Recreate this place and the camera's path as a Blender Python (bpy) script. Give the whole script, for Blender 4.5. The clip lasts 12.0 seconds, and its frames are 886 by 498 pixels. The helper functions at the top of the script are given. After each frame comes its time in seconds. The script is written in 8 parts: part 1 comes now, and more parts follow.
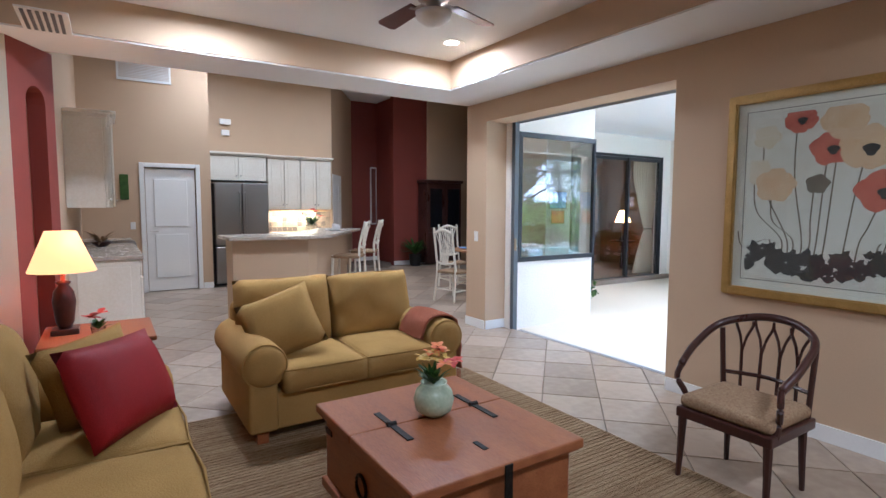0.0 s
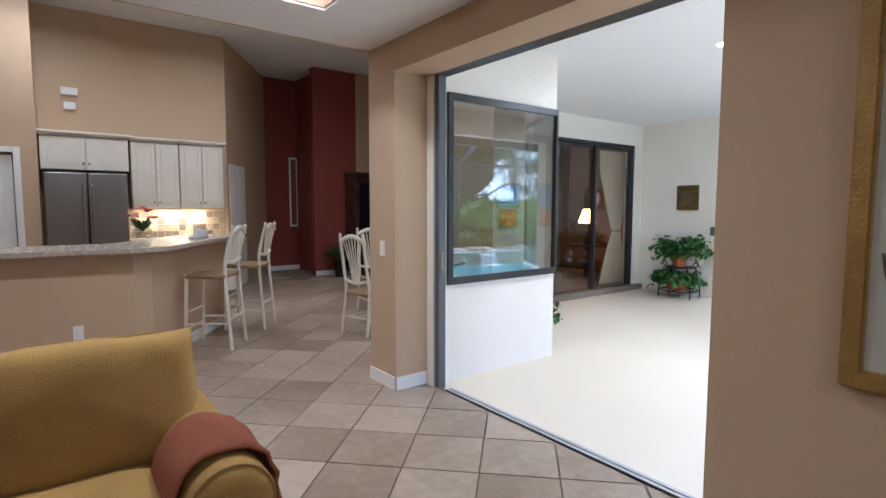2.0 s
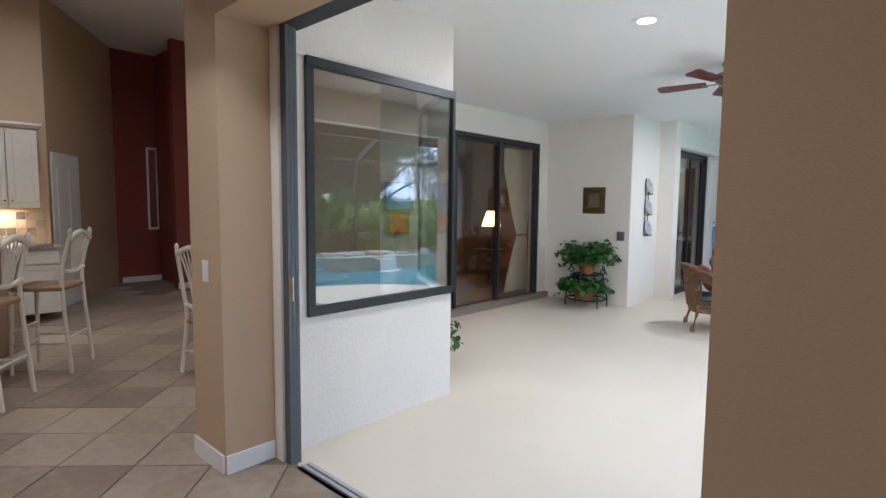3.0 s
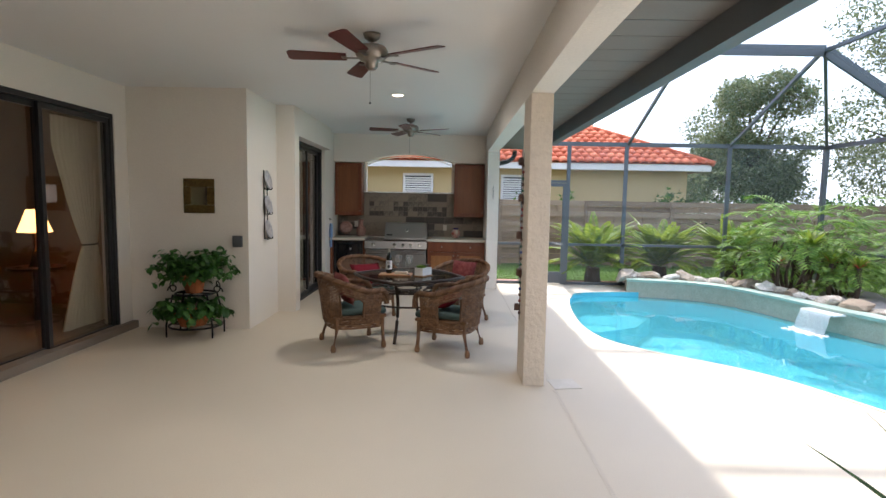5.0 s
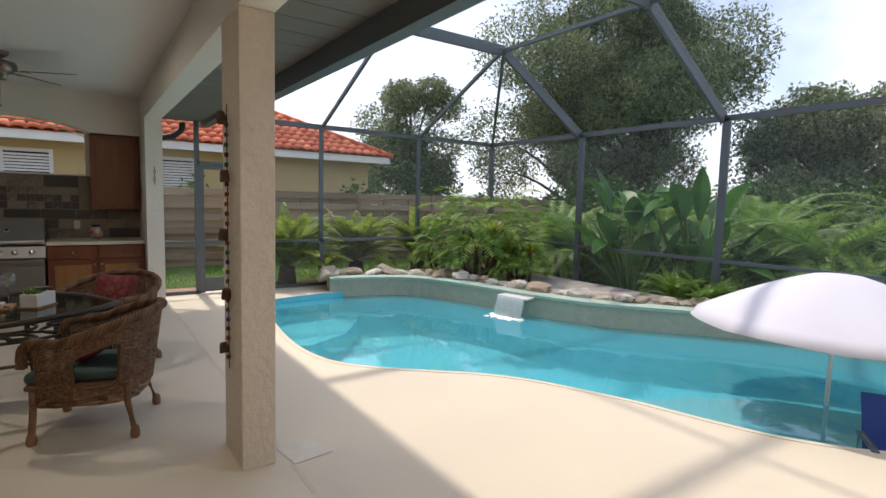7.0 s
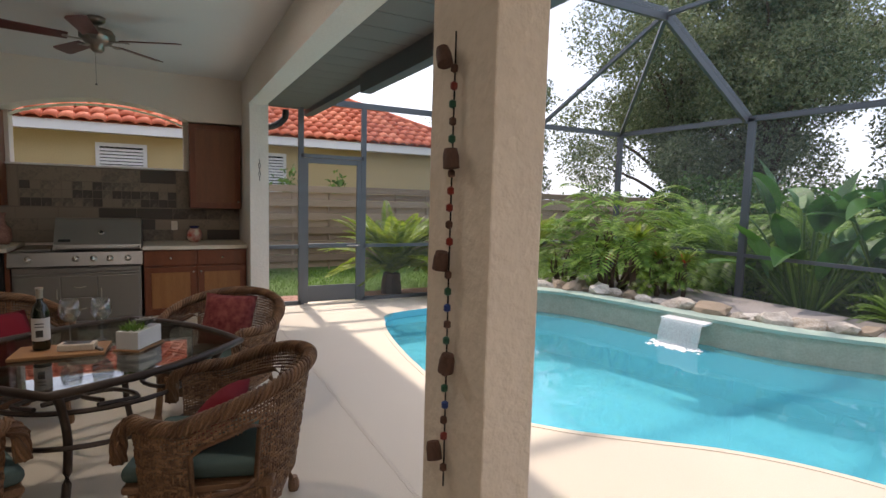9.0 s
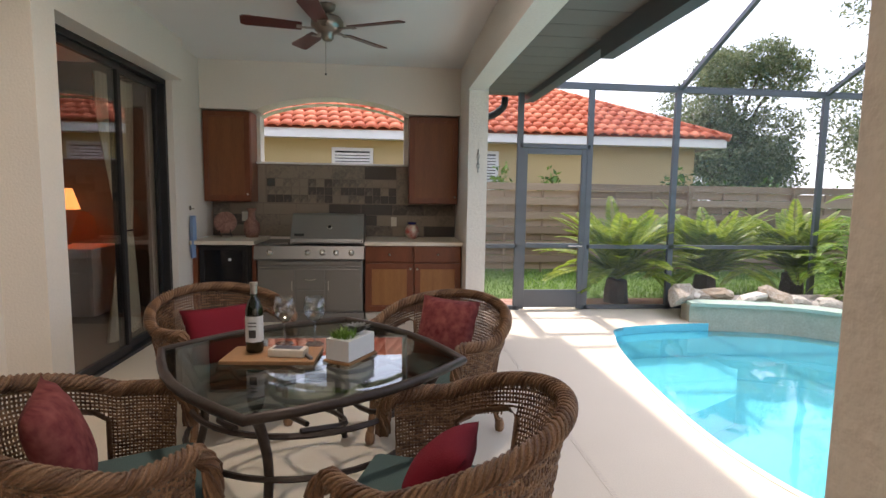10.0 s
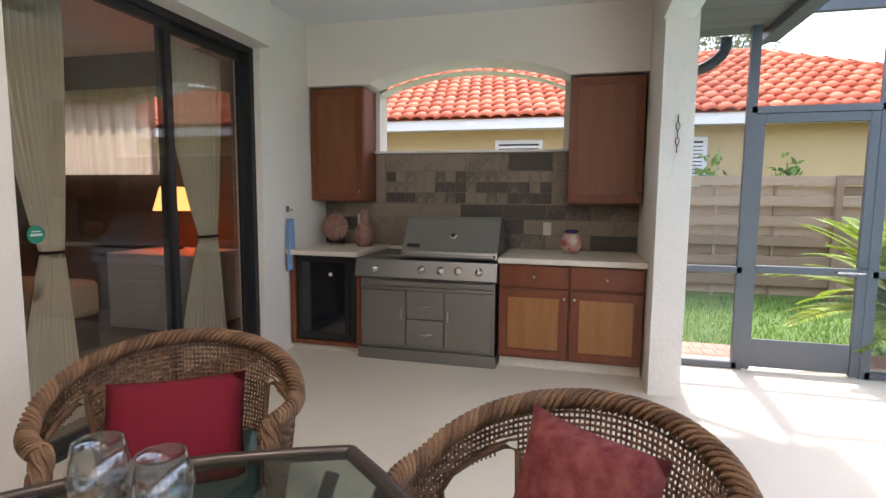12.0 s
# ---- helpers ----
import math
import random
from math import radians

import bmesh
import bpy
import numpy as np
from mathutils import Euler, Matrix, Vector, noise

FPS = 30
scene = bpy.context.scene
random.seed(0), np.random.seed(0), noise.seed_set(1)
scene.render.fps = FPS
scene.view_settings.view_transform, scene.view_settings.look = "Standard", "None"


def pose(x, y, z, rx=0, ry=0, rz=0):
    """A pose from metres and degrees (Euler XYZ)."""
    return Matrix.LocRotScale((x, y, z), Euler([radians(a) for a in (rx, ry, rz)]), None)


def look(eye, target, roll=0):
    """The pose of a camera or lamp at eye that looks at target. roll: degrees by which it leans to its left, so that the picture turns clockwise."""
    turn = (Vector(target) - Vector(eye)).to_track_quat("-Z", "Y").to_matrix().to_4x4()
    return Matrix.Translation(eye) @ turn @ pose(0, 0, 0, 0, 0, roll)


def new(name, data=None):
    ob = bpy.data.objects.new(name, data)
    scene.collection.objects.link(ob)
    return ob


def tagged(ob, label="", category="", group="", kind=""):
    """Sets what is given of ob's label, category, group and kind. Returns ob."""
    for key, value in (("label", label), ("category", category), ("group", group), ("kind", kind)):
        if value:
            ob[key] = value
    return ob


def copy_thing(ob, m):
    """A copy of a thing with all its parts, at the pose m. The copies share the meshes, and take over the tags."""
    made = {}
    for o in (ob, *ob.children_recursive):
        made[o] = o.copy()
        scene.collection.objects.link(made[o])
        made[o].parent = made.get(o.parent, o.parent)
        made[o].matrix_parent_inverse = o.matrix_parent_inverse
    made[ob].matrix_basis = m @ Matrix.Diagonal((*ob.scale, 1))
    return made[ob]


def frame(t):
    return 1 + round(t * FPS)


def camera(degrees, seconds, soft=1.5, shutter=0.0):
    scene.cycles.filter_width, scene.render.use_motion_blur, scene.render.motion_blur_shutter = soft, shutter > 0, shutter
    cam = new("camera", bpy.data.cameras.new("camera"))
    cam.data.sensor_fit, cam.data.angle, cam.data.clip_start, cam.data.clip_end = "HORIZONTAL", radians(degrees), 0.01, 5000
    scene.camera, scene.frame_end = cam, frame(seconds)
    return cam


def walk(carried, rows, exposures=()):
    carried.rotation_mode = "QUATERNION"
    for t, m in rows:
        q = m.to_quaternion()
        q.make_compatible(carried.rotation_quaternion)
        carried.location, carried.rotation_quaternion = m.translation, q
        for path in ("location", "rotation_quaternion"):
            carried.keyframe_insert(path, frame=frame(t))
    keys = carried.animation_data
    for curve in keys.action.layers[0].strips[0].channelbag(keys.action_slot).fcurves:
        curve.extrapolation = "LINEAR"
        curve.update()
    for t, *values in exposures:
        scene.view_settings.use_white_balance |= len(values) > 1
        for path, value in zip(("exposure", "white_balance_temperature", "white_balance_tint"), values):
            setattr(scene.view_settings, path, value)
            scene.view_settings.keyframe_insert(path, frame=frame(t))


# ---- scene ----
cam = camera(80.7, 12.0)
PATH = [
    (0, (-1.114, -0.034, 1.425), (-0.038, 1.644, 1.263), 0.2),
    (0.5, (-0.807, 0.315, 1.414), (0.287, 1.981, 1.251), 0.3),
    (1, (-0.449, 0.699, 1.411), (0.671, 2.348, 1.248), 0.2),
    (1.5, (0.003, 1.062, 1.402), (1.149, 2.693, 1.238), 0.2),
    (2, (0.471, 1.423, 1.408), (1.673, 3.013, 1.243), 0.1),
    (2.5, (0.892, 1.773, 1.425), (2.201, 3.276, 1.256), 0.2),
    (2.7, (1.071, 1.899, 1.430), (2.434, 3.353, 1.264), 0.4),
    (4.3, (2.299, 2.712, 1.541), (4.208, 3.279, 1.358), 0.7),
    (4.5, (2.391, 2.791, 1.512), (4.340, 3.203, 1.337), 0.8),
    (5, (2.737, 2.922, 1.523), (4.729, 2.946, 1.345), 1.0),
    (5.5, (3.083, 2.949, 1.509), (5.049, 2.630, 1.336), 1.0),
    (6, (3.482, 2.961, 1.453), (5.364, 2.306, 1.283), 1.2),
    (6.5, (3.893, 2.969, 1.456), (5.640, 2.009, 1.286), 1.4),
    (6.7, (4.063, 2.949, 1.455), (5.756, 1.898, 1.286), 1.4),
    (8.3, (5.414, 2.965, 1.496), (6.983, 1.740, 1.306), 1.6),
    (8.5, (5.578, 2.996, 1.479), (7.182, 1.816, 1.292), 1.7),
    (9, (5.982, 3.091, 1.447), (7.742, 2.160, 1.253), 1.6),
    (9.5, (6.385, 3.119, 1.392), (8.291, 2.548, 1.192), 1.5),
    (10, (6.840, 3.069, 1.337), (8.820, 2.866, 1.135), 0.9),
    (10.5, (7.311, 3.032, 1.307), (9.299, 3.104, 1.105), 0.9),
    (11, (7.742, 2.951, 1.303), (9.717, 3.200, 1.103), 0.7),
    (11.5, (8.184, 2.879, 1.329), (10.137, 3.250, 1.116), 0.6),
    (12, (8.664, 2.752, 1.289), (10.591, 3.248, 1.088), 0.5),
]
EXPOSURES = [(0, 3.5, 4800, 10), (2.0, 3.05, 5100, 11), (2.7, 2.75, 5250, 11), (4.3, 2.1, 5750, 13), (5.5, 1.6, 6600, 15), (6.5, 1.15, 6850, 14), (8.5, 0.92, 6950, 18), (9.5, 1.62, 6900, 20), (10.5, 1.88, 6800, 19), (12.0, 2.35, 6450, 18)]
walk(cam, [(t, look(eye, target, roll)) for t, eye, target, roll in PATH], EXPOSURES)

# ---- world and light ----
world = bpy.data.worlds.new("sky")
scene.world = world
world.use_nodes = True
wn, wl = world.node_tree.nodes, world.node_tree.links
SUN_DIR = Vector((0.6, -0.02, 1.0)).normalized()
sky = wn.new("ShaderNodeTexSky")
sky.sky_type, sky.sun_disc = "NISHITA", False
sky.sun_elevation = math.asin(SUN_DIR.z)
sky.sun_rotation = math.atan2(SUN_DIR.x, SUN_DIR.y)
sky.air_density, sky.dust_density = 1.0, 2.0
clouds = wn.new("ShaderNodeTexNoise")
clouds.inputs["Scale"].default_value, clouds.inputs["Detail"].default_value = 3.2, 7.0
clouds.inputs["Roughness"].default_value = 0.55
cloud_ramp = wn.new("ShaderNodeValToRGB")
cloud_ramp.color_ramp.elements[0].position, cloud_ramp.color_ramp.elements[1].position = 0.40, 0.66
cloud_mix = wn.new("ShaderNodeMix")
cloud_mix.data_type = "RGBA"
cloud_mix.inputs[7].default_value = (5.9, 6.7, 7.9, 1)
wl.new(clouds.outputs["Fac"], cloud_ramp.inputs[0])
wl.new(cloud_ramp.outputs[0], cloud_mix.inputs[0])
wl.new(sky.outputs[0], cloud_mix.inputs[6])
wl.new(cloud_mix.outputs[2], wn["Background"].inputs[0])
wn["Background"].inputs[1].default_value = 0.12

sun = new("sun", bpy.data.lights.new("sun", "SUN"))
sun.data.energy, sun.data.angle, sun.data.color = 1.6, radians(2.0), (1.0, 0.95, 0.87)
sun.matrix_world = look(SUN_DIR * 30, (0, 0, 0))

L = -0.1          # lanai floor
CEIL = 2.85       # lanai ceiling


# ---- materials ----
def mat(name, col, rough=0.6, metal=0.0, var=0.12, scale=3.0, fine=60.0, bump=0.08, col2=None, stretch=(1, 1, 1), island=0.0, each=0.0, spec=0.5):
    """A painted, woven or worn surface: broad stains, fine grain and relief, in metres."""
    m = bpy.data.materials.new(name)
    m.use_nodes = True
    n, k = m.node_tree.nodes, m.node_tree.links
    b = n["Principled BSDF"]
    b.inputs["Metallic"].default_value = metal
    b.inputs["Specular IOR Level"].default_value = spec
    tc, mp = n.new("ShaderNodeTexCoord"), n.new("ShaderNodeMapping")
    mp.inputs["Scale"].default_value = stretch
    k.new(tc.outputs["Object"], mp.inputs[0])
    broad, grain = n.new("ShaderNodeTexNoise"), n.new("ShaderNodeTexNoise")
    broad.inputs["Scale"].default_value, broad.inputs["Detail"].default_value = scale, 5
    grain.inputs["Scale"].default_value, grain.inputs["Detail"].default_value = fine, 3
    k.new(mp.outputs[0], broad.inputs["Vector"])
    k.new(mp.outputs[0], grain.inputs["Vector"])
    add = n.new("ShaderNodeMath")
    add.operation = "ADD"
    half = n.new("ShaderNodeMath")
    half.operation, half.inputs[1].default_value = "MULTIPLY", 0.5
    k.new(broad.outputs["Fac"], add.inputs[0])
    k.new(grain.outputs["Fac"], add.inputs[1])
    k.new(add.outputs[0], half.inputs[0])
    fac = half.outputs[0]
    if island or each:
        src = n.new("ShaderNodeObjectInfo" if each else "ShaderNodeNewGeometry")
        out = src.outputs["Random" if each else "Random Per Island"]
        mr = n.new("ShaderNodeMapRange")
        mr.inputs[3].default_value, mr.inputs[4].default_value = -0.5 * (island or each), 0.5 * (island or each)
        k.new(out, mr.inputs[0])
        plus = n.new("ShaderNodeMath")
        plus.operation = "ADD"
        k.new(fac, plus.inputs[0])
        k.new(mr.outputs[0], plus.inputs[1])
        fac = plus.outputs[0]
    ramp = n.new("ShaderNodeValToRGB")
    c2 = col2 or tuple(min(1, c * (1 + var)) for c in col)
    c1 = col if col2 else tuple(c * (1 - var) for c in col)
    ramp.color_ramp.elements[0].position, ramp.color_ramp.elements[1].position = 0.32, 0.68
    ramp.color_ramp.elements[0].color, ramp.color_ramp.elements[1].color = (*c1, 1), (*c2, 1)
    k.new(fac, ramp.inputs[0])
    k.new(ramp.outputs[0], b.inputs["Base Color"])
    rr = n.new("ShaderNodeMapRange")
    rr.inputs[3].default_value, rr.inputs[4].default_value = max(0.02, rough - 0.1), min(1, rough + 0.1)
    k.new(broad.outputs["Fac"], rr.inputs[0])
    k.new(rr.outputs[0], b.inputs["Roughness"])
    if bump:
        bp = n.new("ShaderNodeBump")
        bp.inputs["Strength"].default_value, bp.inputs["Distance"].default_value = min(1, bump * 4), 0.01
        k.new(grain.outputs["Fac"], bp.inputs["Height"])
        k.new(bp.outputs[0], b.inputs["Normal"])
    return m


def glass_mat(name, tint=(1, 1, 1), rough=0.0, ior=1.45):
    m = bpy.data.materials.new(name)
    m.use_nodes = True
    b = m.node_tree.nodes["Principled BSDF"]
    b.inputs["Base Color"].default_value = (*tint, 1)
    b.inputs["Transmission Weight"].default_value, b.inputs["Roughness"].default_value, b.inputs["IOR"].default_value = 1.0, rough, ior
    return m


def pane_mat(name, tint, gloss):
    """Thin window glass: see-through with a fixed share of mirror gloss that grows at grazing angles."""
    m = bpy.data.materials.new(name)
    m.use_nodes = True
    n, k = m.node_tree.nodes, m.node_tree.links
    n.remove(n["Principled BSDF"])
    tr, gl, mx, lw = n.new("ShaderNodeBsdfTransparent"), n.new("ShaderNodeBsdfGlossy"), n.new("ShaderNodeMixShader"), n.new("ShaderNodeLayerWeight")
    tr.inputs[0].default_value = (*tint, 1)
    gl.inputs["Roughness"].default_value = 0.0
    lw.inputs[0].default_value = 0.5
    head_on = ((gloss - 1) / (gloss + 1)) ** 2
    pw, ml, ad = [n.new("ShaderNodeMath") for _ in range(3)]
    pw.operation, pw.inputs[1].default_value = "POWER", 4.5
    ml.operation, ml.inputs[1].default_value = "MULTIPLY", 1 - head_on
    ad.operation, ad.inputs[1].default_value = "ADD", head_on
    k.new(lw.outputs["Facing"], pw.inputs[0])
    k.new(pw.outputs[0], ml.inputs[0])
    k.new(ml.outputs[0], ad.inputs[0])
    k.new(ad.outputs[0], mx.inputs[0])
    k.new(tr.outputs[0], mx.inputs[1])
    k.new(gl.outputs[0], mx.inputs[2])
    k.new(mx.outputs[0], n["Material Output"].inputs[0])
    return m


def glow_mat(name, col, power):
    m = bpy.data.materials.new(name)
    m.use_nodes = True
    b = m.node_tree.nodes["Principled BSDF"]
    b.inputs["Base Color"].default_value = (*col, 1)
    b.inputs["Emission Color"].default_value, b.inputs["Emission Strength"].default_value = (*col, 1), power
    return m


M_TAN = mat("tan_wall_paint", (0.51, 0.365, 0.232), 0.75, var=0.05, scale=1.2, fine=220, bump=0.03)
# Brown taken extra dark: the dimness of the glazed rooms is in the colour.
M_DIMROOM = mat("dimmed_brown_wall", (0.15, 0.10, 0.07), 0.75, var=0.06, scale=1.2, fine=220, bump=0.03)
M_CREAM = mat("cream_wall_paint", (0.70, 0.62, 0.50), 0.75, var=0.04, scale=1.2, fine=220, bump=0.03)
M_RED = mat("terracotta_red_paint", (0.22, 0.045, 0.03), 0.7, var=0.08, scale=1.5, fine=220, bump=0.03)
M_WHITE = mat("white_ceiling_paint", (0.80, 0.79, 0.77), 0.85, var=0.02, scale=0.8, fine=150, bump=0.04)
M_TRIM = mat("white_trim_paint", (0.80, 0.78, 0.74), 0.4, var=0.03, scale=2, fine=80, bump=0.01)
M_STUCCO = mat("painted_stucco", (0.78, 0.73, 0.66), 0.85, var=0.05, scale=1.5, fine=45, bump=0.11)
M_STUCCO2 = mat("smooth_lanai_paint", (0.81, 0.755, 0.675), 0.85, var=0.04, scale=1.0, fine=70, bump=0.07)
M_COLUMN = mat("knockdown_stucco", (0.66, 0.58, 0.48), 0.9, var=0.07, scale=3, fine=26, bump=0.4)
M_DECK = mat("painted_concrete_deck", (0.69, 0.605, 0.475), 0.55, var=0.05, scale=1.1, fine=120, bump=0.05)
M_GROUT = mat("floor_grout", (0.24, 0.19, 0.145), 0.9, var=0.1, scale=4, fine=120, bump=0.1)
M_TILE = mat("ceramic_floor_tile", (0.25, 0.185, 0.13), 0.34, col2=(0.40, 0.315, 0.235), scale=2.6, fine=14, bump=0.03, each=0.35)
M_DARKFRAME = mat("dark_bronze_aluminium", (0.035, 0.035, 0.037), 0.4, 0.4, var=0.1, scale=3, fine=90, bump=0.02)
M_CAGE = mat("slate_grey_aluminium", (0.11, 0.12, 0.13), 0.45, 0.2, var=0.1, scale=2, fine=90, bump=0.02)
M_SOFFIT = mat("brown_vented_soffit", (0.17, 0.155, 0.14), 0.6, var=0.08, scale=2, fine=90, bump=0.03)
M_LAWN = mat("lawn_soil", (0.06, 0.11, 0.02), 0.95, col2=(0.11, 0.18, 0.04), scale=0.8, fine=30, bump=0.4)
M_PANE = pane_mat("window_glass", (0.80, 0.83, 0.82), 2.4)
M_DOORPANE = pane_mat("tinted_door_glass", (0.88, 0.88, 0.86), 1.8)


# ---- building helpers ----
def box(bm, x0, x1, y0, y1, z0, z1, bevel=0.0):
    vs = [bm.verts.new((x, y, z)) for x in (x0, x1) for y in (y0, y1) for z in (z0, z1)]
    fs = [bm.faces.new([vs[i] for i in f]) for f in ((0, 1, 3, 2), (4, 6, 7, 5), (0, 4, 5, 1), (2, 3, 7, 6), (0, 2, 6, 4), (1, 5, 7, 3))]
    if bevel:
        es = list({e for f in fs for e in f.edges})
        bmesh.ops.bevel(bm, geom=es, offset=bevel, segments=2, profile=0.5, affect="EDGES")
    return vs


def boxes(*rows, bevel=0.0):
    bm = bmesh.new()
    for r in rows:
        box(bm, *r, bevel=bevel)
    return bm


def thicken(bm, t):
    bm.normal_update()
    bmesh.ops.solidify(bm, geom=list(bm.faces), thickness=t)


def mesh_of(name, bm, material, smooth=False):
    bmesh.ops.recalc_face_normals(bm, faces=bm.faces)
    me = bpy.data.meshes.new(name)
    bm.to_mesh(me)
    bm.free()
    me.materials.append(material)
    if smooth:
        me.polygons.foreach_set("use_smooth", [True] * len(me.polygons))
    return me


def part(name, bm, material, parent, label="", m=None, smooth=False):
    ob = new(name, mesh_of(name, bm, material, smooth))
    ob.parent = parent
    if m is not None:
        ob.matrix_basis = m
    if label:
        tagged(ob, label)
    return ob


def thing(name, label, category, m=None, group="", kind=""):
    ob = new(name)
    if m is not None:
        ob.matrix_basis = m
    return tagged(ob, label, category, group, kind)


def setting(name, bm, material, label, category="wall", smooth=False):
    return tagged(new(name, mesh_of(name, bm, material, smooth)), label, category, kind="structure")


def tube(bm, pts, r, sides=8, r_end=None, cap=True):
    """A round bar along points."""
    pts = [Vector(p) for p in pts]
    rings = []
    for i, p in enumerate(pts):
        d = (pts[min(i + 1, len(pts) - 1)] - pts[max(i - 1, 0)]).normalized()
        up = Vector((0, 0, 1)) if abs(d.z) < 0.95 else Vector((1, 0, 0))
        a = d.cross(up).normalized()
        b = a.cross(d)
        rr = r if r_end is None else r + (r_end - r) * i / max(1, len(pts) - 1)
        rings.append([bm.verts.new(p + a * (rr * math.cos(t)) + b * (rr * math.sin(t))) for t in [2 * math.pi * j / sides for j in range(sides)]])
    for s, e in zip(rings, rings[1:]):
        for j in range(sides):
            bm.faces.new((s[j], s[(j + 1) % sides], e[(j + 1) % sides], e[j]))
    if cap:
        bm.faces.new(rings[0][::-1])
        bm.faces.new(rings[-1])
    return bm


def lathe(bm, profile, sides=20, at=(0, 0, 0)):
    """Turned shape from (radius, height) pairs."""
    o = Vector(at)
    rings = []
    for r, z in profile:
        rings.append([bm.verts.new(o + Vector((r * math.cos(2 * math.pi * j / sides), r * math.sin(2 * math.pi * j / sides), z))) for j in range(sides)])
    for s, e in zip(rings, rings[1:]):
        for j in range(sides):
            bm.faces.new((s[j], s[(j + 1) % sides], e[(j + 1) % sides], e[j]))
    if profile[0][0] > 1e-4:
        bm.faces.new(rings[0][::-1])
    if profile[-1][0] > 1e-4:
        bm.faces.new(rings[-1])
    return bm


def smooth_line(pts, steps=6, closed=False):
    """Points of a soft curve through control points."""
    pts = [Vector(p) for p in pts]
    n = len(pts)
    out = []
    for i in range(n if closed else n - 1):
        p0, p1, p2, p3 = [pts[j % n] if closed else pts[max(0, min(n - 1, j))] for j in (i - 1, i, i + 1, i + 2)]
        for s in range(steps):
            t = s / steps
            out.append(0.5 * ((2 * p1) + (p2 - p0) * t + (2 * p0 - 5 * p1 + 4 * p2 - p3) * t * t + (3 * p1 - p0 - 3 * p2 + p3) * t ** 3))
    if not closed:
        out.append(pts[-1])
    return out


def bar(bm, a, b, w, h=None):
    """A square bar from a to b."""
    a, b, h = Vector(a), Vector(b), h or w
    d = (b - a).normalized()
    up = Vector((0, 0, 1)) if abs(d.z) < 0.9 else Vector((0, 1, 0))
    s = d.cross(up).normalized()
    u = s.cross(d)
    q = [[bm.verts.new(p + s * (i * w / 2) + u * (j * h / 2)) for i, j in ((-1, -1), (1, -1), (1, 1), (-1, 1))] for p in (a, b)]
    for j in range(4):
        bm.faces.new((q[0][j], q[0][(j + 1) % 4], q[1][(j + 1) % 4], q[1][j]))
    bm.faces.new(q[0][::-1])
    bm.faces.new(q[1])
    return bm


# ---- ground and floors ----
def outline_sheet(name, rim, hole, z, material, label, category):
    """A flat sheet between an outer rim and the pool's outline."""
    bm = bmesh.new()
    es = []
    for ring in (rim, hole):
        vs = [bm.verts.new((p[0], p[1], z)) for p in ring]
        es += [bm.edges.new((vs[i], vs[(i + 1) % len(vs)])) for i in range(len(vs))]
    bmesh.ops.triangle_fill(bm, use_beauty=True, use_dissolve=False, edges=es)
    return setting(name, bm, material, label, category)


POOL = [(12.35, 0.45), (11.9, 0.74), (11.25, 0.92), (10.4, 1.05), (9.6, 1.10), (9.0, 1.0), (8.62, 0.74), (8.28, 0.36), (7.95, -0.02), (7.6, -0.30), (7.2, -0.50), (6.75, -0.69), (6.25, -0.84), (5.75, -1.05), (5.25, -1.50), (4.9, -2.4), (5.0, -3.4), (5.5, -4.2)]
BACK = [(12.5, -0.7), (12.3, -1.45), (11.8, -1.95), (11.0, -2.24), (10.0, -2.45), (9.1, -2.74), (8.3, -3.28), (7.5, -3.95), (6.9, -4.3), (6.2, -4.45)]
pool_line = [tuple(p) for p in smooth_line([(x, y, 0) for x, y in POOL + BACK[::-1]], 5, closed=True)]
back_line = [tuple(p) for p in smooth_line([(x, y, 0) for x, y in [(12.56, -0.45)] + BACK + [(5.5, -4.42)]], 5)]

outline_sheet("ground", [(-70, -70), (90, -70), (90, 80), (-70, 80)], [(2.0, 20), (13.75, 20), (13.75, -4.7), (2.0, -4.7)], L - 0.12, M_LAWN, "flat lawn ground running to the horizon", "ground")
outline_sheet("deck_floor", [(2.86, 8.9), (13.6, 8.9), (13.6, -4.7), (2.1, -4.7), (2.1, 2.0), (2.86, 2.0)], pool_line, L, M_DECK, "cream painted concrete lanai and pool deck floor", "floor")
setting("floor_house", boxes((-4.6, 2.86, -3.6, 13.2, -0.3, -0.012), (2.86, 10.0, 6.8, 13.2, -0.3, -0.012), (2.86, 4.4, 4.99, 6.8, -0.3, -0.012), (4.4, 5.2, 5.9, 6.8, -0.3, -0.012)), M_GROUT, "tan grout bed under the interior floor tiles", "floor")

# ---- house shell ----
WX = 2.53
setting("wall_east_living", boxes((WX, 2.82, -3.6, 2.4, 0, 2.61), (WX, 2.82, 2.4, 4.74, 2.385, 2.61), (WX, 2.82, 4.74, 5.12, 0, 2.61)), M_TAN, "tan painted living room wall with a wide open doorway")
setting("wall_east_outside", boxes((2.822, 2.93, -3.6, 2.38, L, CEIL), (2.822, 2.93, 2.38, 4.66, 2.44, CEIL), (2.822, 2.93, 4.66, 4.99, L, CEIL)), M_STUCCO2, "white painted outside face of the living room wall")
setting("wall_south_living", boxes((-4.6, WX, -3.8, -3.6, 0, 3.0)), M_TAN, "tan painted living room wall behind the walk")
setting("wall_west_living", boxes((-4.8, -4.6, -3.8, 4.95, 0, 3.0)), M_CREAM, "cream painted living room wall")
setting("wall_north_living", boxes((-4.6, -1.67, 4.75, 4.95, 0, 2.61)), M_CREAM, "cream painted wall behind the lamp table")
bm = bmesh.new()
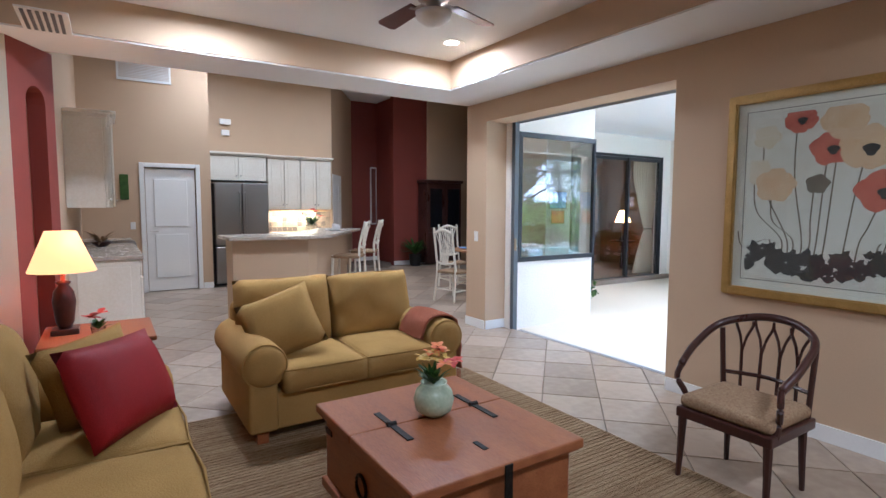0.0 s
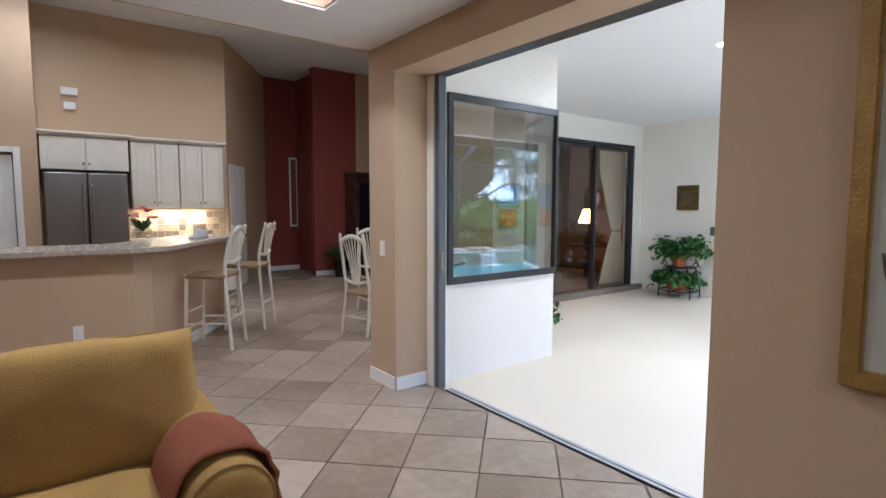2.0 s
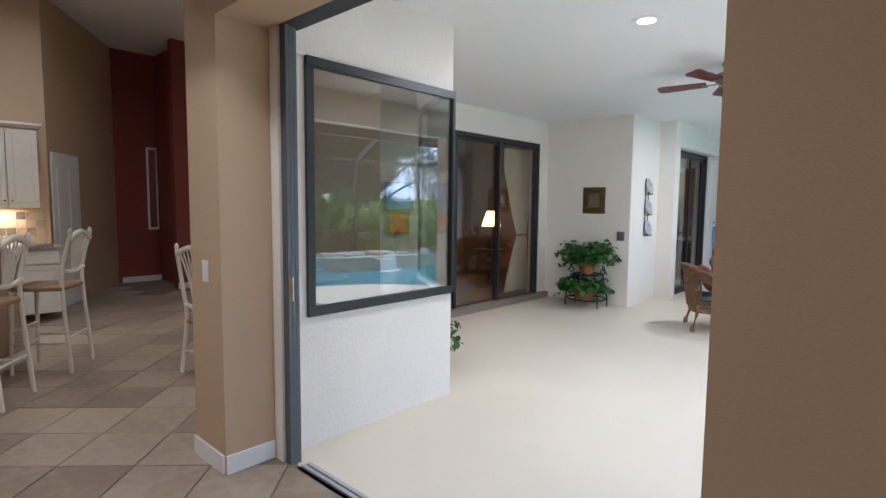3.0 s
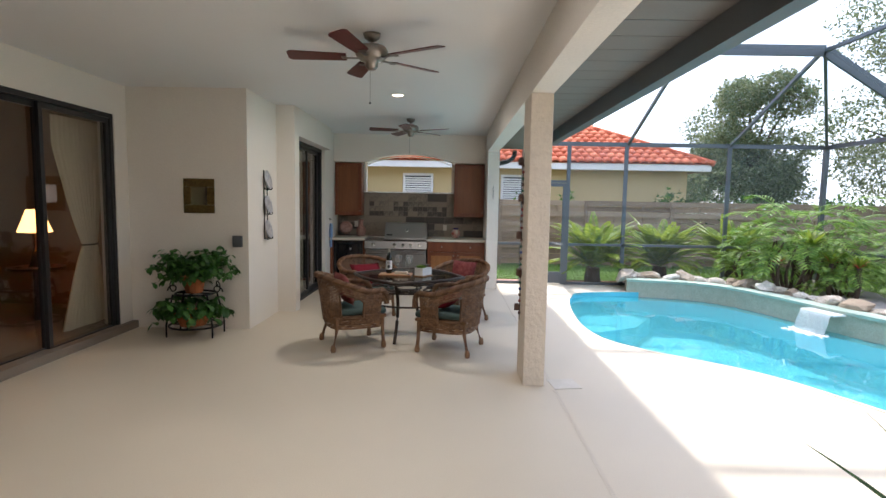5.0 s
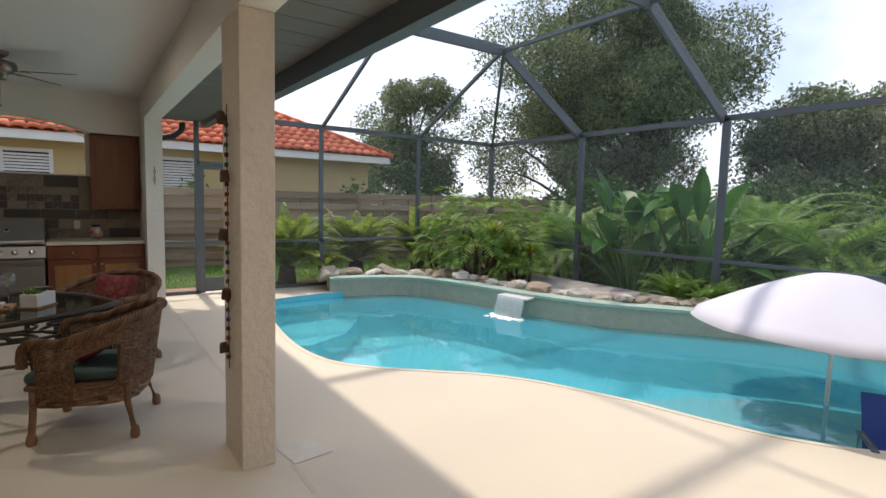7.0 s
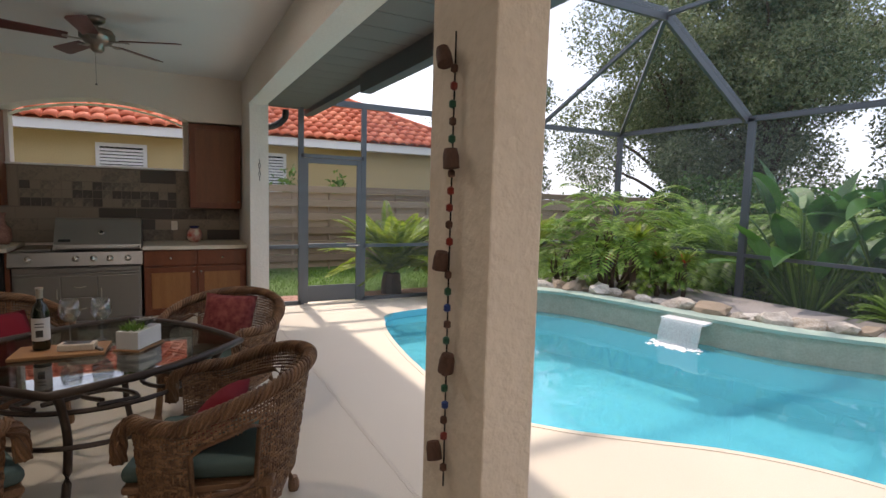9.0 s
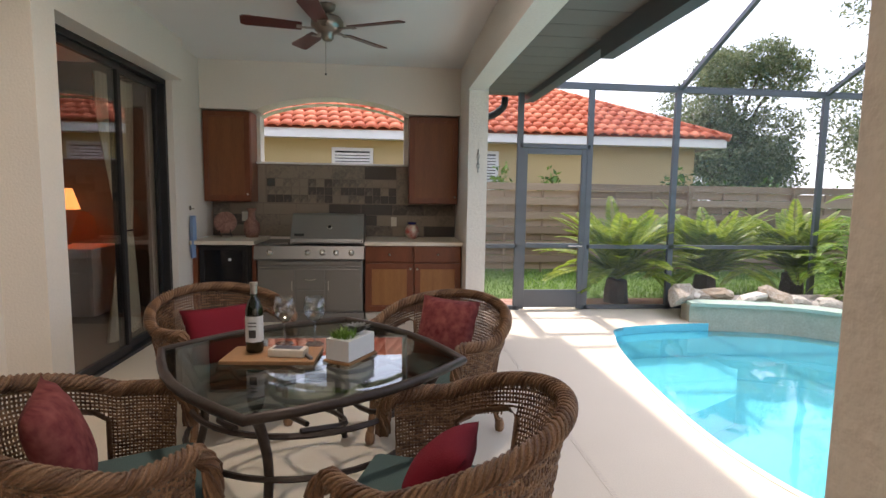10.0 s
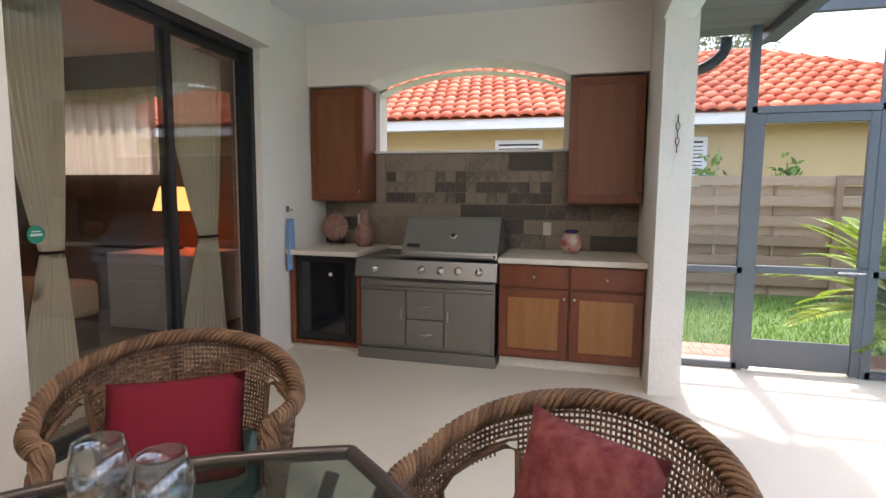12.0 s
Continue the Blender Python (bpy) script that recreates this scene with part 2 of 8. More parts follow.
for a, b in (((-1.67, 4.75), (-1.59, 4.905)), ((-1.49, 5.10), (-1.44, 5.2))):
    vs = [bm.verts.new((x, y, z)) for z in (0, 2.61) for x, y in (a, b, (b[0] - 0.12, b[1] + 0.06), (a[0] - 0.12, a[1] + 0.06))]
    for f in ((3, 2, 1, 0), (4, 5, 6, 7), (0, 1, 5, 4), (1, 2, 6, 5), (2, 3, 7, 6), (3, 0, 4, 7)):
        bm.faces.new([vs[i] for i in f])
setting("wall_red_niche", bm, M_RED, "terracotta red wall beside a tall arched niche")
bm = bmesh.new()
arch_pts = [(0, 2.61), (0, 2.2)] + [(0.5 - 0.5 * math.cos(math.pi * i / 8), 2.2 + 0.12 * math.sin(math.pi * i / 8)) for i in range(1, 8)] + [(1, 2.2), (1, 2.61)]
fr = [bm.verts.new((-1.59 + 0.10 * u, 4.905 + 0.195 * u, z)) for u, z in arch_pts]
bk = [bm.verts.new((v.co.x - 0.12, v.co.y + 0.06, v.co.z)) for v in fr]
bm.faces.new(fr), bm.faces.new(bk[::-1])
for i in range(len(fr)):
    bm.faces.new((fr[i], bk[i], bk[(i + 1) % len(fr)], fr[(i + 1) % len(fr)]))
box(bm, -1.85, -1.70, 4.96, 5.2, 0, 2.61)
setting("wall_niche_arch", bm, M_RED, "terracotta red arch head and back of the niche")
setting("wall_west_kitchen", boxes((-1.66, -1.46, 5.21, 9.75, 0, 4.6)), M_TAN, "tan painted kitchen wall behind the cabinets")
setting("wall_north_kitchen", boxes((-1.66, 0.40, 9.75, 9.9, 2.07, 4.6), (-1.66, -0.60, 9.75, 9.9, 0, 2.07), (0.16, 0.40, 9.75, 9.9, 0, 2.07)), M_TAN, "tan painted kitchen wall around the pantry door")
# Added out of sight to block sky light leaking round the pantry door.
setting("pantry_light_stop", boxes((-0.70, 0.245, 9.903, 9.98, 0, 2.2)), M_TAN, "unseen panel added behind the pantry door to block sky light")
setting("wall_fridge_recess", boxes((0.25, 0.40, 9.902, 10.45, 0, 4.6), (0.25, 2.85, 10.45, 10.6, 0, 4.6)), M_TAN, "tan painted wall behind the refrigerator and cabinets")
bm = bmesh.new()
bar(bm, (2.78, 10.52, 2.3), (4.16, 12.66, 2.3), 0.12, 4.6)
setting("wall_hall", bm, M_TAN, "grey tan hallway wall with a white door")
setting("wall_red_hall", boxes((4.16, 4.9, 12.6, 12.75, 0, 4.6)), M_RED, "dark red painted wall at the end of the hall")
setting("wall_red_return", boxes((4.70, 5.62, 11.24, 11.4, 0, 4.6), (4.9, 5.05, 11.40, 12.75, 0, 4.6)), M_RED, "dark red painted wall standing forward in the dining room")
setting("wall_dining_back", boxes((5.62, 7.6, 11.2, 11.4, 0, 4.6)), M_TAN, "brown tan dining room wall")
setting("wall_dining_east", boxes((5.72, 5.87, 7.07, 9.5, 0, 4.6), (7.6, 7.75, 9.65, 11.4, 0, 4.6)), M_TAN, "tan painted inner wall of the dining room")
setting("ceiling_kitchen", boxes((-1.66, 7.75, 5.12, 12.75, 4.1, 4.25)), M_WHITE, "white high ceiling over kitchen and dining", "ceiling")
# living room tray ceiling
TX0, TX1, TY0, TY1, TZ = -3.2, 1.9, -2.4, 4.53, 2.90
setting("ceiling_soffit", boxes((-4.6, TX0, -3.6, 5.12, 2.61, 3.1), (TX1, WX + 0.29, -3.6, 5.12, 2.612, 3.1), (TX0, TX1, TY1, 5.12, 2.612, 3.1), (TX0, TX1, -3.6, TY0, 2.612, 3.1)), M_WHITE, "white dropped soffit round the tray ceiling", "ceiling")
setting("ceiling_tray", boxes((TX0, TX1, TY0, TY1, TZ, 3.1)), M_WHITE, "cream white raised tray ceiling", "ceiling")
setting("trim_tray_side", boxes((TX0, TX1, TY1 - 0.012, TY1 - 0.002, 2.625, TZ - 0.002), (TX1 - 0.012, TX1 - 0.002, TY0, TY1 - 0.014, 2.625, TZ - 0.002), (TX0 + 0.002, TX0 + 0.012, TY0, TY1 - 0.014, 2.625, TZ - 0.002)), M_TAN, "tan painted sides of the tray ceiling", "trim")
setting("wall_above_kitchen", boxes((-4.6, WX + 0.29, 5.122, 5.2, 2.63, 4.25)), M_TAN, "tan wall above the living room soffit")

# ---- lanai shell ----
setting("wall_nook", boxes((2.86, 4.48, 4.89, 4.99, L, 0.74), (2.86, 4.48, 4.89, 4.99, 2.34, CEIL), (2.932, 3.18, 4.89, 4.99, 0.742, 2.338)), M_STUCCO, "white stucco dining nook wall under a corner window")
setting("wall_lanai_north", boxes((5.70, 5.75, 6.87, 7.07, L, CEIL), (5.75, 8.89, 6.87, 7.07, 2.48, CEIL), (8.89, 9.12, 6.87, 7.07, L, CEIL)), M_STUCCO2, "cream painted lanai wall around a sliding door")
setting("wall_lanai_jog", boxes((9.12, 10.2, 5.4, 7.07, L, CEIL)), M_STUCCO2, "cream painted lanai wall corner behind the plant stand")
setting("wall_lanai_bedroom", boxes((10.2, 10.42, 5.14, 5.5, L, CEIL), (10.42, 12.45, 5.14, 5.5, 2.45, CEIL), (12.45, 13.75, 5.25, 5.5, L, CEIL)), M_STUCCO2, "cream painted lanai wall around the bedroom sliding door")
setting("wall_bedroom", boxes((10.05, 10.2, 7.07, 9.5, L, CEIL), (10.2, 13.75, 9.2, 9.35, L, CEIL), (13.6, 13.75, 5.5, 7.3, L, CEIL), (13.6, 13.75, 7.3, 8.95, L, 1.55), (13.6, 13.75, 7.3, 8.95, 2.4, CEIL), (13.6, 13.75, 8.95, 9.2, L, CEIL)), M_DIMROOM, "brown bedroom wall, darkened in colour for the dim room")
setting("wall_side_room", boxes((5.87, 10.05, 9.5, 9.65, L, 4.6)), M_DIMROOM, "brown side room wall, darkened in colour for the dim room")
setting("wall_side_pier", boxes((12.5, 13.75, 2.02, 2.23, L, CEIL)), M_STUCCO, "white stucco pier closing the outdoor kitchen")
bm = bmesh.new()
lc = [(2.93, 2.0), (13.75, 2.0), (13.75, 7.2), (5.75, 7.2), (5.72, 6.9), (4.46, 4.94), (2.93, 4.94)]
lo, hi = [bm.verts.new((x, y, CEIL)) for x, y in lc], [bm.verts.new((x, y, CEIL + 0.12)) for x, y in lc]
bm.faces.new(lo[::-1]), bm.faces.new(hi)
for i in range(7):
    bm.faces.new((lo[i], lo[(i + 1) % 7], hi[(i + 1) % 7], hi[i]))
setting("ceiling_lanai", bm, M_WHITE, "smooth white painted lanai ceiling", "ceiling")
bm = bmesh.new()
for a, b in (((2.86, 4.95), (4.47, 4.95)), ((4.47, 4.95), (5.73, 6.92)), ((5.73, 6.92), (5.8, 9.5))):
    bar(bm, (*a, 3.6), (*b, 3.6), 0.08, 1.5)
setting("wall_nook_upper", bm, M_TAN, "tan upper wall closing the dining nook")
setting("ceiling_rooms", boxes((5.87, 10.05, 7.2, 9.5, CEIL, CEIL + 0.1), (10.05, 13.75, 7.2, 9.35, CEIL, CEIL + 0.1)), M_WHITE, "white ceiling of the rooms behind the glass doors", "ceiling")
setting("beam_lanai", boxes((2.93, 12.5, 2.05, 2.245, 2.47, CEIL)), M_STUCCO, "cream stucco beam along the lanai edge", "beam")
setting("column_lanai", boxes((7.29, 7.705, 2.052, 2.243, L, 2.468), bevel=0.006), M_COLUMN, "rough stucco square column at the lanai edge", "column")
FY, FZ = 1.35, 2.62
setting("roof_soffit", boxes(*[(2.95 + 0.3 * i, 3.24 + 0.3 * i, FY, 2.04, FZ, FZ + 0.03) for i in range(35)], (2.95, 13.6, FY, 2.04, FZ + 0.02, FZ + 0.05)), M_SOFFIT, "dark brown vented roof overhang", "roof")
setting("roof_gutter", boxes((2.95, 11.0, FY - 0.06, FY + 0.05, FZ - 0.17, FZ - 0.002), (11.0, 13.6, FY - 0.05, FY + 0.02, FZ - 0.07, FZ - 0.002), (2.95, 13.6, FY - 0.12, FY - 0.062, FZ - 0.06, FZ + 0.1)), M_CAGE, "dark grey gutter along the eave", "gutter")
bm = bmesh.new()
vs = [bm.verts.new(p) for p in ((2.95, FY - 0.1, FZ + 0.16), (13.65, FY - 0.1, FZ + 0.16), (13.65, 6.5, 4.9), (2.95, 6.5, 4.9), (13.65, 14, 4.9), (2.95, 14, 4.9))]
bm.faces.new(vs[:4]), bm.faces.new((vs[3], vs[2], vs[4], vs[5]))
thicken(bm, 0.06)
setting("roof_house", bm, M_SOFFIT, "house roof over the lanai", "roof")
# Unseen slab, added to stop a sun streak through the grill window.
setting("eave_sun_block", boxes((13.66, 14.35, 2.3, 5.6, 2.75, 2.83)), M_SOFFIT, "unseen eave slab added to keep sun out of the grill window", "roof")
setting("roof_living", boxes((-4.8, 2.2, -3.8, 5.2, 3.15, 3.3), (-4.8, 2.96, 5.2, 14, 4.95, 5.0), (2.2, 3.2, -3.8, 2.0, 3.15, 3.3)), M_SOFFIT, "flat roof deck over the living room", "roof")
setting("wall_kitchen_closing", boxes((-4.8, -4.65, 4.95, 13.2, 0, 4.9), (2.86, 2.99, 5.0, 5.1, CEIL + 0.15, 4.3)), M_TAN, "plain outer wall closing the kitchen side")

# ---- pool cage ----
cage = thing("pool_cage", "slate grey aluminium screen cage over the pool", "pool cage")
EX, EY, EZ, RX, RY, RZ = 13.31, -4.52, 2.73, 10.85, -2.65, 3.88


def member(name, a, b, w, h=None):
    bm = bmesh.new()
    bar(bm, a, b, w, h)
    return part(name, bm, M_CAGE, cage)


for y in (1.98, 1.46, 0.56, -0.58, -2.62):
    member("post", (EX, y, L), (EX, y, EZ), 0.05, 0.07)
member("corner_post", (EX, EY, L), (EX, EY, EZ), 0.08)
for x in (10.78, 8.2, 5.6, 3.0):
    member("post", (x, EY, L), (x, EY, EZ), 0.10, 0.06)
member("eave_beam", (EX, 2.0, EZ), (EX, EY, EZ), 0.06, 0.08)
member("eave_beam", (EX, EY, EZ), (2.0, EY, EZ), 0.06, 0.08)
for z in (L + 0.03, 0.72):
    member("rail", (EX, 0.56, z), (EX, EY, z), 0.05)
    member("rail", (EX, EY, z), (2.0, EY, z), 0.05)
    member("rail", (EX, 1.98, z), (EX, 1.46, z), 0.05)
for y in (-0.6, -2.62):
    member("rafter", (EX, y, EZ), (RX, y, RZ), 0.05)
member("hip_rafter", (EX, EY, EZ), (RX, RY, RZ), 0.05)
for x in (RX, 8.25, 5.65, 3.05):
    member("truss", (x, EY, EZ), (x, RY, RZ), 0.05, 0.16)
    member("truss", (x, RY, RZ), (x, 1.2, RZ), 0.05, 0.16)
member("purlin", (RX, RY, RZ), (2.0, RY, RZ), 0.05)
member("purlin", (RX, -0.6, RZ), (2.0, -0.6, RZ), 0.05)


# insect screen panels
M_SCREEN = bpy.data.materials.new("insect_screen")
M_SCREEN.use_nodes = True
sn, sk = M_SCREEN.node_tree.nodes, M_SCREEN.node_tree.links
sn.remove(sn["Principled BSDF"])
s_tr, s_df, s_mx = sn.new("ShaderNodeBsdfTransparent"), sn.new("ShaderNodeBsdfDiffuse"), sn.new("ShaderNodeMixShader")
s_df.inputs[0].default_value = (0.22, 0.235, 0.25, 1)
s_mx.inputs[0].default_value = 0.18
sk.new(s_tr.outputs[0], s_mx.inputs[1]), sk.new(s_df.outputs[0], s_mx.inputs[2]), sk.new(s_mx.outputs[0], sn["Material Output"].inputs[0])


def screen(*pts):
    bm = bmesh.new()
    bm.faces.new([bm.verts.new(p) for p in pts])
    return part("screen_panel", bm, M_SCREEN, cage)


xs = [EX, RX, 8.25, 5.65, 3.05]
for a, b in zip(xs, xs[1:]):
    screen((a, EY, L), (b, EY, L), (b, EY, EZ), (a, EY, EZ))
    ta = RX if a == EX else a
    if a != EX:
        screen((a, EY, EZ), (b, EY, EZ), (b, RY, RZ), (a, RY, RZ))
        screen((a, RY, RZ), (b, RY, RZ), (b, -0.6, RZ), (a, -0.6, RZ))
        screen((a, -0.6, RZ), (b, -0.6, RZ), (b, 1.2, RZ), (a, 1.2, RZ))
screen((EX, EY, EZ), (RX, EY, EZ), (RX, RY, RZ))
ys = [1.98, 1.46, 0.56, -0.58, -2.62, EY]
for a, b in zip(ys, ys[1:]):
    if a != 1.46:
        screen((EX, a, L), (EX, b, L), (EX, b, EZ), (EX, a, EZ))
screen((EX, -0.6, EZ), (EX, -2.62, EZ), (RX, -2.62, RZ), (RX, -0.6, RZ))
screen((EX, -2.62, EZ), (EX, EY, EZ), (RX, RY, RZ))
bm = bmesh.new()
bar(bm, (4.45, 4.93, 0.32), (5.72, 6.9, 0.32), 0.1, 0.84)
bar(bm, (4.45, 4.93, 2.595), (5.72, 6.9, 2.595), 0.1, 0.51)
setting("wall_nook_angle", bm, M_STUCCO, "white stucco angled nook wall under glass")
bm = bmesh.new()
bar(bm, (4.72, 6.05, 1.3), (4.98, 5.79, 1.3), 0.12, 2.6)
setting("wall_nook_pier", bm, M_CREAM, "cream painted narrow wall inside the dining nook")

# ---- more materials ----
M_SOFA = mat("gold_chenille", (0.30, 0.178, 0.048), 0.9, col2=(0.42, 0.26, 0.08), scale=4, fine=180, bump=0.12, spec=0.2)
M_REDSILK = mat("red_silk", (0.24, 0.008, 0.010), 0.6, var=0.2, scale=4, fine=220, bump=0.05, spec=0.22)
M_THROW = mat("rust_throw", (0.30, 0.09, 0.05), 0.95, col2=(0.42, 0.16, 0.09), scale=30, fine=160, bump=0.2, stretch=(1, 8, 1), spec=0.1)
M_WOOD_CHEST = mat("reddish_pine", (0.20, 0.062, 0.022), 0.42, col2=(0.36, 0.135, 0.048), scale=2.2, fine=40, bump=0.03, stretch=(6, 0.7, 6), spec=0.3)
M_IRON = mat("black_iron", (0.02, 0.019, 0.018), 0.5, 0.7, var=0.25, scale=9, fine=80, bump=0.06)
M_MAHOG = mat("dark_mahogany", (0.045, 0.016, 0.012), 0.3, var=0.3, scale=5, fine=60, bump=0.02, stretch=(1, 1, 0.3))
M_SEAT = mat("woven_seat_fabric", (0.22, 0.13, 0.07), 0.9, col2=(0.42, 0.29, 0.17), scale=60, fine=140, bump=0.15, spec=0.2)
M_GOLD = mat("gilt_frame", (0.42, 0.27, 0.08), 0.35, 0.55, var=0.2, scale=12, fine=90, bump=0.08)
M_PAPER = mat("art_paper", (0.60, 0.57, 0.48), 0.6, col2=(0.72, 0.70, 0.63), scale=2.0, fine=30, bump=0.0)
M_MATBOARD = mat("ivory_mat_board", (0.72, 0.69, 0.60), 0.8, var=0.03, bump=0.02)
M_CABINET = mat("cream_glazed_cabinet", (0.70, 0.63, 0.51), 0.42, col2=(0.79, 0.74, 0.64), scale=3, fine=50, bump=0.02)
M_STEEL = mat("brushed_steel", (0.29, 0.28, 0.27), 0.42, 1.0, var=0.04, scale=3, fine=150, bump=0.0, stretch=(1, 1, 14))
M_NICKEL = mat("satin_nickel", (0.55, 0.52, 0.47), 0.28, 1.0, var=0.08, bump=0.0)
M_GRANITE = mat("speckled_granite", (0.30, 0.25, 0.20), 0.25, col2=(0.55, 0.48, 0.40), scale=30, fine=120, bump=0.01)
M_STONETOP = mat("travertine_counter", (0.60, 0.53, 0.42), 0.4, col2=(0.72, 0.66, 0.56), scale=6, fine=60, bump=0.03)
M_SLATE = mat("tumbled_slate_tile", (0.075, 0.06, 0.048), 0.6, col2=(0.27, 0.215, 0.16), scale=5, fine=35, bump=0.15, each=0.8)
M_CHERRY = mat("cherry_wood", (0.13, 0.034, 0.014), 0.35, col2=(0.22, 0.065, 0.025), scale=3, fine=55, bump=0.02, stretch=(4, 4, 0.5))
M_HONEY = mat("honey_wood_panel", (0.25, 0.10, 0.030), 0.38, col2=(0.38, 0.17, 0.055), scale=3, fine=45, bump=0.03, stretch=(5, 5, 0.4))
M_CHERRYPANEL = mat("cherry_panel", (0.155, 0.05, 0.018), 0.38, col2=(0.24, 0.088, 0.032), scale=3, fine=45, bump=0.03, stretch=(5, 5, 0.4))
M_FANMETAL = mat("antique_nickel", (0.30, 0.27, 0.24), 0.34, 1.0, var=0.1, bump=0.0)
M_WICKER = mat("brown_wicker", (0.105, 0.047, 0.020), 0.5, col2=(0.25, 0.135, 0.066), scale=12, fine=160, bump=0.15, island=0.6)
M_TEAL = mat("teal_canvas", (0.075, 0.115, 0.108), 0.9, var=0.12, scale=5, fine=220, bump=0.1, spec=0.2)
M_PAISLEY = mat("red_paisley_fabric", (0.10, 0.010, 0.014), 0.85, col2=(0.26, 0.08, 0.07), scale=18, fine=26, bump=0.05, spec=0.2)
M_REDCOTTON = mat("red_canvas", (0.16, 0.009, 0.018), 0.85, var=0.12, scale=6, fine=200, bump=0.08, spec=0.2)
M_ALU = mat("mill_aluminium", (0.42, 0.42, 0.42), 0.5, 0.3, var=0.08, bump=0.0)
M_BRONZE = mat("bronze_powder_coat", (0.05, 0.036, 0.028), 0.42, 0.4, var=0.2, scale=8, fine=90, bump=0.03)
M_TABLEGLASS = pane_mat("table_glass", (0.62, 0.66, 0.64), 1.75)
M_CLEAR = pane_mat("clear_glass", (0.93, 0.95, 0.94), 1.5)
M_STEMWARE = pane_mat("stemware_glass", (0.95, 0.96, 0.96), 2.6)
M_BLACK = mat("black_plastic", (0.012, 0.012, 0.014), 0.35, var=0.2, bump=0.0)
M_BLACKGLASS = mat("black_glass", (0.008, 0.009, 0.012), 0.08, var=0.2, bump=0.0, spec=0.8)
M_BOTTLE = mat("dark_wine_bottle", (0.008, 0.012, 0.006), 0.08, var=0.2, bump=0.0, spec=0.7)
M_LABEL = mat("paper_label", (0.72, 0.71, 0.68), 0.7, var=0.05, scale=20, bump=0.02)
M_OAKBOARD = mat("oak_board", (0.30, 0.15, 0.06), 0.5, var=0.2, scale=4, fine=50, bump=0.03, stretch=(6, 1, 6))
M_CERAMIC = mat("white_ceramic", (0.75, 0.74, 0.72), 0.35, var=0.03, bump=0.01)
M_GREENPOT = mat("pale_green_glaze", (0.36, 0.46, 0.32), 0.2, col2=(0.52, 0.60, 0.45), scale=14, fine=60, bump=0.02)
M_TERRA = mat("terracotta_pot", (0.38, 0.12, 0.04), 0.8, var=0.2, scale=8, fine=70, bump=0.08)
M_LEAF = mat("green_leaf", (0.08, 0.17, 0.025), 0.45, col2=(0.21, 0.36, 0.06), scale=4, fine=20, bump=0.03, island=0.8)
M_LEAFDARK = mat("dark_green_leaf", (0.03, 0.075, 0.014), 0.5, col2=(0.085, 0.165, 0.035), scale=4, fine=20, bump=0.03, island=0.8)
M_CYCAD = mat("yellow_green_frond", (0.15, 0.23, 0.02), 0.42, col2=(0.34, 0.42, 0.06), scale=4, fine=20, bump=0.02, island=0.8)
M_TREELEAF = mat("olive_tree_leaf", (0.11, 0.14, 0.06), 0.7, col2=(0.25, 0.29, 0.15), scale=0.6, fine=12, bump=0.0, island=0.9)


def translucent(m, share):
    """Let some light through a leaf."""
    n, k = m.node_tree.nodes, m.node_tree.links
    b = n["Principled BSDF"]
    tr, mx = n.new("ShaderNodeBsdfTranslucent"), n.new("ShaderNodeMixShader")
    mx.inputs[0].default_value = share
    k.new(b.inputs["Base Color"].links[0].from_socket, tr.inputs[0])
    k.new(b.outputs[0], mx.inputs[1])
    k.new(tr.outputs[0], mx.inputs[2])
    k.new(mx.outputs[0], n["Material Output"].inputs[0])


for m in (M_LEAF, M_LEAFDARK, M_TREELEAF, M_CYCAD):
    translucent(m, 0.4)

M_BARK = mat("grey_brown_bark", (0.09, 0.06, 0.04), 0.9, var=0.35, scale=6, fine=40, bump=0.4)
M_ROCK = mat("buff_limestone_rock", (0.36, 0.28, 0.20), 0.9, col2=(0.70, 0.65, 0.57), scale=5, fine=30, bump=0.4, each=0.6)
M_COPING = mat("sage_green_coping", (0.36, 0.46, 0.38), 0.6, var=0.08, scale=3, fine=60, bump=0.06)
M_POOLTILE = mat("sandy_pool_tile", (0.36, 0.33, 0.25), 0.35, col2=(0.48, 0.44, 0.34), scale=9, fine=45, bump=0.05)
M_BASIN = mat("aqua_pool_plaster", (0.12, 0.56, 0.68), 0.7, var=0.08, scale=1.2, fine=40, bump=0.02)
M_SHELF = mat("pale_blue_shelf_plaster", (0.32, 0.50, 0.56), 0.7, var=0.05, scale=1.2, fine=40, bump=0.02)
M_ROOFTILE = mat("terracotta_roof_tile", (0.52, 0.10, 0.035), 0.75, col2=(0.72, 0.20, 0.09), scale=2, fine=30, bump=0.08, each=0.7)
M_ROOFTILE2 = mat("terracotta_roof_tile_rest", (0.52, 0.10, 0.035), 0.75, col2=(0.72, 0.20, 0.09), scale=2, fine=30, bump=0.08, island=0.7)
M_YELLOW = mat("yellow_stucco", (0.58, 0.44, 0.22), 0.9, var=0.06, scale=1, fine=40, bump=0.15)
M_FENCE = mat("weathered_fence_wood", (0.25, 0.17, 0.11), 0.85, col2=(0.40, 0.29, 0.20), scale=2.5, fine=50, bump=0.1, stretch=(1, 0.15, 3), each=0.5)
M_CURTAIN = mat("beige_curtain", (0.72, 0.64, 0.48), 0.9, var=0.08, scale=3, fine=160, bump=0.05, spec=0.1)
M_RUG = mat("striped_jute_rug", (0.20, 0.11, 0.05), 0.95, col2=(0.46, 0.34, 0.20), scale=3.5, fine=60, bump=0.3, stretch=(0.5, 7, 1), spec=0.1)
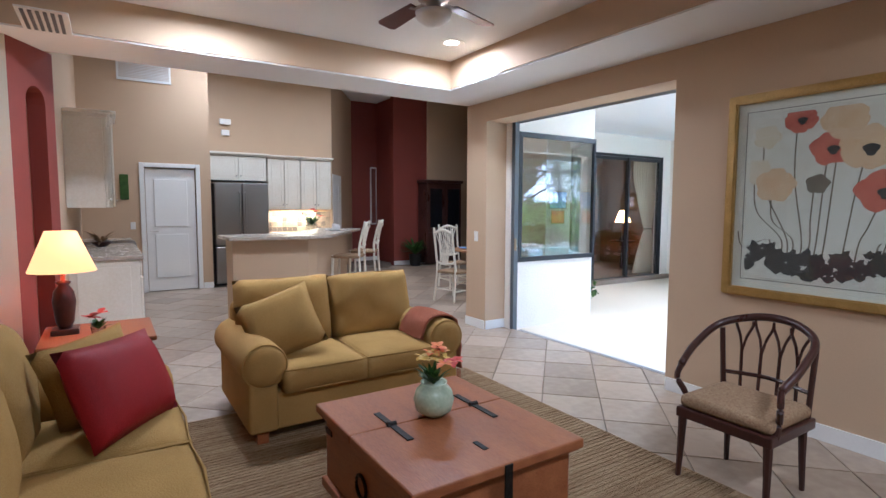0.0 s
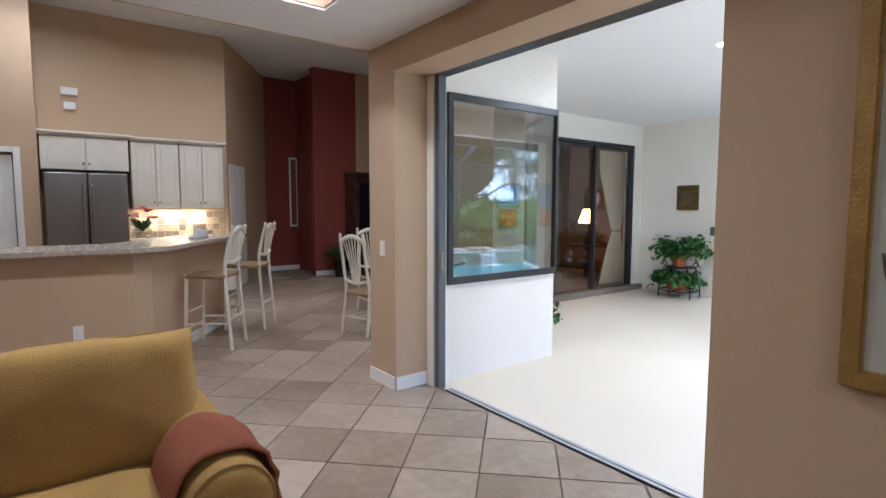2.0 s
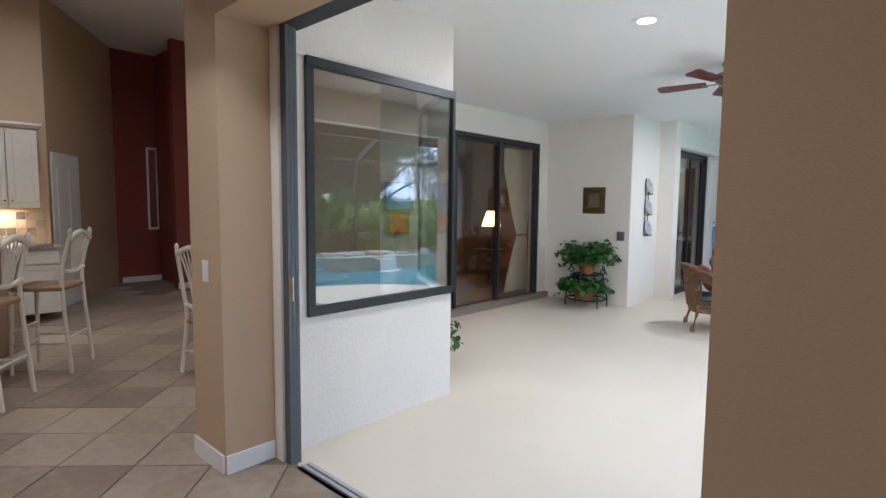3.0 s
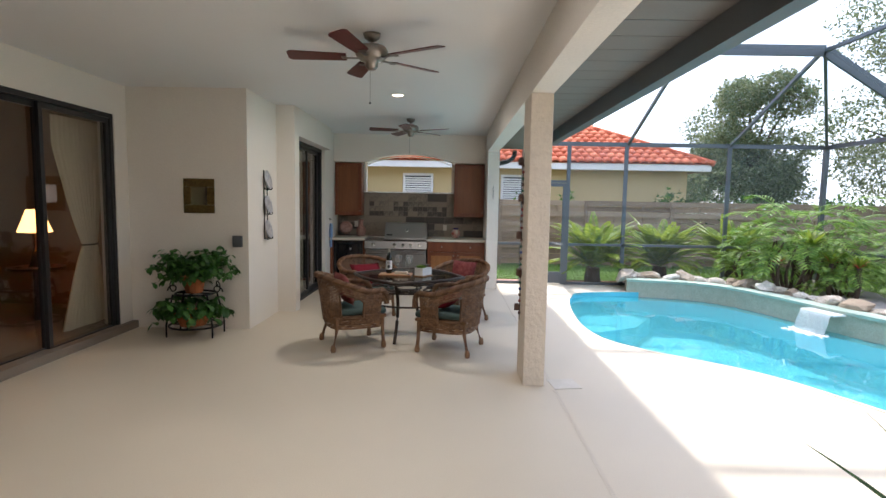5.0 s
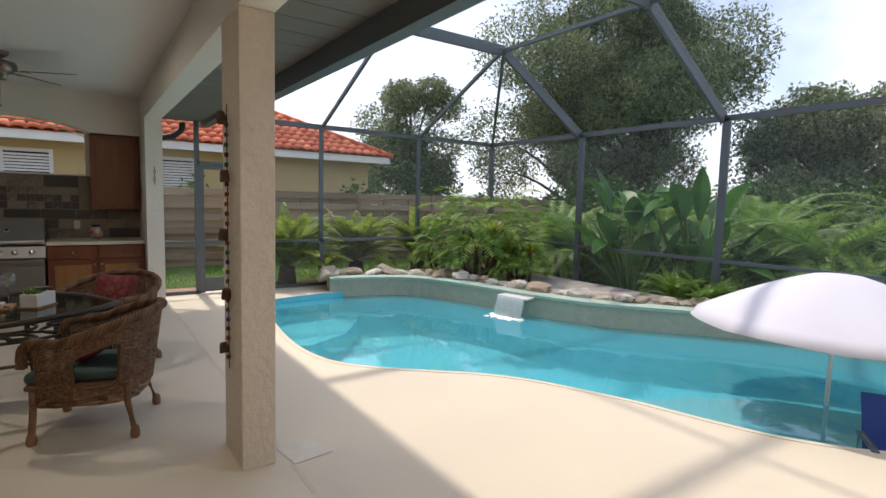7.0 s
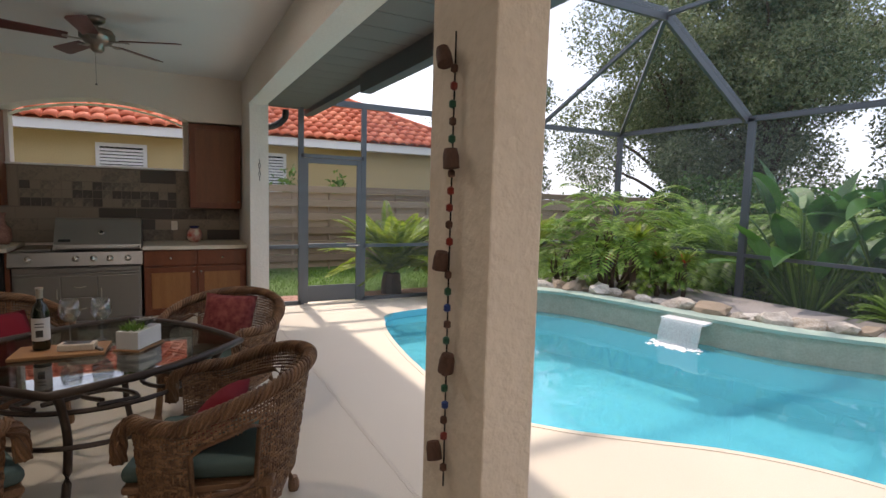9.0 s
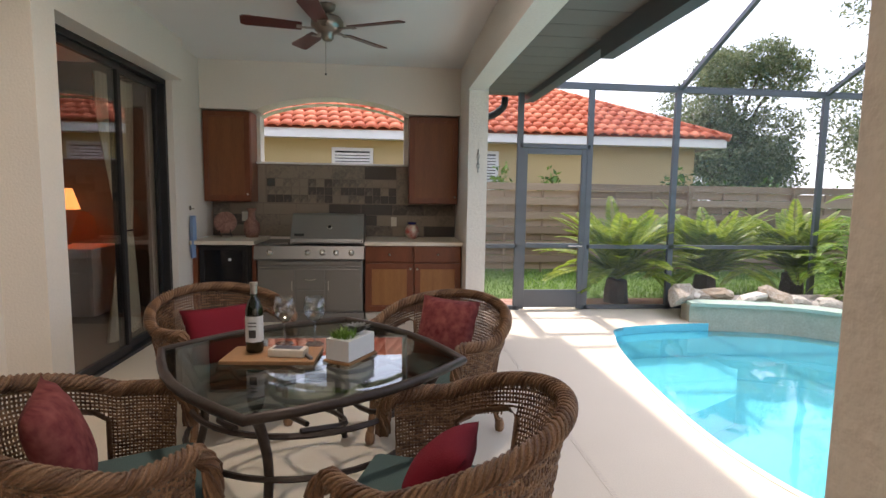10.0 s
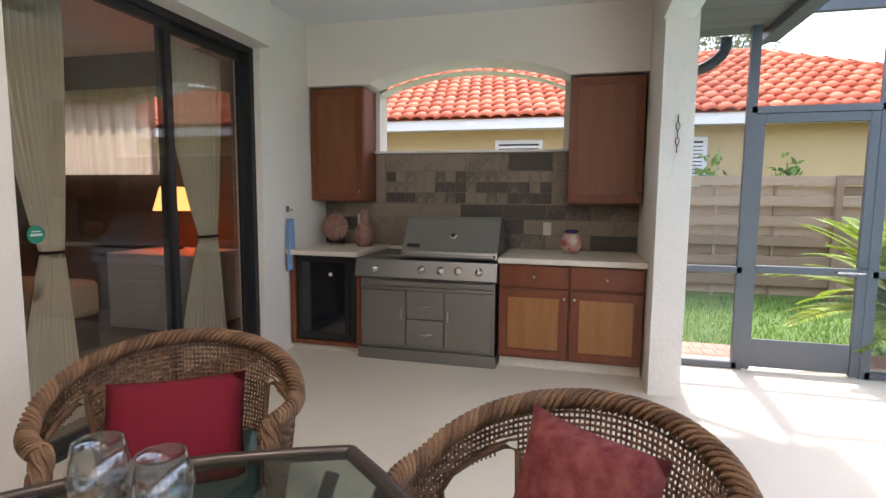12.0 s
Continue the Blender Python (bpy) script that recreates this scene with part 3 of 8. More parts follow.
M_UMBRELLA = mat("white_umbrella_cloth", (0.66, 0.65, 0.72), 0.8, var=0.03, scale=2, fine=180, bump=0.04)
M_BLUE = mat("blue_canvas", (0.02, 0.06, 0.28), 0.8, var=0.1, bump=0.05)
M_TOWEL = mat("light_blue_towel", (0.26, 0.40, 0.66), 0.95, var=0.08, fine=160, bump=0.25)
M_FANBLADE = mat("cherry_fan_blade", (0.10, 0.022, 0.018), 0.35, var=0.25, scale=4, fine=50, bump=0.02, stretch=(1, 5, 1))
M_FLOWER_RED = mat("red_petal", (0.62, 0.07, 0.05), 0.6, var=0.2, bump=0.0)
M_FLOWER_ORANGE = mat("orange_petal", (0.75, 0.22, 0.05), 0.6, var=0.2, bump=0.0)
M_FLOWER_YELLOW = mat("yellow_petal", (0.62, 0.42, 0.08), 0.6, var=0.2, bump=0.0)
M_BEIGE_PETAL = mat("peach_paint", (0.60, 0.37, 0.20), 0.7, col2=(0.70, 0.55, 0.36), scale=9, bump=0.0)
M_RED_PETAL = mat("coral_paint", (0.40, 0.07, 0.05), 0.7, col2=(0.60, 0.20, 0.13), scale=9, bump=0.0)
M_PALE_PETAL = mat("pale_cream_paint", (0.60, 0.50, 0.34), 0.7, col2=(0.68, 0.62, 0.50), scale=9, bump=0.0)
M_WASH = mat("grey_brown_wash", (0.11, 0.085, 0.06), 0.8, col2=(0.24, 0.20, 0.15), scale=14, bump=0.0)
M_INK = mat("charcoal_paint", (0.055, 0.05, 0.045), 0.8, var=0.4, scale=14, bump=0.0)
M_PAVER = mat("red_brick_paver", (0.36, 0.16, 0.10), 0.85, col2=(0.50, 0.30, 0.22), scale=5, fine=40, bump=0.1)
M_SHEER = bpy.data.materials.new("sheer_curtain")
M_SHEER.use_nodes = True
hn, hk2 = M_SHEER.node_tree.nodes, M_SHEER.node_tree.links
hn.remove(hn["Principled BSDF"])
h_tl, h_df, h_mx = hn.new("ShaderNodeBsdfTranslucent"), hn.new("ShaderNodeBsdfDiffuse"), hn.new("ShaderNodeMixShader")
h_tl.inputs[0].default_value, h_df.inputs[0].default_value = (0.75, 0.62, 0.48, 1), (0.6, 0.52, 0.42, 1)
hk2.new(h_tl.outputs[0], h_mx.inputs[1]), hk2.new(h_df.outputs[0], h_mx.inputs[2]), hk2.new(h_mx.outputs[0], hn["Material Output"].inputs[0])
M_SHADE = glow_mat("lit_lamp_shade", (1.0, 0.37, 0.12), 0.20)
M_BULB = glow_mat("recessed_bulb", (1.0, 0.80, 0.55), 2.5)
M_MIRROR = mat("mirror_silver", (0.9, 0.9, 0.9), 0.03, 1.0, var=0.0, bump=0.0)
M_WATER = pane_mat("pool_water", (0.74, 0.96, 0.97), 1.33)
wnode, wlink = M_WATER.node_tree.nodes, M_WATER.node_tree.links
w_df, w_mx = wnode.new("ShaderNodeBsdfDiffuse"), wnode.new("ShaderNodeMixShader")
w_df.inputs[0].default_value, w_mx.inputs[0].default_value = (0.10, 0.50, 0.58, 1), 0.42
w_top = next(nd for nd in wnode if nd.type == "MIX_SHADER" and nd != w_mx)
wlink.new(w_top.inputs[1].links[0].from_socket, w_mx.inputs[1])
wlink.new(w_df.outputs[0], w_mx.inputs[2])
wlink.new(w_mx.outputs[0], w_top.inputs[1])
ripple, rbump = wnode.new("ShaderNodeTexNoise"), wnode.new("ShaderNodeBump")
ripple.inputs["Scale"].default_value, ripple.inputs["Detail"].default_value = 5.0, 3
rbump.inputs["Strength"].default_value, rbump.inputs["Distance"].default_value = 0.25, 0.05
wlink.new(ripple.outputs["Fac"], rbump.inputs["Height"])
for nd in list(wnode):
    if nd.type in ("BSDF_GLOSSY", "LAYER_WEIGHT"):
        wlink.new(rbump.outputs[0], nd.inputs["Normal"])


# ---- interior lamps ----
def can_light(x, y, z, power, r=0.085, size=0.14, spread=125):
    t = thing("recessed_light", "round white recessed ceiling light, switched on, some added unseen", "light", pose(x, y, z), "recessed ceiling lights")
    part("trim_ring", lathe(bmesh.new(), [(r, -0.004), (r + 0.025, -0.006), (r + 0.03, -0.001), (r, 0.0)], 24), M_TRIM, t)
    part("bulb", lathe(bmesh.new(), [(r - 0.01, -0.003), (0.0, -0.012)], 20), M_BULB, t)
    la = bpy.data.lights.new("can_lamp", "AREA")
    la.shape, la.size, la.energy, la.color, la.spread = "DISK", size, power, (1.0, 0.94, 0.86), radians(spread)
    ob = new("can_lamp", la)
    ob.matrix_world = pose(x, y, z - 0.02)
    return t


# The pair at y -0.6 is unseen, added to brighten the living room.
for x, y in ((-0.42, 4.0), (1.56, 4.0), (-0.42, -0.6), (1.2, -0.6)):
    can_light(x, y, TZ, 3.4, spread=172)
# Unseen cans added to light kitchen and dining.
for x, y in ((0.6, 7.2), (2.6, 8.8), (0.4, 9.0), (4.3, 7.2)):
    can_light(x, y, 4.1, 3.0, spread=160)
for x, y in ((5.35, 3.72), (9.4, 3.6)):
    can_light(x, y, CEIL, 7.5, spread=174)


# ---- soft shapes ----
def pillow_bm(w, h, t, n=9, flat=0.0):
    """A stuffed cushion, w by h and t thick, standing in its x-z plane."""
    bm = bmesh.new()
    grid = {}
    for s in (-1, 1):
        for i in range(n + 1):
            for j in range(n + 1):
                if s == 1 and (i in (0, n) or j in (0, n)):
                    grid[s, i, j] = grid[-1, i, j]
                    continue
                u, v = 2 * i / n - 1, 2 * j / n - 1
                puff = ((1 - abs(u) ** (2.5 + flat)) * (1 - abs(v) ** (2.5 + flat))) ** (0.5 - 0.1 * (flat > 0))
                pinch = 1 - 0.06 * (1 - abs(v) ** 2) * abs(u) ** 4 if not flat else 1
                pinch2 = 1 - 0.06 * (1 - abs(u) ** 2) * abs(v) ** 4 if not flat else 1
                grid[s, i, j] = bm.verts.new((u * w / 2 * pinch, s * t / 2 * puff, v * h / 2 * pinch2))
    for s in (-1, 1):
        for i in range(n):
            for j in range(n):
                bm.faces.new([grid[s, a, b] for a, b in ((i, j), (i + 1, j), (i + 1, j + 1), (i, j + 1))])
    return bm


def rounded(x0, x1, y0, y1, z0, z1, r):
    bm = boxes((x0, x1, y0, y1, z0, z1))
    bmesh.ops.bevel(bm, geom=list(bm.edges), offset=r, segments=4, profile=0.5, affect="EDGES")
    return bm


def soft_noise(bm, amount, scale, seed):
    """Slack, stuffed unevenness of upholstery."""
    for v in bm.verts:
        v.co += Vector((1, 1, 1)) * amount * 0.4 * noise.noise(v.co * scale * 2.3 + Vector((seed, 0, 3))) + Vector((0.3, 1, 0.6)) * amount * noise.noise(v.co * scale + Vector((0, seed, 0)))
    return bm


def cushion_block(x0, x1, y0, y1, z0, z1, crown, seed):
    """A boxed seat cushion with a domed top and soft edges."""
    bm = bmesh.new()
    n, m = 14, 12
    top, low = {}, {}
    for i in range(n + 1):
        for j in range(m + 1):
            u, v = 2 * i / n - 1, 2 * j / m - 1
            dome = (1 - abs(u) ** 3) * (1 - abs(v) ** 3)
            edge = max(abs(u), abs(v)) ** 14
            x, y = (x0 + x1) / 2 + u * (x1 - x0) / 2, (y0 + y1) / 2 + v * (y1 - y0) / 2
            top[i, j] = bm.verts.new((x, y, z1 - 0.012 * edge + crown * dome))
            low[i, j] = bm.verts.new((x, y, z0))
    for i in range(n):
        for j in range(m):
            bm.faces.new([top[k] for k in ((i, j), (i + 1, j), (i + 1, j + 1), (i, j + 1))])
            bm.faces.new([low[k] for k in ((i, j), (i, j + 1), (i + 1, j + 1), (i + 1, j))])
    ring = [(i, 0) for i in range(n)] + [(n, j) for j in range(m)] + [(i, m) for i in range(n, 0, -1)] + [(0, j) for j in range(m, 0, -1)]
    for p, q in zip(ring, ring[1:] + ring[:1]):
        bm.faces.new((low[p], low[q], top[q], top[p]))
    return soft_noise(bm, 0.006, 5, seed)


def sofa(m, width, seats, label):
    """Rolled-arm sofa; local x along the back, front at -y."""
    t = thing("sofa", label, "sofa", m)
    w = width / 2
    part("base", rounded(-w + 0.07, w - 0.07, -0.44, 0.46, 0.09, 0.32, 0.02), M_SOFA, t, smooth=False)
    part("backrest", rounded(-w + 0.10, w - 0.10, 0.28, 0.48, 0.30, 0.76, 0.07), M_SOFA, t, smooth=True)
    inner = width - 0.46
    for i in range(seats):
        cx = -inner / 2 + inner * (i + 0.5) / seats
        sw = inner / seats
        seat = part("seat_cushion", cushion_block(cx - sw / 2 + 0.003, cx + sw / 2 - 0.003, -0.50, 0.20, 0.325, 0.462, 0.028, i * 3.1), M_SOFA, t, smooth=True)
        for z in (0.462, 0.335):
            part("piping", tube(bmesh.new(), [(cx - sw / 2 + 0.01, 0.10, z - 0.004), (cx - sw / 2 + 0.008, -0.49, z - 0.006), (cx, -0.507, z - 0.004), (cx + sw / 2 - 0.008, -0.49, z - 0.006), (cx + sw / 2 - 0.01, 0.10, z - 0.004)], 0.006, 6), M_SOFA, seat, smooth=True)
        bw = (width - 0.20) / seats
        bx = -(width - 0.20) / 2 + bw * (i + 0.5)
        back = part("back_cushion", soft_noise(pillow_bm(bw + 0.015, 0.50, 0.30, 16, 2.2), 0.02, 4.5, i * 7 + width), M_SOFA, t, smooth=True, m=pose(bx, 0.20, 0.665, -13))
        seam = [Vector((math.copysign(abs(math.cos(a)) ** 0.3, math.cos(a)) * (bw / 2), 0, math.copysign(abs(math.sin(a)) ** 0.3, math.sin(a)) * 0.246)) for a in [2 * math.pi * k / 48 for k in range(49)]]
        part("piping", tube(bmesh.new(), seam, 0.006, 6, cap=False), M_SOFA, back, smooth=True)
    for s in (-1, 1):
        roll = bmesh.new()
        lathe(roll, [(0.0, -0.025), (0.06, -0.022), (0.105, -0.008), (0.128, 0.02), (0.134, 0.06), (0.134, 0.90), (0.10, 0.93), (0.0, 0.935)], 28)
        arm = part("armrest", roll, M_SOFA, t, smooth=True, m=pose(s * (w - 0.13), -0.47, 0.49, -90))
        part("piping", tube(bmesh.new(), [(0.128 * math.cos(a), 0.128 * math.sin(a), 0.018) for a in [2 * math.pi * k / 32 for k in range(33)]], 0.006, 6, cap=False), M_SOFA, arm, smooth=True)
        part("arm_panel", rounded(s * (w - 0.12) - 0.085, s * (w - 0.12) + 0.085, -0.455, 0.44, 0.09, 0.50, 0.02), M_SOFA, t, smooth=False)
        for y in (-0.38, 0.40):
            part("foot", rounded(s * (w - 0.12) - 0.035, s * (w - 0.12) + 0.035, y - 0.035, y + 0.035, 0, 0.10, 0.006), M_WOOD_CHEST, t, "reddish wooden block foot")
    return t


def loose_pillow(m, w, h, th, material, label, group=""):
    t = thing("throw_pillow", label, "pillow", m, group)
    part("cover", pillow_bm(w, h, th), material, t, smooth=True)
    return t


sofa(pose(0.25, 3.48, 0, 0, 0, 0), 1.52, 2, "gold chenille two-seat sofa with rolled arms and a rust throw")
sofa(pose(-1.36, 2.0, 0, 0, 0, 90), 2.15, 3, "gold chenille long sofa with rolled arms on the striped rug")
loose_pillow(pose(-0.20, 3.33, 0.665, -30, -20, -14), 0.48, 0.44, 0.18, M_SOFA, "gold chenille pillow leaning on the small sofa")
loose_pillow(pose(-1.09, 2.55, 0.66, -24, 4, 56), 0.60, 0.42, 0.18, M_REDSILK, "shiny red silk pillow leaning on the long sofa")
loose_pillow(pose(-1.20, 2.74, 0.66, -20, -6, 40), 0.44, 0.38, 0.16, M_SOFA, "gold chenille pillow behind the red one")
throw = thing("throw_blanket", "rust woven throw folded over the sofa arm", "blanket", pose(0.88, 3.35, 0))
bm = bmesh.new()
cols = []
for i in range(15):
    a = math.pi * (i / 14) * 1.0
    px, pz = 0.155 * math.cos(math.pi - a), 0.49 + 0.155 * math.sin(a)
    cols.append((px, pz))
cols = [(-0.16, 0.485)] + cols + [(0.16, 0.40), (0.162, 0.30), (0.165, 0.22)]
rows = [[bm.verts.new((x + 0.006 * math.sin(9 * y + 3 * k), y, z + 0.006 * math.sin(14 * y + k))) for y in [-0.26 + 0.03 * q for q in range(12)]] for k, (x, z) in enumerate(cols)]
for a, b in zip(rows, rows[1:]):
    for i in range(11):
        bm.faces.new((a[i], a[i + 1], b[i + 1], b[i]))
thicken(bm, 0.012)
part("cloth", bm, M_THROW, throw, smooth=True)
bm = bmesh.new()
for k in range(24):
    y = -0.26 + 0.0143 * k
    tube(bm, [(0.166, y, 0.225), (0.168 + random.uniform(-.01, .01), y + random.uniform(-.006, .006), 0.12)], 0.003, 4)
part("fringe", bm, M_THROW, throw)

rug = thing("rug", "striped brown and tan jute rug under the chest", "rug", pose(0.15, 2.35, 0.0))
part("field", rounded(-1.33, 1.33, -1.75, 1.28, 0.001, 0.014, 0.004), M_RUG, rug)
bm = bmesh.new()
for k in range(95):
    y = -1.74 + 0.032 * k
    box(bm, -1.32, 1.32, y, y + 0.014, 0.0142, 0.018)
part("ribs", bm, M_RUG, rug)

chest = thing("trunk_table", "reddish pine trunk table with black iron straps", "trunk", pose(0.155, 1.97, 0))
part("body", rounded(-0.39, 0.39, -0.45, 0.45, 0.06, 0.375, 0.008), M_WOOD_CHEST, chest)
for y0, y1 in ((-0.5, 0.06), (0.064, 0.5)):
    part("lid_board", rounded(-0.425, 0.425, y0, y1, 0.387, 0.43, 0.008), M_WOOD_CHEST, chest)
part("plinth", boxes((-0.41, 0.41, -0.47, 0.47, 0.0, 0.06), bevel=0.006), M_WOOD_CHEST, chest)
part("lid_lip", boxes((-0.41, 0.41, -0.485, 0.485, 0.376, 0.386), bevel=0.003), M_WOOD_CHEST, chest)
for x in (-0.22, 0.24):
    st = part("strap_hinge", boxes((x - 0.016, x + 0.016, -0.12, 0.05, 0.431, 0.436), (x - 0.016, x + 0.016, 0.075, 0.22, 0.431, 0.436), bevel=0.002), M_IRON, chest, "black iron strap hinge")
    part("knuckle", tube(bmesh.new(), [(x - 0.022, 0.062, 0.437), (x + 0.022, 0.062, 0.437)], 0.012, 8), M_IRON, st)
part("hasp", boxes((-0.02, 0.02, -0.508, -0.502, 0.24, 0.43), (-0.06, 0.06, -0.460, -0.452, 0.16, 0.25), bevel=0.002), M_IRON, chest, "black iron hasp and lock plate")
part("lid_pin", boxes((-0.012, 0.012, -0.36, -0.28, 0.4305, 0.434)), M_IRON, chest)
for s in (-1, 1):
    part("ring_handle", tube(bmesh.new(), [(s * 0.40, 0.05 * math.cos(a), 0.22 + 0.05 * math.sin(a)) for a in [2 * math.pi * k / 16 for k in range(17)]], 0.008, 6, cap=False), M_IRON, chest)
    for y in (-0.40, 0.40):
        part("corner_strap", boxes((s * 0.391, s * 0.397, y - 0.04, y + 0.04, 0.30, 0.33), bevel=0.001) if s > 0 else boxes((-0.397, -0.391, y - 0.04, y + 0.04, 0.30, 0.33), bevel=0.001), M_IRON, chest)


# ---- flowers and small leaves ----
def leaf_blade(bm, base, direction, length, width, droop=0.3, seg=4, fold=0.12):
    """One curved leaf."""
    d = Vector(direction).normalized()
    side = d.cross(Vector((0, 0, 1)))
    side = side.normalized() if side.length > 1e-3 else Vector((1, 0, 0))
    p, prev = Vector(base), None
    for i in range(seg + 1):
        f = i / seg
        w = width * math.sin(math.pi * min(0.98, 0.06 + 0.92 * f)) * 0.5
        up = side.cross(d).normalized() * fold * w
        cur = [bm.verts.new(p - side * w + up), bm.verts.new(p), bm.verts.new(p + side * w + up)]
        if prev:
            bm.faces.new((prev[0], prev[1], cur[1], cur[0]))
            bm.faces.new((prev[1], prev[2], cur[2], cur[1]))
        prev = cur
        d = (d + Vector((0, 0, -droop / seg))).normalized()
        p = p + d * (length / seg)


def bloom(bm, at, r, petals=7):
    for k in range(petals):
        a = 2 * math.pi * k / petals + random.random()
        leaf_blade(bm, at, (math.cos(a), math.sin(a), random.uniform(0.2, 1.2)), r, r * 0.7, 0.8, 3)


def bouquet(m, spread, height, blooms, label, vase_bm, vase_mat, z0):
    t = thing("flower_vase", label, "flowers", m)
    part("vase", vase_bm, vase_mat, t, smooth=True)
    bm = bmesh.new()
    for k in range(40):
        a = random.uniform(0, 6.28)
        leaf_blade(bm, (0, 0, z0), (math.cos(a) * random.uniform(0.2, 1), math.sin(a) * random.uniform(0.2, 1), random.uniform(0.5, 1.3)), spread * random.uniform(0.7, 1.3), 0.03, 0.5, 4)
    part("leaves", bm, M_LEAFDARK, t)
    for material, count, r in blooms:
        for k in range(count):
            a, q = random.uniform(0, 6.28), random.uniform(0.2, 1)
            bm = bmesh.new()
            bloom(bm, (spread * q * math.cos(a), spread * q * math.sin(a), z0 + height * (1.1 - 0.5 * q) + random.uniform(-.02, .02)), r)
            part("bloom", bm, material, t)
    return t


bouquet(pose(0.16, 2.03, 0.432), 0.11, 0.17, ((M_FLOWER_ORANGE, 4, 0.05), (M_FLOWER_YELLOW, 7, 0.04), (M_FLOWER_RED, 3, 0.045)), "orange and yellow flowers in a pale green glazed vase", lathe(bmesh.new(), [(0.045, 0), (0.085, 0.03), (0.098, 0.08), (0.085, 0.125), (0.06, 0.15), (0.065, 0.165), (0.055, 0.16), (0.05, 0.14)], 24), M_GREENPOT, 0.15)

# ---- end table and lamp ----
et = thing("end_table", "reddish wooden end table beside the long sofa", "table", pose(-1.22, 4.42, 0) @ Matrix.Diagonal((1, 1, 0.84, 1)))
part("tabletop", rounded(-0.32, 0.36, -0.36, 0.36, 0.58, 0.62, 0.01), M_WOOD_CHEST, et)
for x, y in ((-0.27, -0.3), (0.3, -0.3), (-0.27, 0.3), (0.3, 0.3)):
    part("leg", boxes((x - 0.025, x + 0.025, y - 0.025, y + 0.025, 0, 0.58), bevel=0.004), M_WOOD_CHEST, et)
lamp = thing("table_lamp", "lit table lamp with cream shade and dark urn base", "lamp", pose(-1.40, 4.47, 0.521) @ Matrix.Diagonal((1.1, 1.1, 1.15, 1)))
part("foot", boxes((-0.075, 0.075, -0.075, 0.075, 0, 0.035), bevel=0.006), M_MAHOG, lamp)
part("urn", lathe(bmesh.new(), [(0.03, 0.03), (0.05, 0.07), (0.065, 0.2), (0.055, 0.26), (0.03, 0.30), (0.045, 0.32), (0.012, 0.33), (0.012, 0.40)], 20), M_MAHOG, lamp, smooth=True)
part("shade", lathe(bmesh.new(), [(0.185, 0.385), (0.085, 0.63), (0.082, 0.63), (0.182, 0.385)], 32), M_SHADE, lamp, "cream fabric lamp shade, glowing", smooth=True)
for nm, zz, pw, at in (("lamp_bulb_light", 0.50, 3, (-1.40, 4.47)),):
    la = bpy.data.lights.new(nm, "POINT")
    la.energy, la.color, la.shadow_soft_size = pw * 0.7, (1.0, 0.62, 0.30), 0.06
    ob = new(nm, la)
    ob.location = (*at, 0.52 + zz * 1.1)
bouquet(pose(-1.20, 4.15, 0.521), 0.07, 0.12, ((M_FLOWER_RED, 2, 0.07),), "red lily in a small clear glass on the end table", lathe(bmesh.new(), [(0.04, 0), (0.045, 0.09), (0.042, 0.09), (0.037, 0.008)], 16), M_CLEAR, 0.07)

# ---- mahogany armchair and framed picture ----
ac = thing("armchair", "dark mahogany armchair with gothic arched back and patterned seat", "chair", pose(1.58, 1.31, 0, 0, 0, 180) @ Matrix.Diagonal((0.9, 0.84, 0.97, 1)))
part("seat", rounded(-0.22, 0.24, -0.27, 0.27, 0.40, 0.47, 0.03), M_SEAT, ac, "brown diamond patterned seat pad", smooth=True)
part("seat_rail", boxes((-0.24, 0.25, -0.28, 0.28, 0.345, 0.40), bevel=0.008), M_MAHOG, ac)
for x, y in ((0.22, -0.25), (0.22, 0.25), (-0.22, -0.22), (-0.22, 0.22)):
    part("leg", tube(bmesh.new(), [(x, y, 0.36), (x * 1.02, y * 1.02, 0.18), (x * 1.06, y * 1.04, 0)], 0.026, 8, 0.015), M_MAHOG, ac)
rimpts = smooth_line([(0.20, -0.29, 0.62), (0.05, -0.31, 0.70), (-0.16, -0.285, 0.80), (-0.27, -0.15, 0.85), (-0.30, 0, 0.865), (-0.27, 0.15, 0.85), (-0.16, 0.285, 0.80), (0.05, 0.31, 0.70), (0.20, 0.29, 0.62)], 5)
part("top_rail", tube(bmesh.new(), rimpts, 0.022, 8), M_MAHOG, ac, smooth=True)
for s in (-1, 1):
    part("arm_post", tube(bmesh.new(), smooth_line([(0.20, s * 0.29, 0.62), (0.22, s * 0.30, 0.55), (0.17, s * 0.275, 0.46), (0.18, s * 0.265, 0.38)], 4), 0.018, 8), M_MAHOG, ac)
    part("back_post", tube(bmesh.new(), [(-0.20, s * 0.25, 0.40), (-0.20, s * 0.275, 0.78)], 0.017, 8), M_MAHOG, ac)
for k in range(4):
    y = -0.165 + 0.11 * k
    xb = -0.285 + 0.25 * y * y * 4
    part("splat", tube(bmesh.new(), [(-0.235, y, 0.42), (xb + 0.02, y, 0.70)], 0.011, 6), M_MAHOG, ac)
    for s in (-1, 1):
        part("arch_rib", tube(bmesh.new(), smooth_line([(xb + 0.02, y, 0.66), (xb + 0.008, y + s * 0.02, 0.74), (xb, y + s * 0.05, 0.80), (xb, y + s * 0.055, 0.845 - 0.4 * y * y)], 3), 0.009, 6), M_MAHOG, ac)
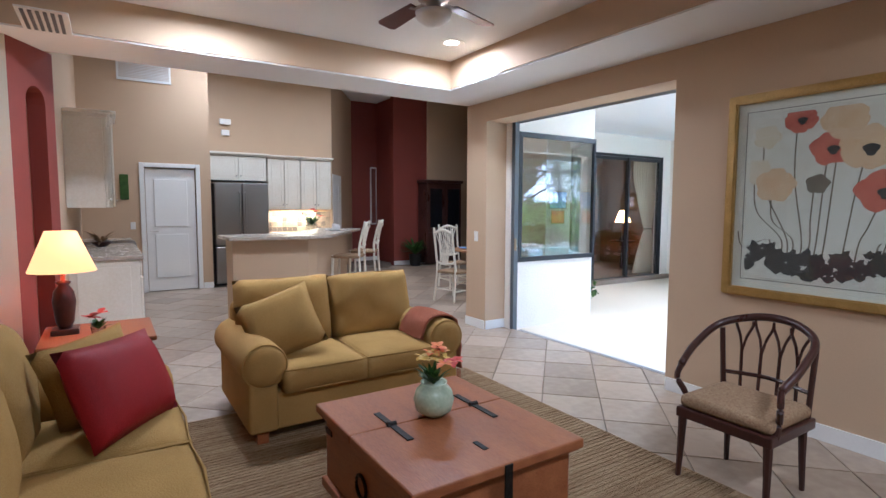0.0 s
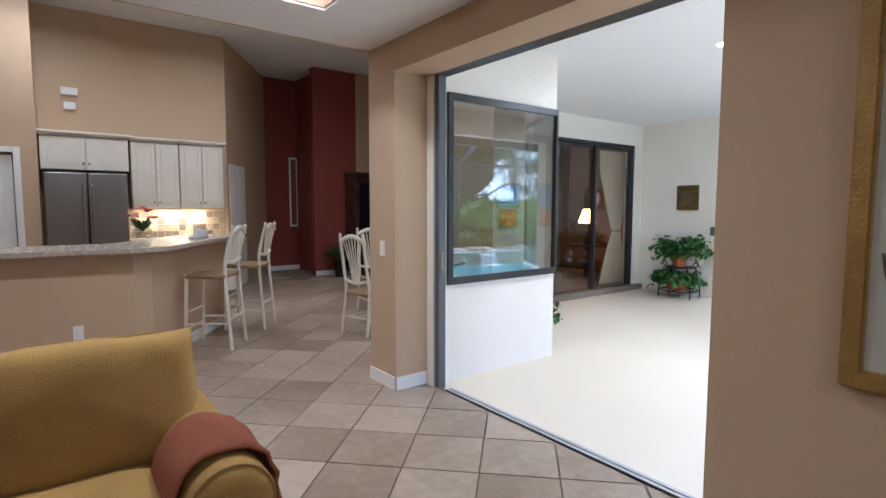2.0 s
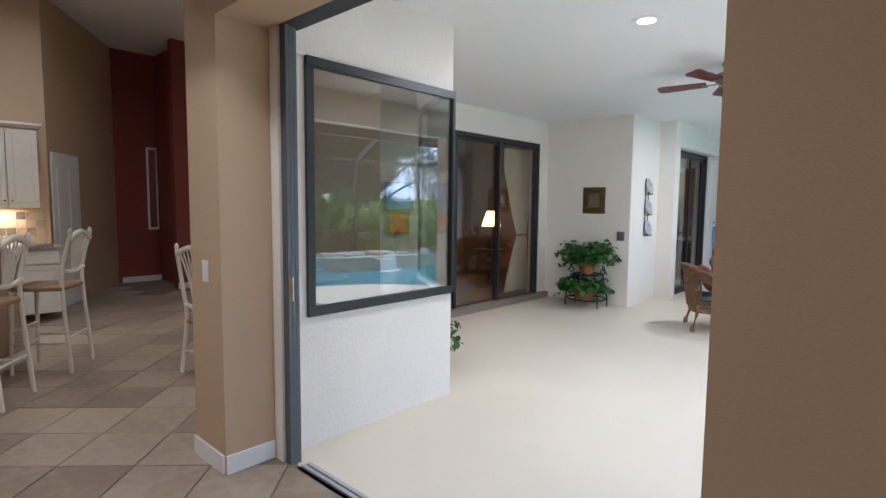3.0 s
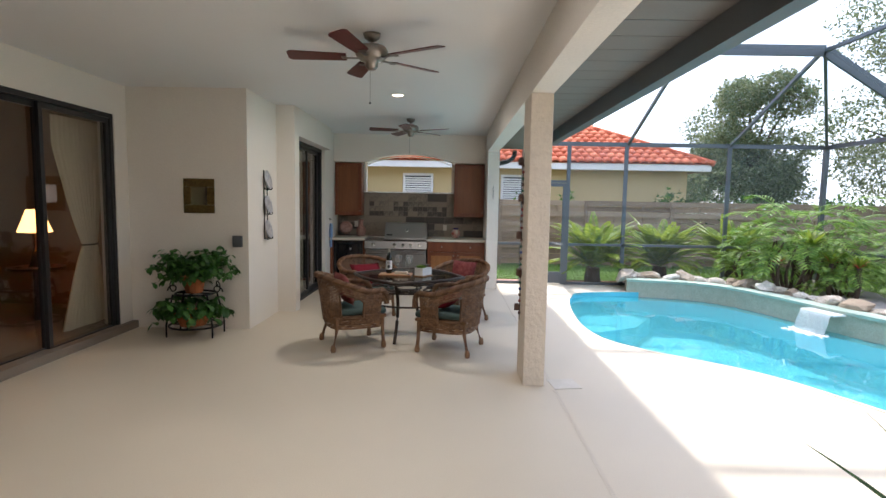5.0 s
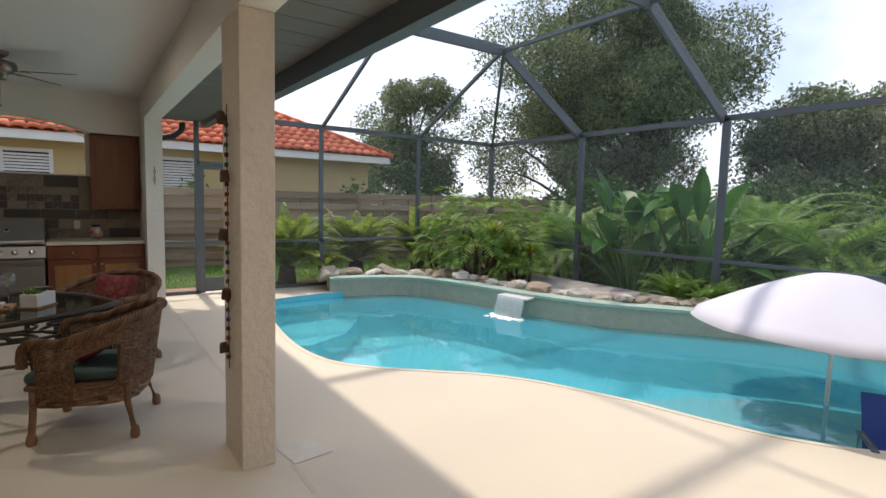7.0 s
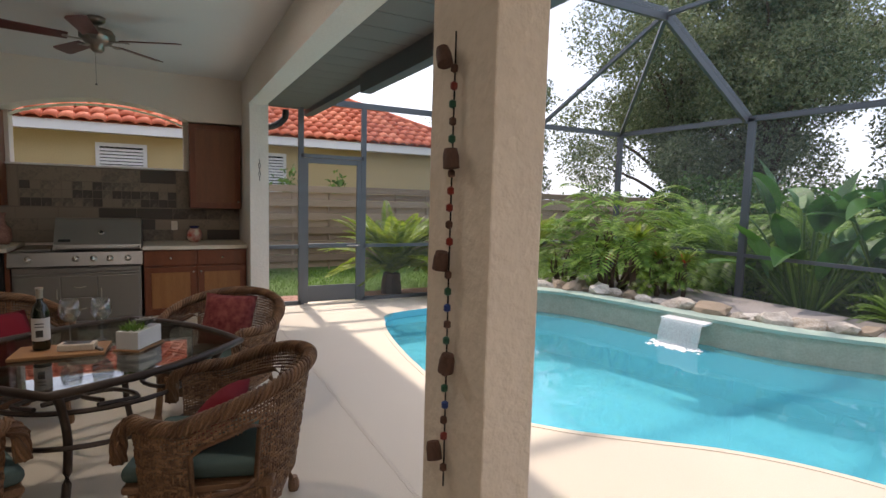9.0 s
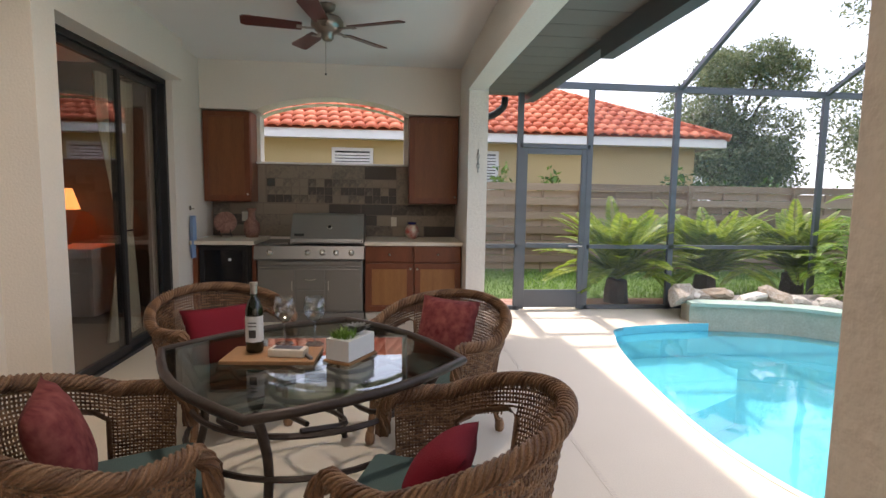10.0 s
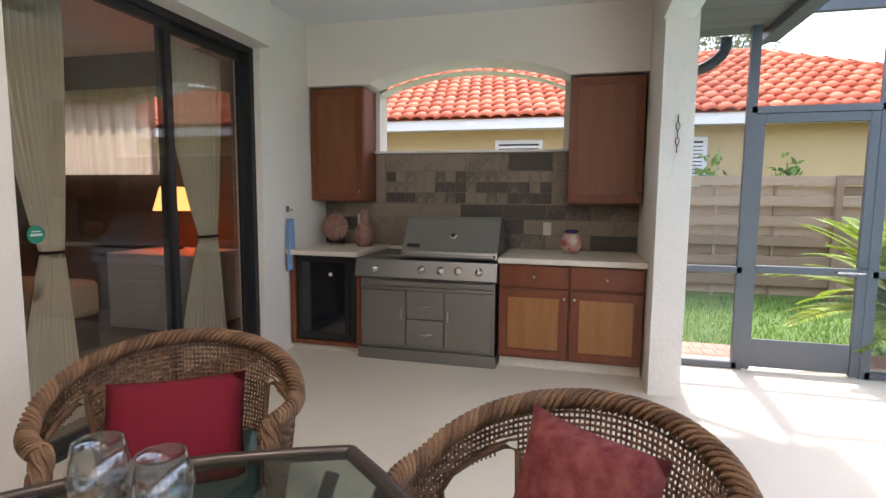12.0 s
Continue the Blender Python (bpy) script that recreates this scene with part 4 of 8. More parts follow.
part("lower_rail", tube(bmesh.new(), smooth_line([(-0.20, -0.25, 0.53), (-0.25, 0, 0.54), (-0.20, 0.25, 0.53)], 4), 0.012, 6), M_MAHOG, ac)

pic = thing("framed_picture", "large gilt framed poppy print with ivory mat on the wall", "picture", pose(WX, 1.2, 1.5, 0, 0, -90))
# local: x along the wall (towards the kitchen is negative), face towards -y
FW, FH = 0.77, 0.67
for a, b in (((-FW, FH - 0.03), (FW, FH - 0.03)), ((-FW, -FH + 0.03), (FW, -FH + 0.03)), ((-FW + 0.03, -FH), (-FW + 0.03, FH)), ((FW - 0.03, -FH), (FW - 0.03, FH))):
    bm = bmesh.new()
    bar(bm, (a[0], -0.022, a[1]), (b[0], -0.022, b[1]), 0.04, 0.06) if a[1] == b[1] else bar(bm, (a[0], -0.0225, a[1] + 0.001), (b[0], -0.0225, b[1] - 0.001), 0.06, 0.041)
    bmesh.ops.bevel(bm, geom=list(bm.edges), offset=0.008, segments=2, affect="EDGES")
    part("frame_rail", bm, M_GOLD, pic)
part("mat_board", boxes((-FW + 0.05, FW - 0.05, -0.012, -0.004, -FH + 0.05, FH - 0.05)), M_MATBOARD, pic)
art = part("art_sheet", boxes((-FW + 0.13, FW - 0.13, -0.016, -0.0125, -FH + 0.13, FH - 0.13)), M_PAPER, pic, "pale printed sheet with painted poppies")
poppies = [(-0.33, 0.47, 0.10, 1), (-0.16, 0.28, 0.12, 1), (0.02, 0.27, 0.15, 0), (-0.10, 0.44, 0.13, 0), (-0.46, 0.07, 0.13, 0), (-0.52, 0.38, 0.09, 2), (-0.57, 0.16, 0.10, 2), (0.10, 0.02, 0.14, 1), (-0.22, 0.07, 0.07, 3), (0.34, 0.32, 0.14, 1), (0.44, 0.06, 0.13, 0), (-0.66, -0.2, 0.05, 2), (0.26, -0.12, 0.08, 2)]
for k, (x, z, r, c) in enumerate(poppies):
    bm = bmesh.new()
    for q in range(5):
        a = 1.257 * q + x * 5
        rim = [(x + r * 0.42 * math.cos(a) + r * 0.55 * math.cos(b_) * (1 + 0.10 * math.sin(4 * b_ + q)), z + r * 0.36 * math.sin(a) + r * 0.5 * math.sin(b_) * (1 + 0.08 * math.sin(5 * b_ + q))) for b_ in [2 * math.pi * i / 20 for i in range(20)]]
        bm.faces.new([bm.verts.new((min(0.62, max(-0.62, px)), -0.0164 - 0.00012 * q - 0.00003 * k, min(0.52, pz))) for px, pz in rim])
    poppy = part("painted_poppy", bm, (M_BEIGE_PETAL, M_RED_PETAL, M_PALE_PETAL, M_WASH)[c], art)
    if c == 1 or r > 0.14:
        bm = bmesh.new()
        bm.faces.new([bm.verts.new((x + 0.1 * r + r * 0.26 * math.cos(b_) * (1 + 0.3 * math.sin(3 * b_)), -0.0176, z - 0.1 * r + r * 0.24 * math.sin(b_))) for b_ in [2 * math.pi * i / 12 for i in range(12)]])
        part("painted_heart", bm, M_INK, poppy)
    bm = bmesh.new()
    foot_x = 0.62 * x - 0.10 + 0.03 * math.sin(9 * x)
    line = smooth_line([(x - 0.02, -0.0162, z - r * 0.7), (x * 0.9 - 0.05, -0.0162, z - 0.35 * (z + 0.45) - 0.05), (foot_x + 0.02, -0.0162, -0.28), (foot_x, -0.0162, -0.44)], 6)
    for p, q in zip(line, line[1:]):
        d = Vector((0.0045, 0, 0))
        bm.faces.new([bm.verts.new(v) for v in (p - d, p + d, q + d, q - d)])
    part("painted_stem", bm, M_WASH, art)
bm = bmesh.new()
for k in range(150):
    x = random.uniform(-0.61, 0.45)
    z, r = -0.475 + 0.13 * random.random() ** 2 + 0.03 * math.sin(9 * x), random.uniform(0.012, 0.05)
    bm.faces.new([bm.verts.new((max(-0.63, x + r * math.cos(q) * (1 + 0.35 * math.sin(4 * q + k))), -0.01640 - 0.000006 * k, max(-0.53, z + 0.8 * r * math.sin(q) * (1 + 0.4 * math.cos(3 * q + k))))) for q in [2 * math.pi * i / 13 for i in range(13)]])
part("painted_ground", bm, M_INK, art)
bm = bmesh.new()
aw, ah = FW - 0.115, FH - 0.115
for r_ in ((-aw, aw, ah - 0.004, ah), (-aw, aw, -ah, -ah + 0.004), (-aw, -aw + 0.004, -ah, ah), (aw - 0.004, aw, -ah, ah)):
    bm.faces.new([bm.verts.new(p) for p in ((r_[0], -0.0128, r_[2]), (r_[1], -0.0128, r_[2]), (r_[1], -0.0128, r_[3]), (r_[0], -0.0128, r_[3]))])
part("mat_line", bm, M_INK, pic)
gp = part("glazing", boxes((-FW + 0.05, FW - 0.05, -0.026, -0.024, -FH + 0.05, FH - 0.05)), M_CLEAR, pic)
gp.visible_shadow = False

# ---- kitchen ----
def panel_door(parent, x0, x1, z0, z1, y, material, inset=None, knob=None, name="door", th=0.02, arched=False):
    """A framed cabinet door in the x-z plane whose face looks to -y at y."""
    d = part(name, boxes((x0, x1, y, y + th, z0, z1), bevel=0.003), material, parent)
    f = 0.055 if x1 - x0 > 0.25 else 0.04
    if z1 - z0 > 0.2:
        part("panel_frame", boxes((x0 + 0.004, x1 - 0.004, y - 0.008, y - 0.0005, z1 - f, z1 - 0.004), (x0 + 0.004, x1 - 0.004, y - 0.008, y - 0.0005, z0 + 0.004, z0 + f), (x0 + 0.004, x0 + f, y - 0.008, y - 0.0005, z0 + f, z1 - f), (x1 - f, x1 - 0.004, y - 0.008, y - 0.0005, z0 + f, z1 - f)), material, d)
        part("panel", boxes((x0 + f + 0.012, x1 - f - 0.012, y - 0.005, y - 0.0005, z0 + f + 0.012, z1 - f - 0.012), bevel=0.002), inset or material, d)
    if knob:
        part("knob", lathe(bmesh.new(), [(0.006, 0), (0.006, 0.012), (0.014, 0.018), (0.012, 0.026), (0.0, 0.028)], 12), M_NICKEL, d, m=pose(knob[0], y - 0.008, knob[1], 90), smooth=True)
    return d


def wall_cabinet(m, w, h, depth, doors, label, material, inset=None, crown=True, knobs=True):
    """Upper cabinet; local x across, front towards -y, back at y=0, base at z=0."""
    t = thing("wall_cabinet", label, "cabinet", m, "wall cabinets")
    part("body", boxes((-w / 2, w / 2, -depth, 0, 0, h), bevel=0.003), material, t)
    dw = w / doors
    for i in range(doors):
        x0 = -w / 2 + i * dw
        kx = x0 + dw - 0.035 if (i % 2 == 0) else x0 + 0.035
        panel_door(t, x0 + 0.004, x0 + dw - 0.004, 0.008, h - 0.008, -depth - 0.022, material, inset, (kx, 0.09) if knobs else None)
    if crown:
        part("crown", boxes((-w / 2 - 0.02, w / 2 + 0.02, -depth - 0.045, 0, h + 0.001, h + 0.03), (-w / 2 - 0.045, w / 2 + 0.045, -depth - 0.07, 0, h + 0.031, h + 0.065), bevel=0.005), material, t)
    return t


wall_cabinet(pose(0.92, 10.45, 1.88), 1.0, 0.45, 0.36, 2, "cream wall cabinet above the refrigerator", M_CABINET)
wall_cabinet(pose(1.76, 10.45, 1.36), 0.62, 0.96, 0.32, 2, "cream tall wall cabinet over the counter", M_CABINET)
wall_cabinet(pose(2.39, 10.45, 1.36), 0.62, 0.96, 0.32, 2, "cream tall wall cabinet over the counter", M_CABINET)
wall_cabinet(pose(-1.46, 7.86, 1.40, 0, 0, 90), 0.84, 1.08, 0.40, 2, "tall cream wall cabinet beside the microwave", M_CABINET)
wall_cabinet(pose(-1.46, 6.90, 1.40, 0, 0, 90), 0.98, 0.92, 0.33, 2, "cream wall cabinet over the kitchen counter", M_CABINET)
wall_cabinet(pose(-1.46, 8.68, 1.85, 0, 0, 90), 0.76, 0.60, 0.36, 2, "cream wall cabinet above the microwave", M_CABINET)
mw = thing("microwave", "black and steel microwave under the wall cabinet", "microwave", pose(-1.46, 8.68, 1.42, 0, 0, 90))
part("case", boxes((-0.37, 0.37, -0.38, 0, 0, 0.41), bevel=0.006), M_STEEL, mw)
part("door_glass", boxes((-0.35, 0.18, -0.388, -0.381, 0.03, 0.38), bevel=0.002), M_BLACKGLASS, mw)
part("handle", tube(bmesh.new(), [(0.21, -0.385, 0.05), (0.21, -0.42, 0.08), (0.21, -0.42, 0.33), (0.21, -0.385, 0.36)], 0.01, 6), M_STEEL, mw)

fridge = thing("refrigerator", "stainless steel french door refrigerator", "refrigerator", pose(0.90, 10.40, 0))
part("case", boxes((-0.455, 0.455, -0.62, 0, 0.02, 1.82), bevel=0.006), M_BLACK, fridge)
for x0, x1 in ((-0.455, -0.004), (0.004, 0.455)):
    d = part("door", rounded(x0, x1, -0.70, -0.625, 0.72, 1.83, 0.02), M_STEEL, fridge, smooth=True)
    hx = -0.05 if x0 < -0.1 else 0.05
    part("handle", tube(bmesh.new(), [(hx, -0.70, 0.85), (hx, -0.74, 0.88), (hx, -0.74, 1.65), (hx, -0.70, 1.68)], 0.012, 8), M_STEEL, d)
part("freezer_drawer", rounded(-0.455, 0.455, -0.70, -0.625, 0.06, 0.71, 0.02), M_STEEL, fridge, smooth=True)

for x, w in ((1.72, 0.6), (2.42, 0.8)):
    bc = thing("base_cabinet", "cream base cabinet against the kitchen wall", "cabinet", pose(x, 10.45, 0), "base cabinets")
    part("body", boxes((-w / 2, w / 2, -0.58, 0, 0.09, 0.87)), M_CABINET, bc)
    panel_door(bc, -w / 2 + 0.01, w / 2 - 0.01, 0.10, 0.68, -0.602, M_CABINET, knob=(0.0, 0.6))
    panel_door(bc, -w / 2 + 0.01, w / 2 - 0.01, 0.70, 0.86, -0.602, M_CABINET, name="drawer")
wt = thing("countertop", "speckled granite countertop along the kitchen wall", "countertop")
part("slab", boxes((1.40, 2.84, 9.83, 10.448, 0.872, 0.91), bevel=0.005), M_GRANITE, wt)
bs = thing("backsplash", "square stone tile backsplash lit from below the cabinets", "backsplash", kind="structure")
bs_me = mesh_of("tile", boxes((-0.048, 0.048, -0.008, 0, -0.048, 0.048), bevel=0.003), M_SLATE)
for i in range(14):
    for j in range(4):
        ob = new("tile", bs_me)
        ob.parent = bs
        ob.matrix_basis = pose(1.45 + 0.1 * i, 10.448, 0.965 + 0.1 * j)
la = bpy.data.lights.new("under_cabinet_lamp", "AREA")
la.shape, la.size, la.size_y, la.energy, la.color = "RECTANGLE", 0.9, 0.04, 4, (1.0, 0.75, 0.45)
new("under_cabinet_lamp", la).matrix_world = pose(2.05, 10.3, 1.345)

for y0, y1 in ((6.20, 7.235), (7.24, 8.28), (9.05, 9.74)):
    bc = thing("base_cabinet", "cream base cabinet beside the stove", "cabinet", pose(-1.46, (y0 + y1) / 2, 0, 0, 0, 90), "base cabinets")
    w = y1 - y0
    part("body", boxes((-w / 2, w / 2, -0.60, 0, 0.09, 0.87), bevel=0.003), M_CABINET, bc)
    panel_door(bc, -w / 2 + 0.01, w / 2 - 0.01, 0.10, 0.68, -0.622, M_CABINET, knob=(0.0, 0.6))
    panel_door(bc, -w / 2 + 0.01, w / 2 - 0.01, 0.70, 0.86, -0.622, M_CABINET, name="drawer")
    if y0 < 7:
        part("end_panel", boxes((-w / 2 - 0.012, -w / 2 - 0.002, -0.52, -0.06, 0.16, 0.80), bevel=0.003), M_CABINET, bc)
    ct = thing("countertop", "speckled granite countertop beside the stove", "countertop", pose(-1.46, (y0 + y1) / 2, 0, 0, 0, 90))
    part("slab", boxes((-w / 2 - 0.03 * (y0 < 7), w / 2, -0.64, 0, 0.872, 0.91), bevel=0.005), M_GRANITE, ct)
stove = thing("stove", "black and steel kitchen stove", "stove", pose(-1.46, 8.665, 0, 0, 0, 90))
part("body", boxes((-0.375, 0.375, -0.66, 0, 0.02, 0.91), bevel=0.006), M_BLACK, stove)
part("oven_door", boxes((-0.36, 0.36, -0.68, -0.662, 0.15, 0.76), bevel=0.004), M_BLACKGLASS, stove)
part("handle", tube(bmesh.new(), [(-0.3, -0.67, 0.72), (-0.3, -0.72, 0.72), (0.3, -0.72, 0.72), (0.3, -0.67, 0.72)], 0.011, 8), M_STEEL, stove)
tray = thing("flower_arrangement", "dried flower arrangement on the kitchen counter", "flowers", pose(-1.2, 7.75, 0.911))
part("bowl", lathe(bmesh.new(), [(0.05, 0), (0.12, 0.06), (0.11, 0.06), (0.03, 0.012)], 16), M_MAHOG, tray)
bm = bmesh.new()
for k in range(60):
    a = random.uniform(0, 6.28)
    leaf_blade(bm, (0, 0, 0.05), (math.cos(a), math.sin(a), random.uniform(0.3, 1.6)), random.uniform(0.12, 0.28), 0.03, 0.6, 3)
part("stems", bm, M_SEAT, tray)

# island with a raised bar
isl = thing("kitchen_island", "tan painted island with granite bar top", "island")
bm = bmesh.new()
foot = [(0.12, 6.55), (1.02, 6.48), (1.17, 6.58), (2.20, 8.10), (1.90, 8.30), (0.95, 6.95), (0.12, 6.95)]


def prism(bm, pts, z0, z1):
    lo, hi = [bm.verts.new((x, y, z0)) for x, y in pts], [bm.verts.new((x, y, z1)) for x, y in pts]
    bm.faces.new(lo[::-1]), bm.faces.new(hi)
    for i in range(len(pts)):
        j = (i + 1) % len(pts)
        bm.faces.new((lo[i], lo[j], hi[j], hi[i]))
    return bm


part("knee_wall", prism(bm, foot, 0, 1.02), M_TAN, isl)
bm = prism(bmesh.new(), [(0.04, 6.33), (1.06, 6.24), (1.28, 6.36), (2.45, 8.10), (1.86, 8.46), (0.90, 7.02), (0.04, 7.02)], 1.021, 1.06)
bmesh.ops.bevel(bm, geom=list(bm.edges), offset=0.006, segments=2, affect="EDGES")
part("bar_top", bm, M_GRANITE, isl, "speckled granite bar top")
bm = bmesh.new()
for a, b in zip(foot[:4], foot[1:4]):
    a, b = Vector((*a, 0.05)), Vector((*b, 0.05))
    off = (b - a).cross(Vector((0, 0, 1))).normalized() * 0.009
    bar(bm, a + off, b + off, 0.016, 0.1)
part("baseboard", bm, M_TRIM, isl)
bouquet(pose(1.12, 6.62, 1.06), 0.14, 0.2, ((M_FLOWER_RED, 7, 0.06),), "red bromeliad in a clear glass vase on the island", lathe(bmesh.new(), [(0.06, 0), (0.09, 0.06), (0.07, 0.14), (0.067, 0.14), (0.085, 0.06), (0.05, 0.01)], 20), M_CLEAR, 0.12)
pl = thing("place_setting", "stacked plates with folded napkins on the bar", "plates", pose(1.75, 7.45, 1.06))
part("plate", lathe(bmesh.new(), [(0.08, 0), (0.14, 0.018), (0.135, 0.022), (0.07, 0.008), (0.0, 0.008)], 24), M_CERAMIC, pl, smooth=True)
part("napkin", pillow_bm(0.2, 0.1, 0.05, 6), M_CERAMIC, pl, m=pose(0.02, 0, 0.05, 0, 10, 30), smooth=True)


def ladder_chair(m, seat_h, back_h, name, label, group, category="chair"):
    """Cream painted chair with rush seat; faces +y locally, back at -y."""
    t = thing(name, label, category, m, group)
    part("seat", rounded(-0.21, 0.21, -0.20, 0.20, seat_h - 0.04, seat_h, 0.015), M_SEAT, t, "tan woven rush seat", smooth=True)
    for s in (-1, 1):
        part("front_leg", tube(bmesh.new(), [(s * 0.19, 0.18, seat_h), (s * 0.205, 0.20, 0)], 0.02, 8, 0.014), M_CABINET, t)
        part("back_post", tube(bmesh.new(), smooth_line([(s * 0.20, -0.24, 0), (s * 0.185, -0.19, seat_h), (s * 0.18, -0.22, seat_h + 0.25), (s * 0.18, -0.27, back_h)], 4), 0.017, 8), M_CABINET, t)
        part("finial", lathe(bmesh.new(), [(0.012, 0), (0.02, 0.02), (0.012, 0.045), (0.0, 0.055)], 10), M_CABINET, t, m=pose(s * 0.18, -0.27, back_h))
        part("side_stretcher", tube(bmesh.new(), [(s * 0.2, 0.19, seat_h * 0.35), (s * 0.195, -0.22, seat_h * 0.35)], 0.011, 6), M_CABINET, t)
    for f in (0.28, 0.5):
        part("front_stretcher", tube(bmesh.new(), [(-0.2, 0.19, seat_h * f), (0.2, 0.19, seat_h * f)], 0.011, 6), M_CABINET, t)
    part("back_stretcher", tube(bmesh.new(), [(-0.19, -0.215, seat_h * 0.4), (0.19, -0.215, seat_h * 0.4)], 0.011, 6), M_CABINET, t)
    part("crest_rail", tube(bmesh.new(), smooth_line([(-0.18, -0.262, back_h - 0.04), (-0.09, -0.27, back_h + 0.0), (0, -0.272, back_h + 0.02), (0.09, -0.27, back_h), (0.18, -0.262, back_h - 0.04)], 4), 0.024, 8), M_CABINET, t, smooth=True)
    part("lower_rail", tube(bmesh.new(), smooth_line([(-0.18, -0.205, seat_h + 0.13), (0, -0.21, seat_h + 0.10), (0.18, -0.205, seat_h + 0.13)], 4), 0.018, 8), M_CABINET, t)
    for k in range(7):
        f = (k - 3) / 3
        part("spindle", tube(bmesh.new(), smooth_line([(0.05 * f, -0.21, seat_h + 0.11), (0.085 * f, -0.235, (seat_h + back_h) / 2 + 0.06), (0.15 * f, -0.27, back_h)], 3), 0.007, 5), M_CABINET, t)
    return t


ladder_chair(pose(1.76, 6.95, 0, 0, 0, 55), 0.74, 1.17, "bar_stool", "cream painted bar stool with woven rush seat", "bar stools", "stool")
ladder_chair(pose(2.30, 7.62, 0, 0, 0, 55), 0.74, 1.17, "bar_stool", "cream painted bar stool with woven rush seat", "bar stools", "stool")
ladder_chair(pose(3.32, 6.55, 0, 0, 0, -75), 0.46, 1.06, "dining_chair", "cream wheat-back dining chair with cushion", "dining chairs")
ladder_chair(pose(4.0, 7.55, 0, 0, 0, 175), 0.46, 1.06, "dining_chair", "cream wheat-back dining chair with cushion", "dining chairs")
dt = thing("dining_table", "round light wood dining table set with blue plates", "table", pose(4.05, 6.65, 0))
part("tabletop", lathe(bmesh.new(), [(0.55, 0.71), (0.58, 0.725), (0.58, 0.74), (0.56, 0.75), (0, 0.75)], 36), M_OAKBOARD, dt)
part("pedestal", lathe(bmesh.new(), [(0.3, 0), (0.28, 0.04), (0.07, 0.1), (0.06, 0.4), (0.1, 0.6), (0.2, 0.71)], 20), M_CABINET, dt)
for a in (0.4, 2.5, 4.4):
    pt = thing("plate", "blue glazed dinner plate on the dining table", "plate", pose(4.05 + 0.36 * math.cos(a), 6.65 + 0.36 * math.sin(a), 0.75), "dinner plates")
    part("dish", lathe(bmesh.new(), [(0.07, 0), (0.13, 0.015), (0.125, 0.02), (0.06, 0.006), (0, 0.006)], 22), M_TOWEL, pt)

# pantry door and hall door
pd = tagged(new("door_1"), "white arched two-panel pantry door, closed", "door", kind="structure")
part("leaf", boxes((-0.59, 0.15, 9.78, 9.82, 0.01, 2.03), bevel=0.003), M_TRIM, pd)
for z0, z1 in ((0.22, 0.95), (1.08, 1.86)):
    part("panel", boxes((-0.47, 0.03, 9.768, 9.7795, z0, z1), bevel=0.008), M_TRIM, pd)
part("door_handle", tube(bmesh.new(), [(-0.53, 9.78, 1.0), (-0.53, 9.73, 1.0), (-0.42, 9.73, 1.0)], 0.011, 8), M_NICKEL, pd)
for r in ((-0.67, -0.60, 9.725, 9.749, 0, 2.12), (0.16, 0.23, 9.725, 9.749, 0, 2.12), (-0.599, 0.159, 9.725, 9.749, 2.05, 2.12)):
    part("casing", boxes(r, bevel=0.006), M_TRIM, pd)
hd = tagged(new("door_2"), "white panelled hallway door, closed", "door", kind="structure")
hd.matrix_basis = pose(2.82, 10.46, 0, 0, 0, 57.2)
part("leaf", boxes((0.12, 0.95, -0.035, -0.012, 0.0, 2.1), bevel=0.004), M_TRIM, hd)
for x in (0.24, 0.60):
    part("panel", boxes((x, x + 0.24, -0.043, -0.0355, 0.25, 1.9), bevel=0.004), M_TRIM, hd)
for name, x0, x1, y, z, lab in (("vent_1", -0.92, -0.16, 9.748, 3.40, "white return air grille on the kitchen wall"),):
    v = tagged(new(name), lab, "vent", kind="structure")
    part("frame", boxes((x0, x1, y - 0.02, y, z, z + 0.03), (x0, x1, y - 0.02, y, z + 0.27, z + 0.3), (x0, x0 + 0.03, y - 0.02, y, z + 0.03, z + 0.27), (x1 - 0.03, x1, y - 0.02, y, z + 0.03, z + 0.27)), M_TRIM, v)
    for k in range(10):
        part("slat", boxes((x0 + 0.031, x1 - 0.031, y - 0.014, y - 0.004, z + 0.034 + 0.024 * k, z + 0.046 + 0.024 * k)), M_TRIM, v)
v = tagged(new("vent_2"), "grey slotted air vent in the soffit", "vent", kind="structure")
part("frame", boxes((-1.54, -1.27, 4.02, 4.50, 2.600, 2.611), bevel=0.003), M_TRIM, v)
for k in range(6):
    part("slat", boxes((-1.515 + 0.038 * k, -1.495 + 0.038 * k, 4.05, 4.47, 2.594, 2.5995)), M_CAGE, v)
for z, w in ((2.98, 0.1), (2.78, 0.07)):
    sp = thing("wall_speaker", "small white wall box above the cabinets", "speaker", pose(0.78, 10.448, z))
    part("case", boxes((-w, w, -0.05, 0, -0.05, 0.05), bevel=0.008), M_TRIM, sp)
for x, y, rz, z in ((-0.78, 9.749, 0, 1.1), (2.528, 4.92, -90, 1.08), (0.62, 6.50, 5, 0.38)):
    sw = thing("wall_switch", "white wall switch plate", "switch", pose(x, y, z, 0, 0, rz))
    part("plate", boxes((-0.036, 0.036, -0.006, 0, -0.058, 0.058), bevel=0.002), M_TRIM, sw)
    part("rocker", boxes((-0.014, 0.014, -0.010, -0.0062, -0.03, 0.03), bevel=0.001), M_TRIM, sw)
ap = thing("wall_art", "small dark green painted panel beside the pantry", "picture", pose(-0.88, 9.748, 1.72))
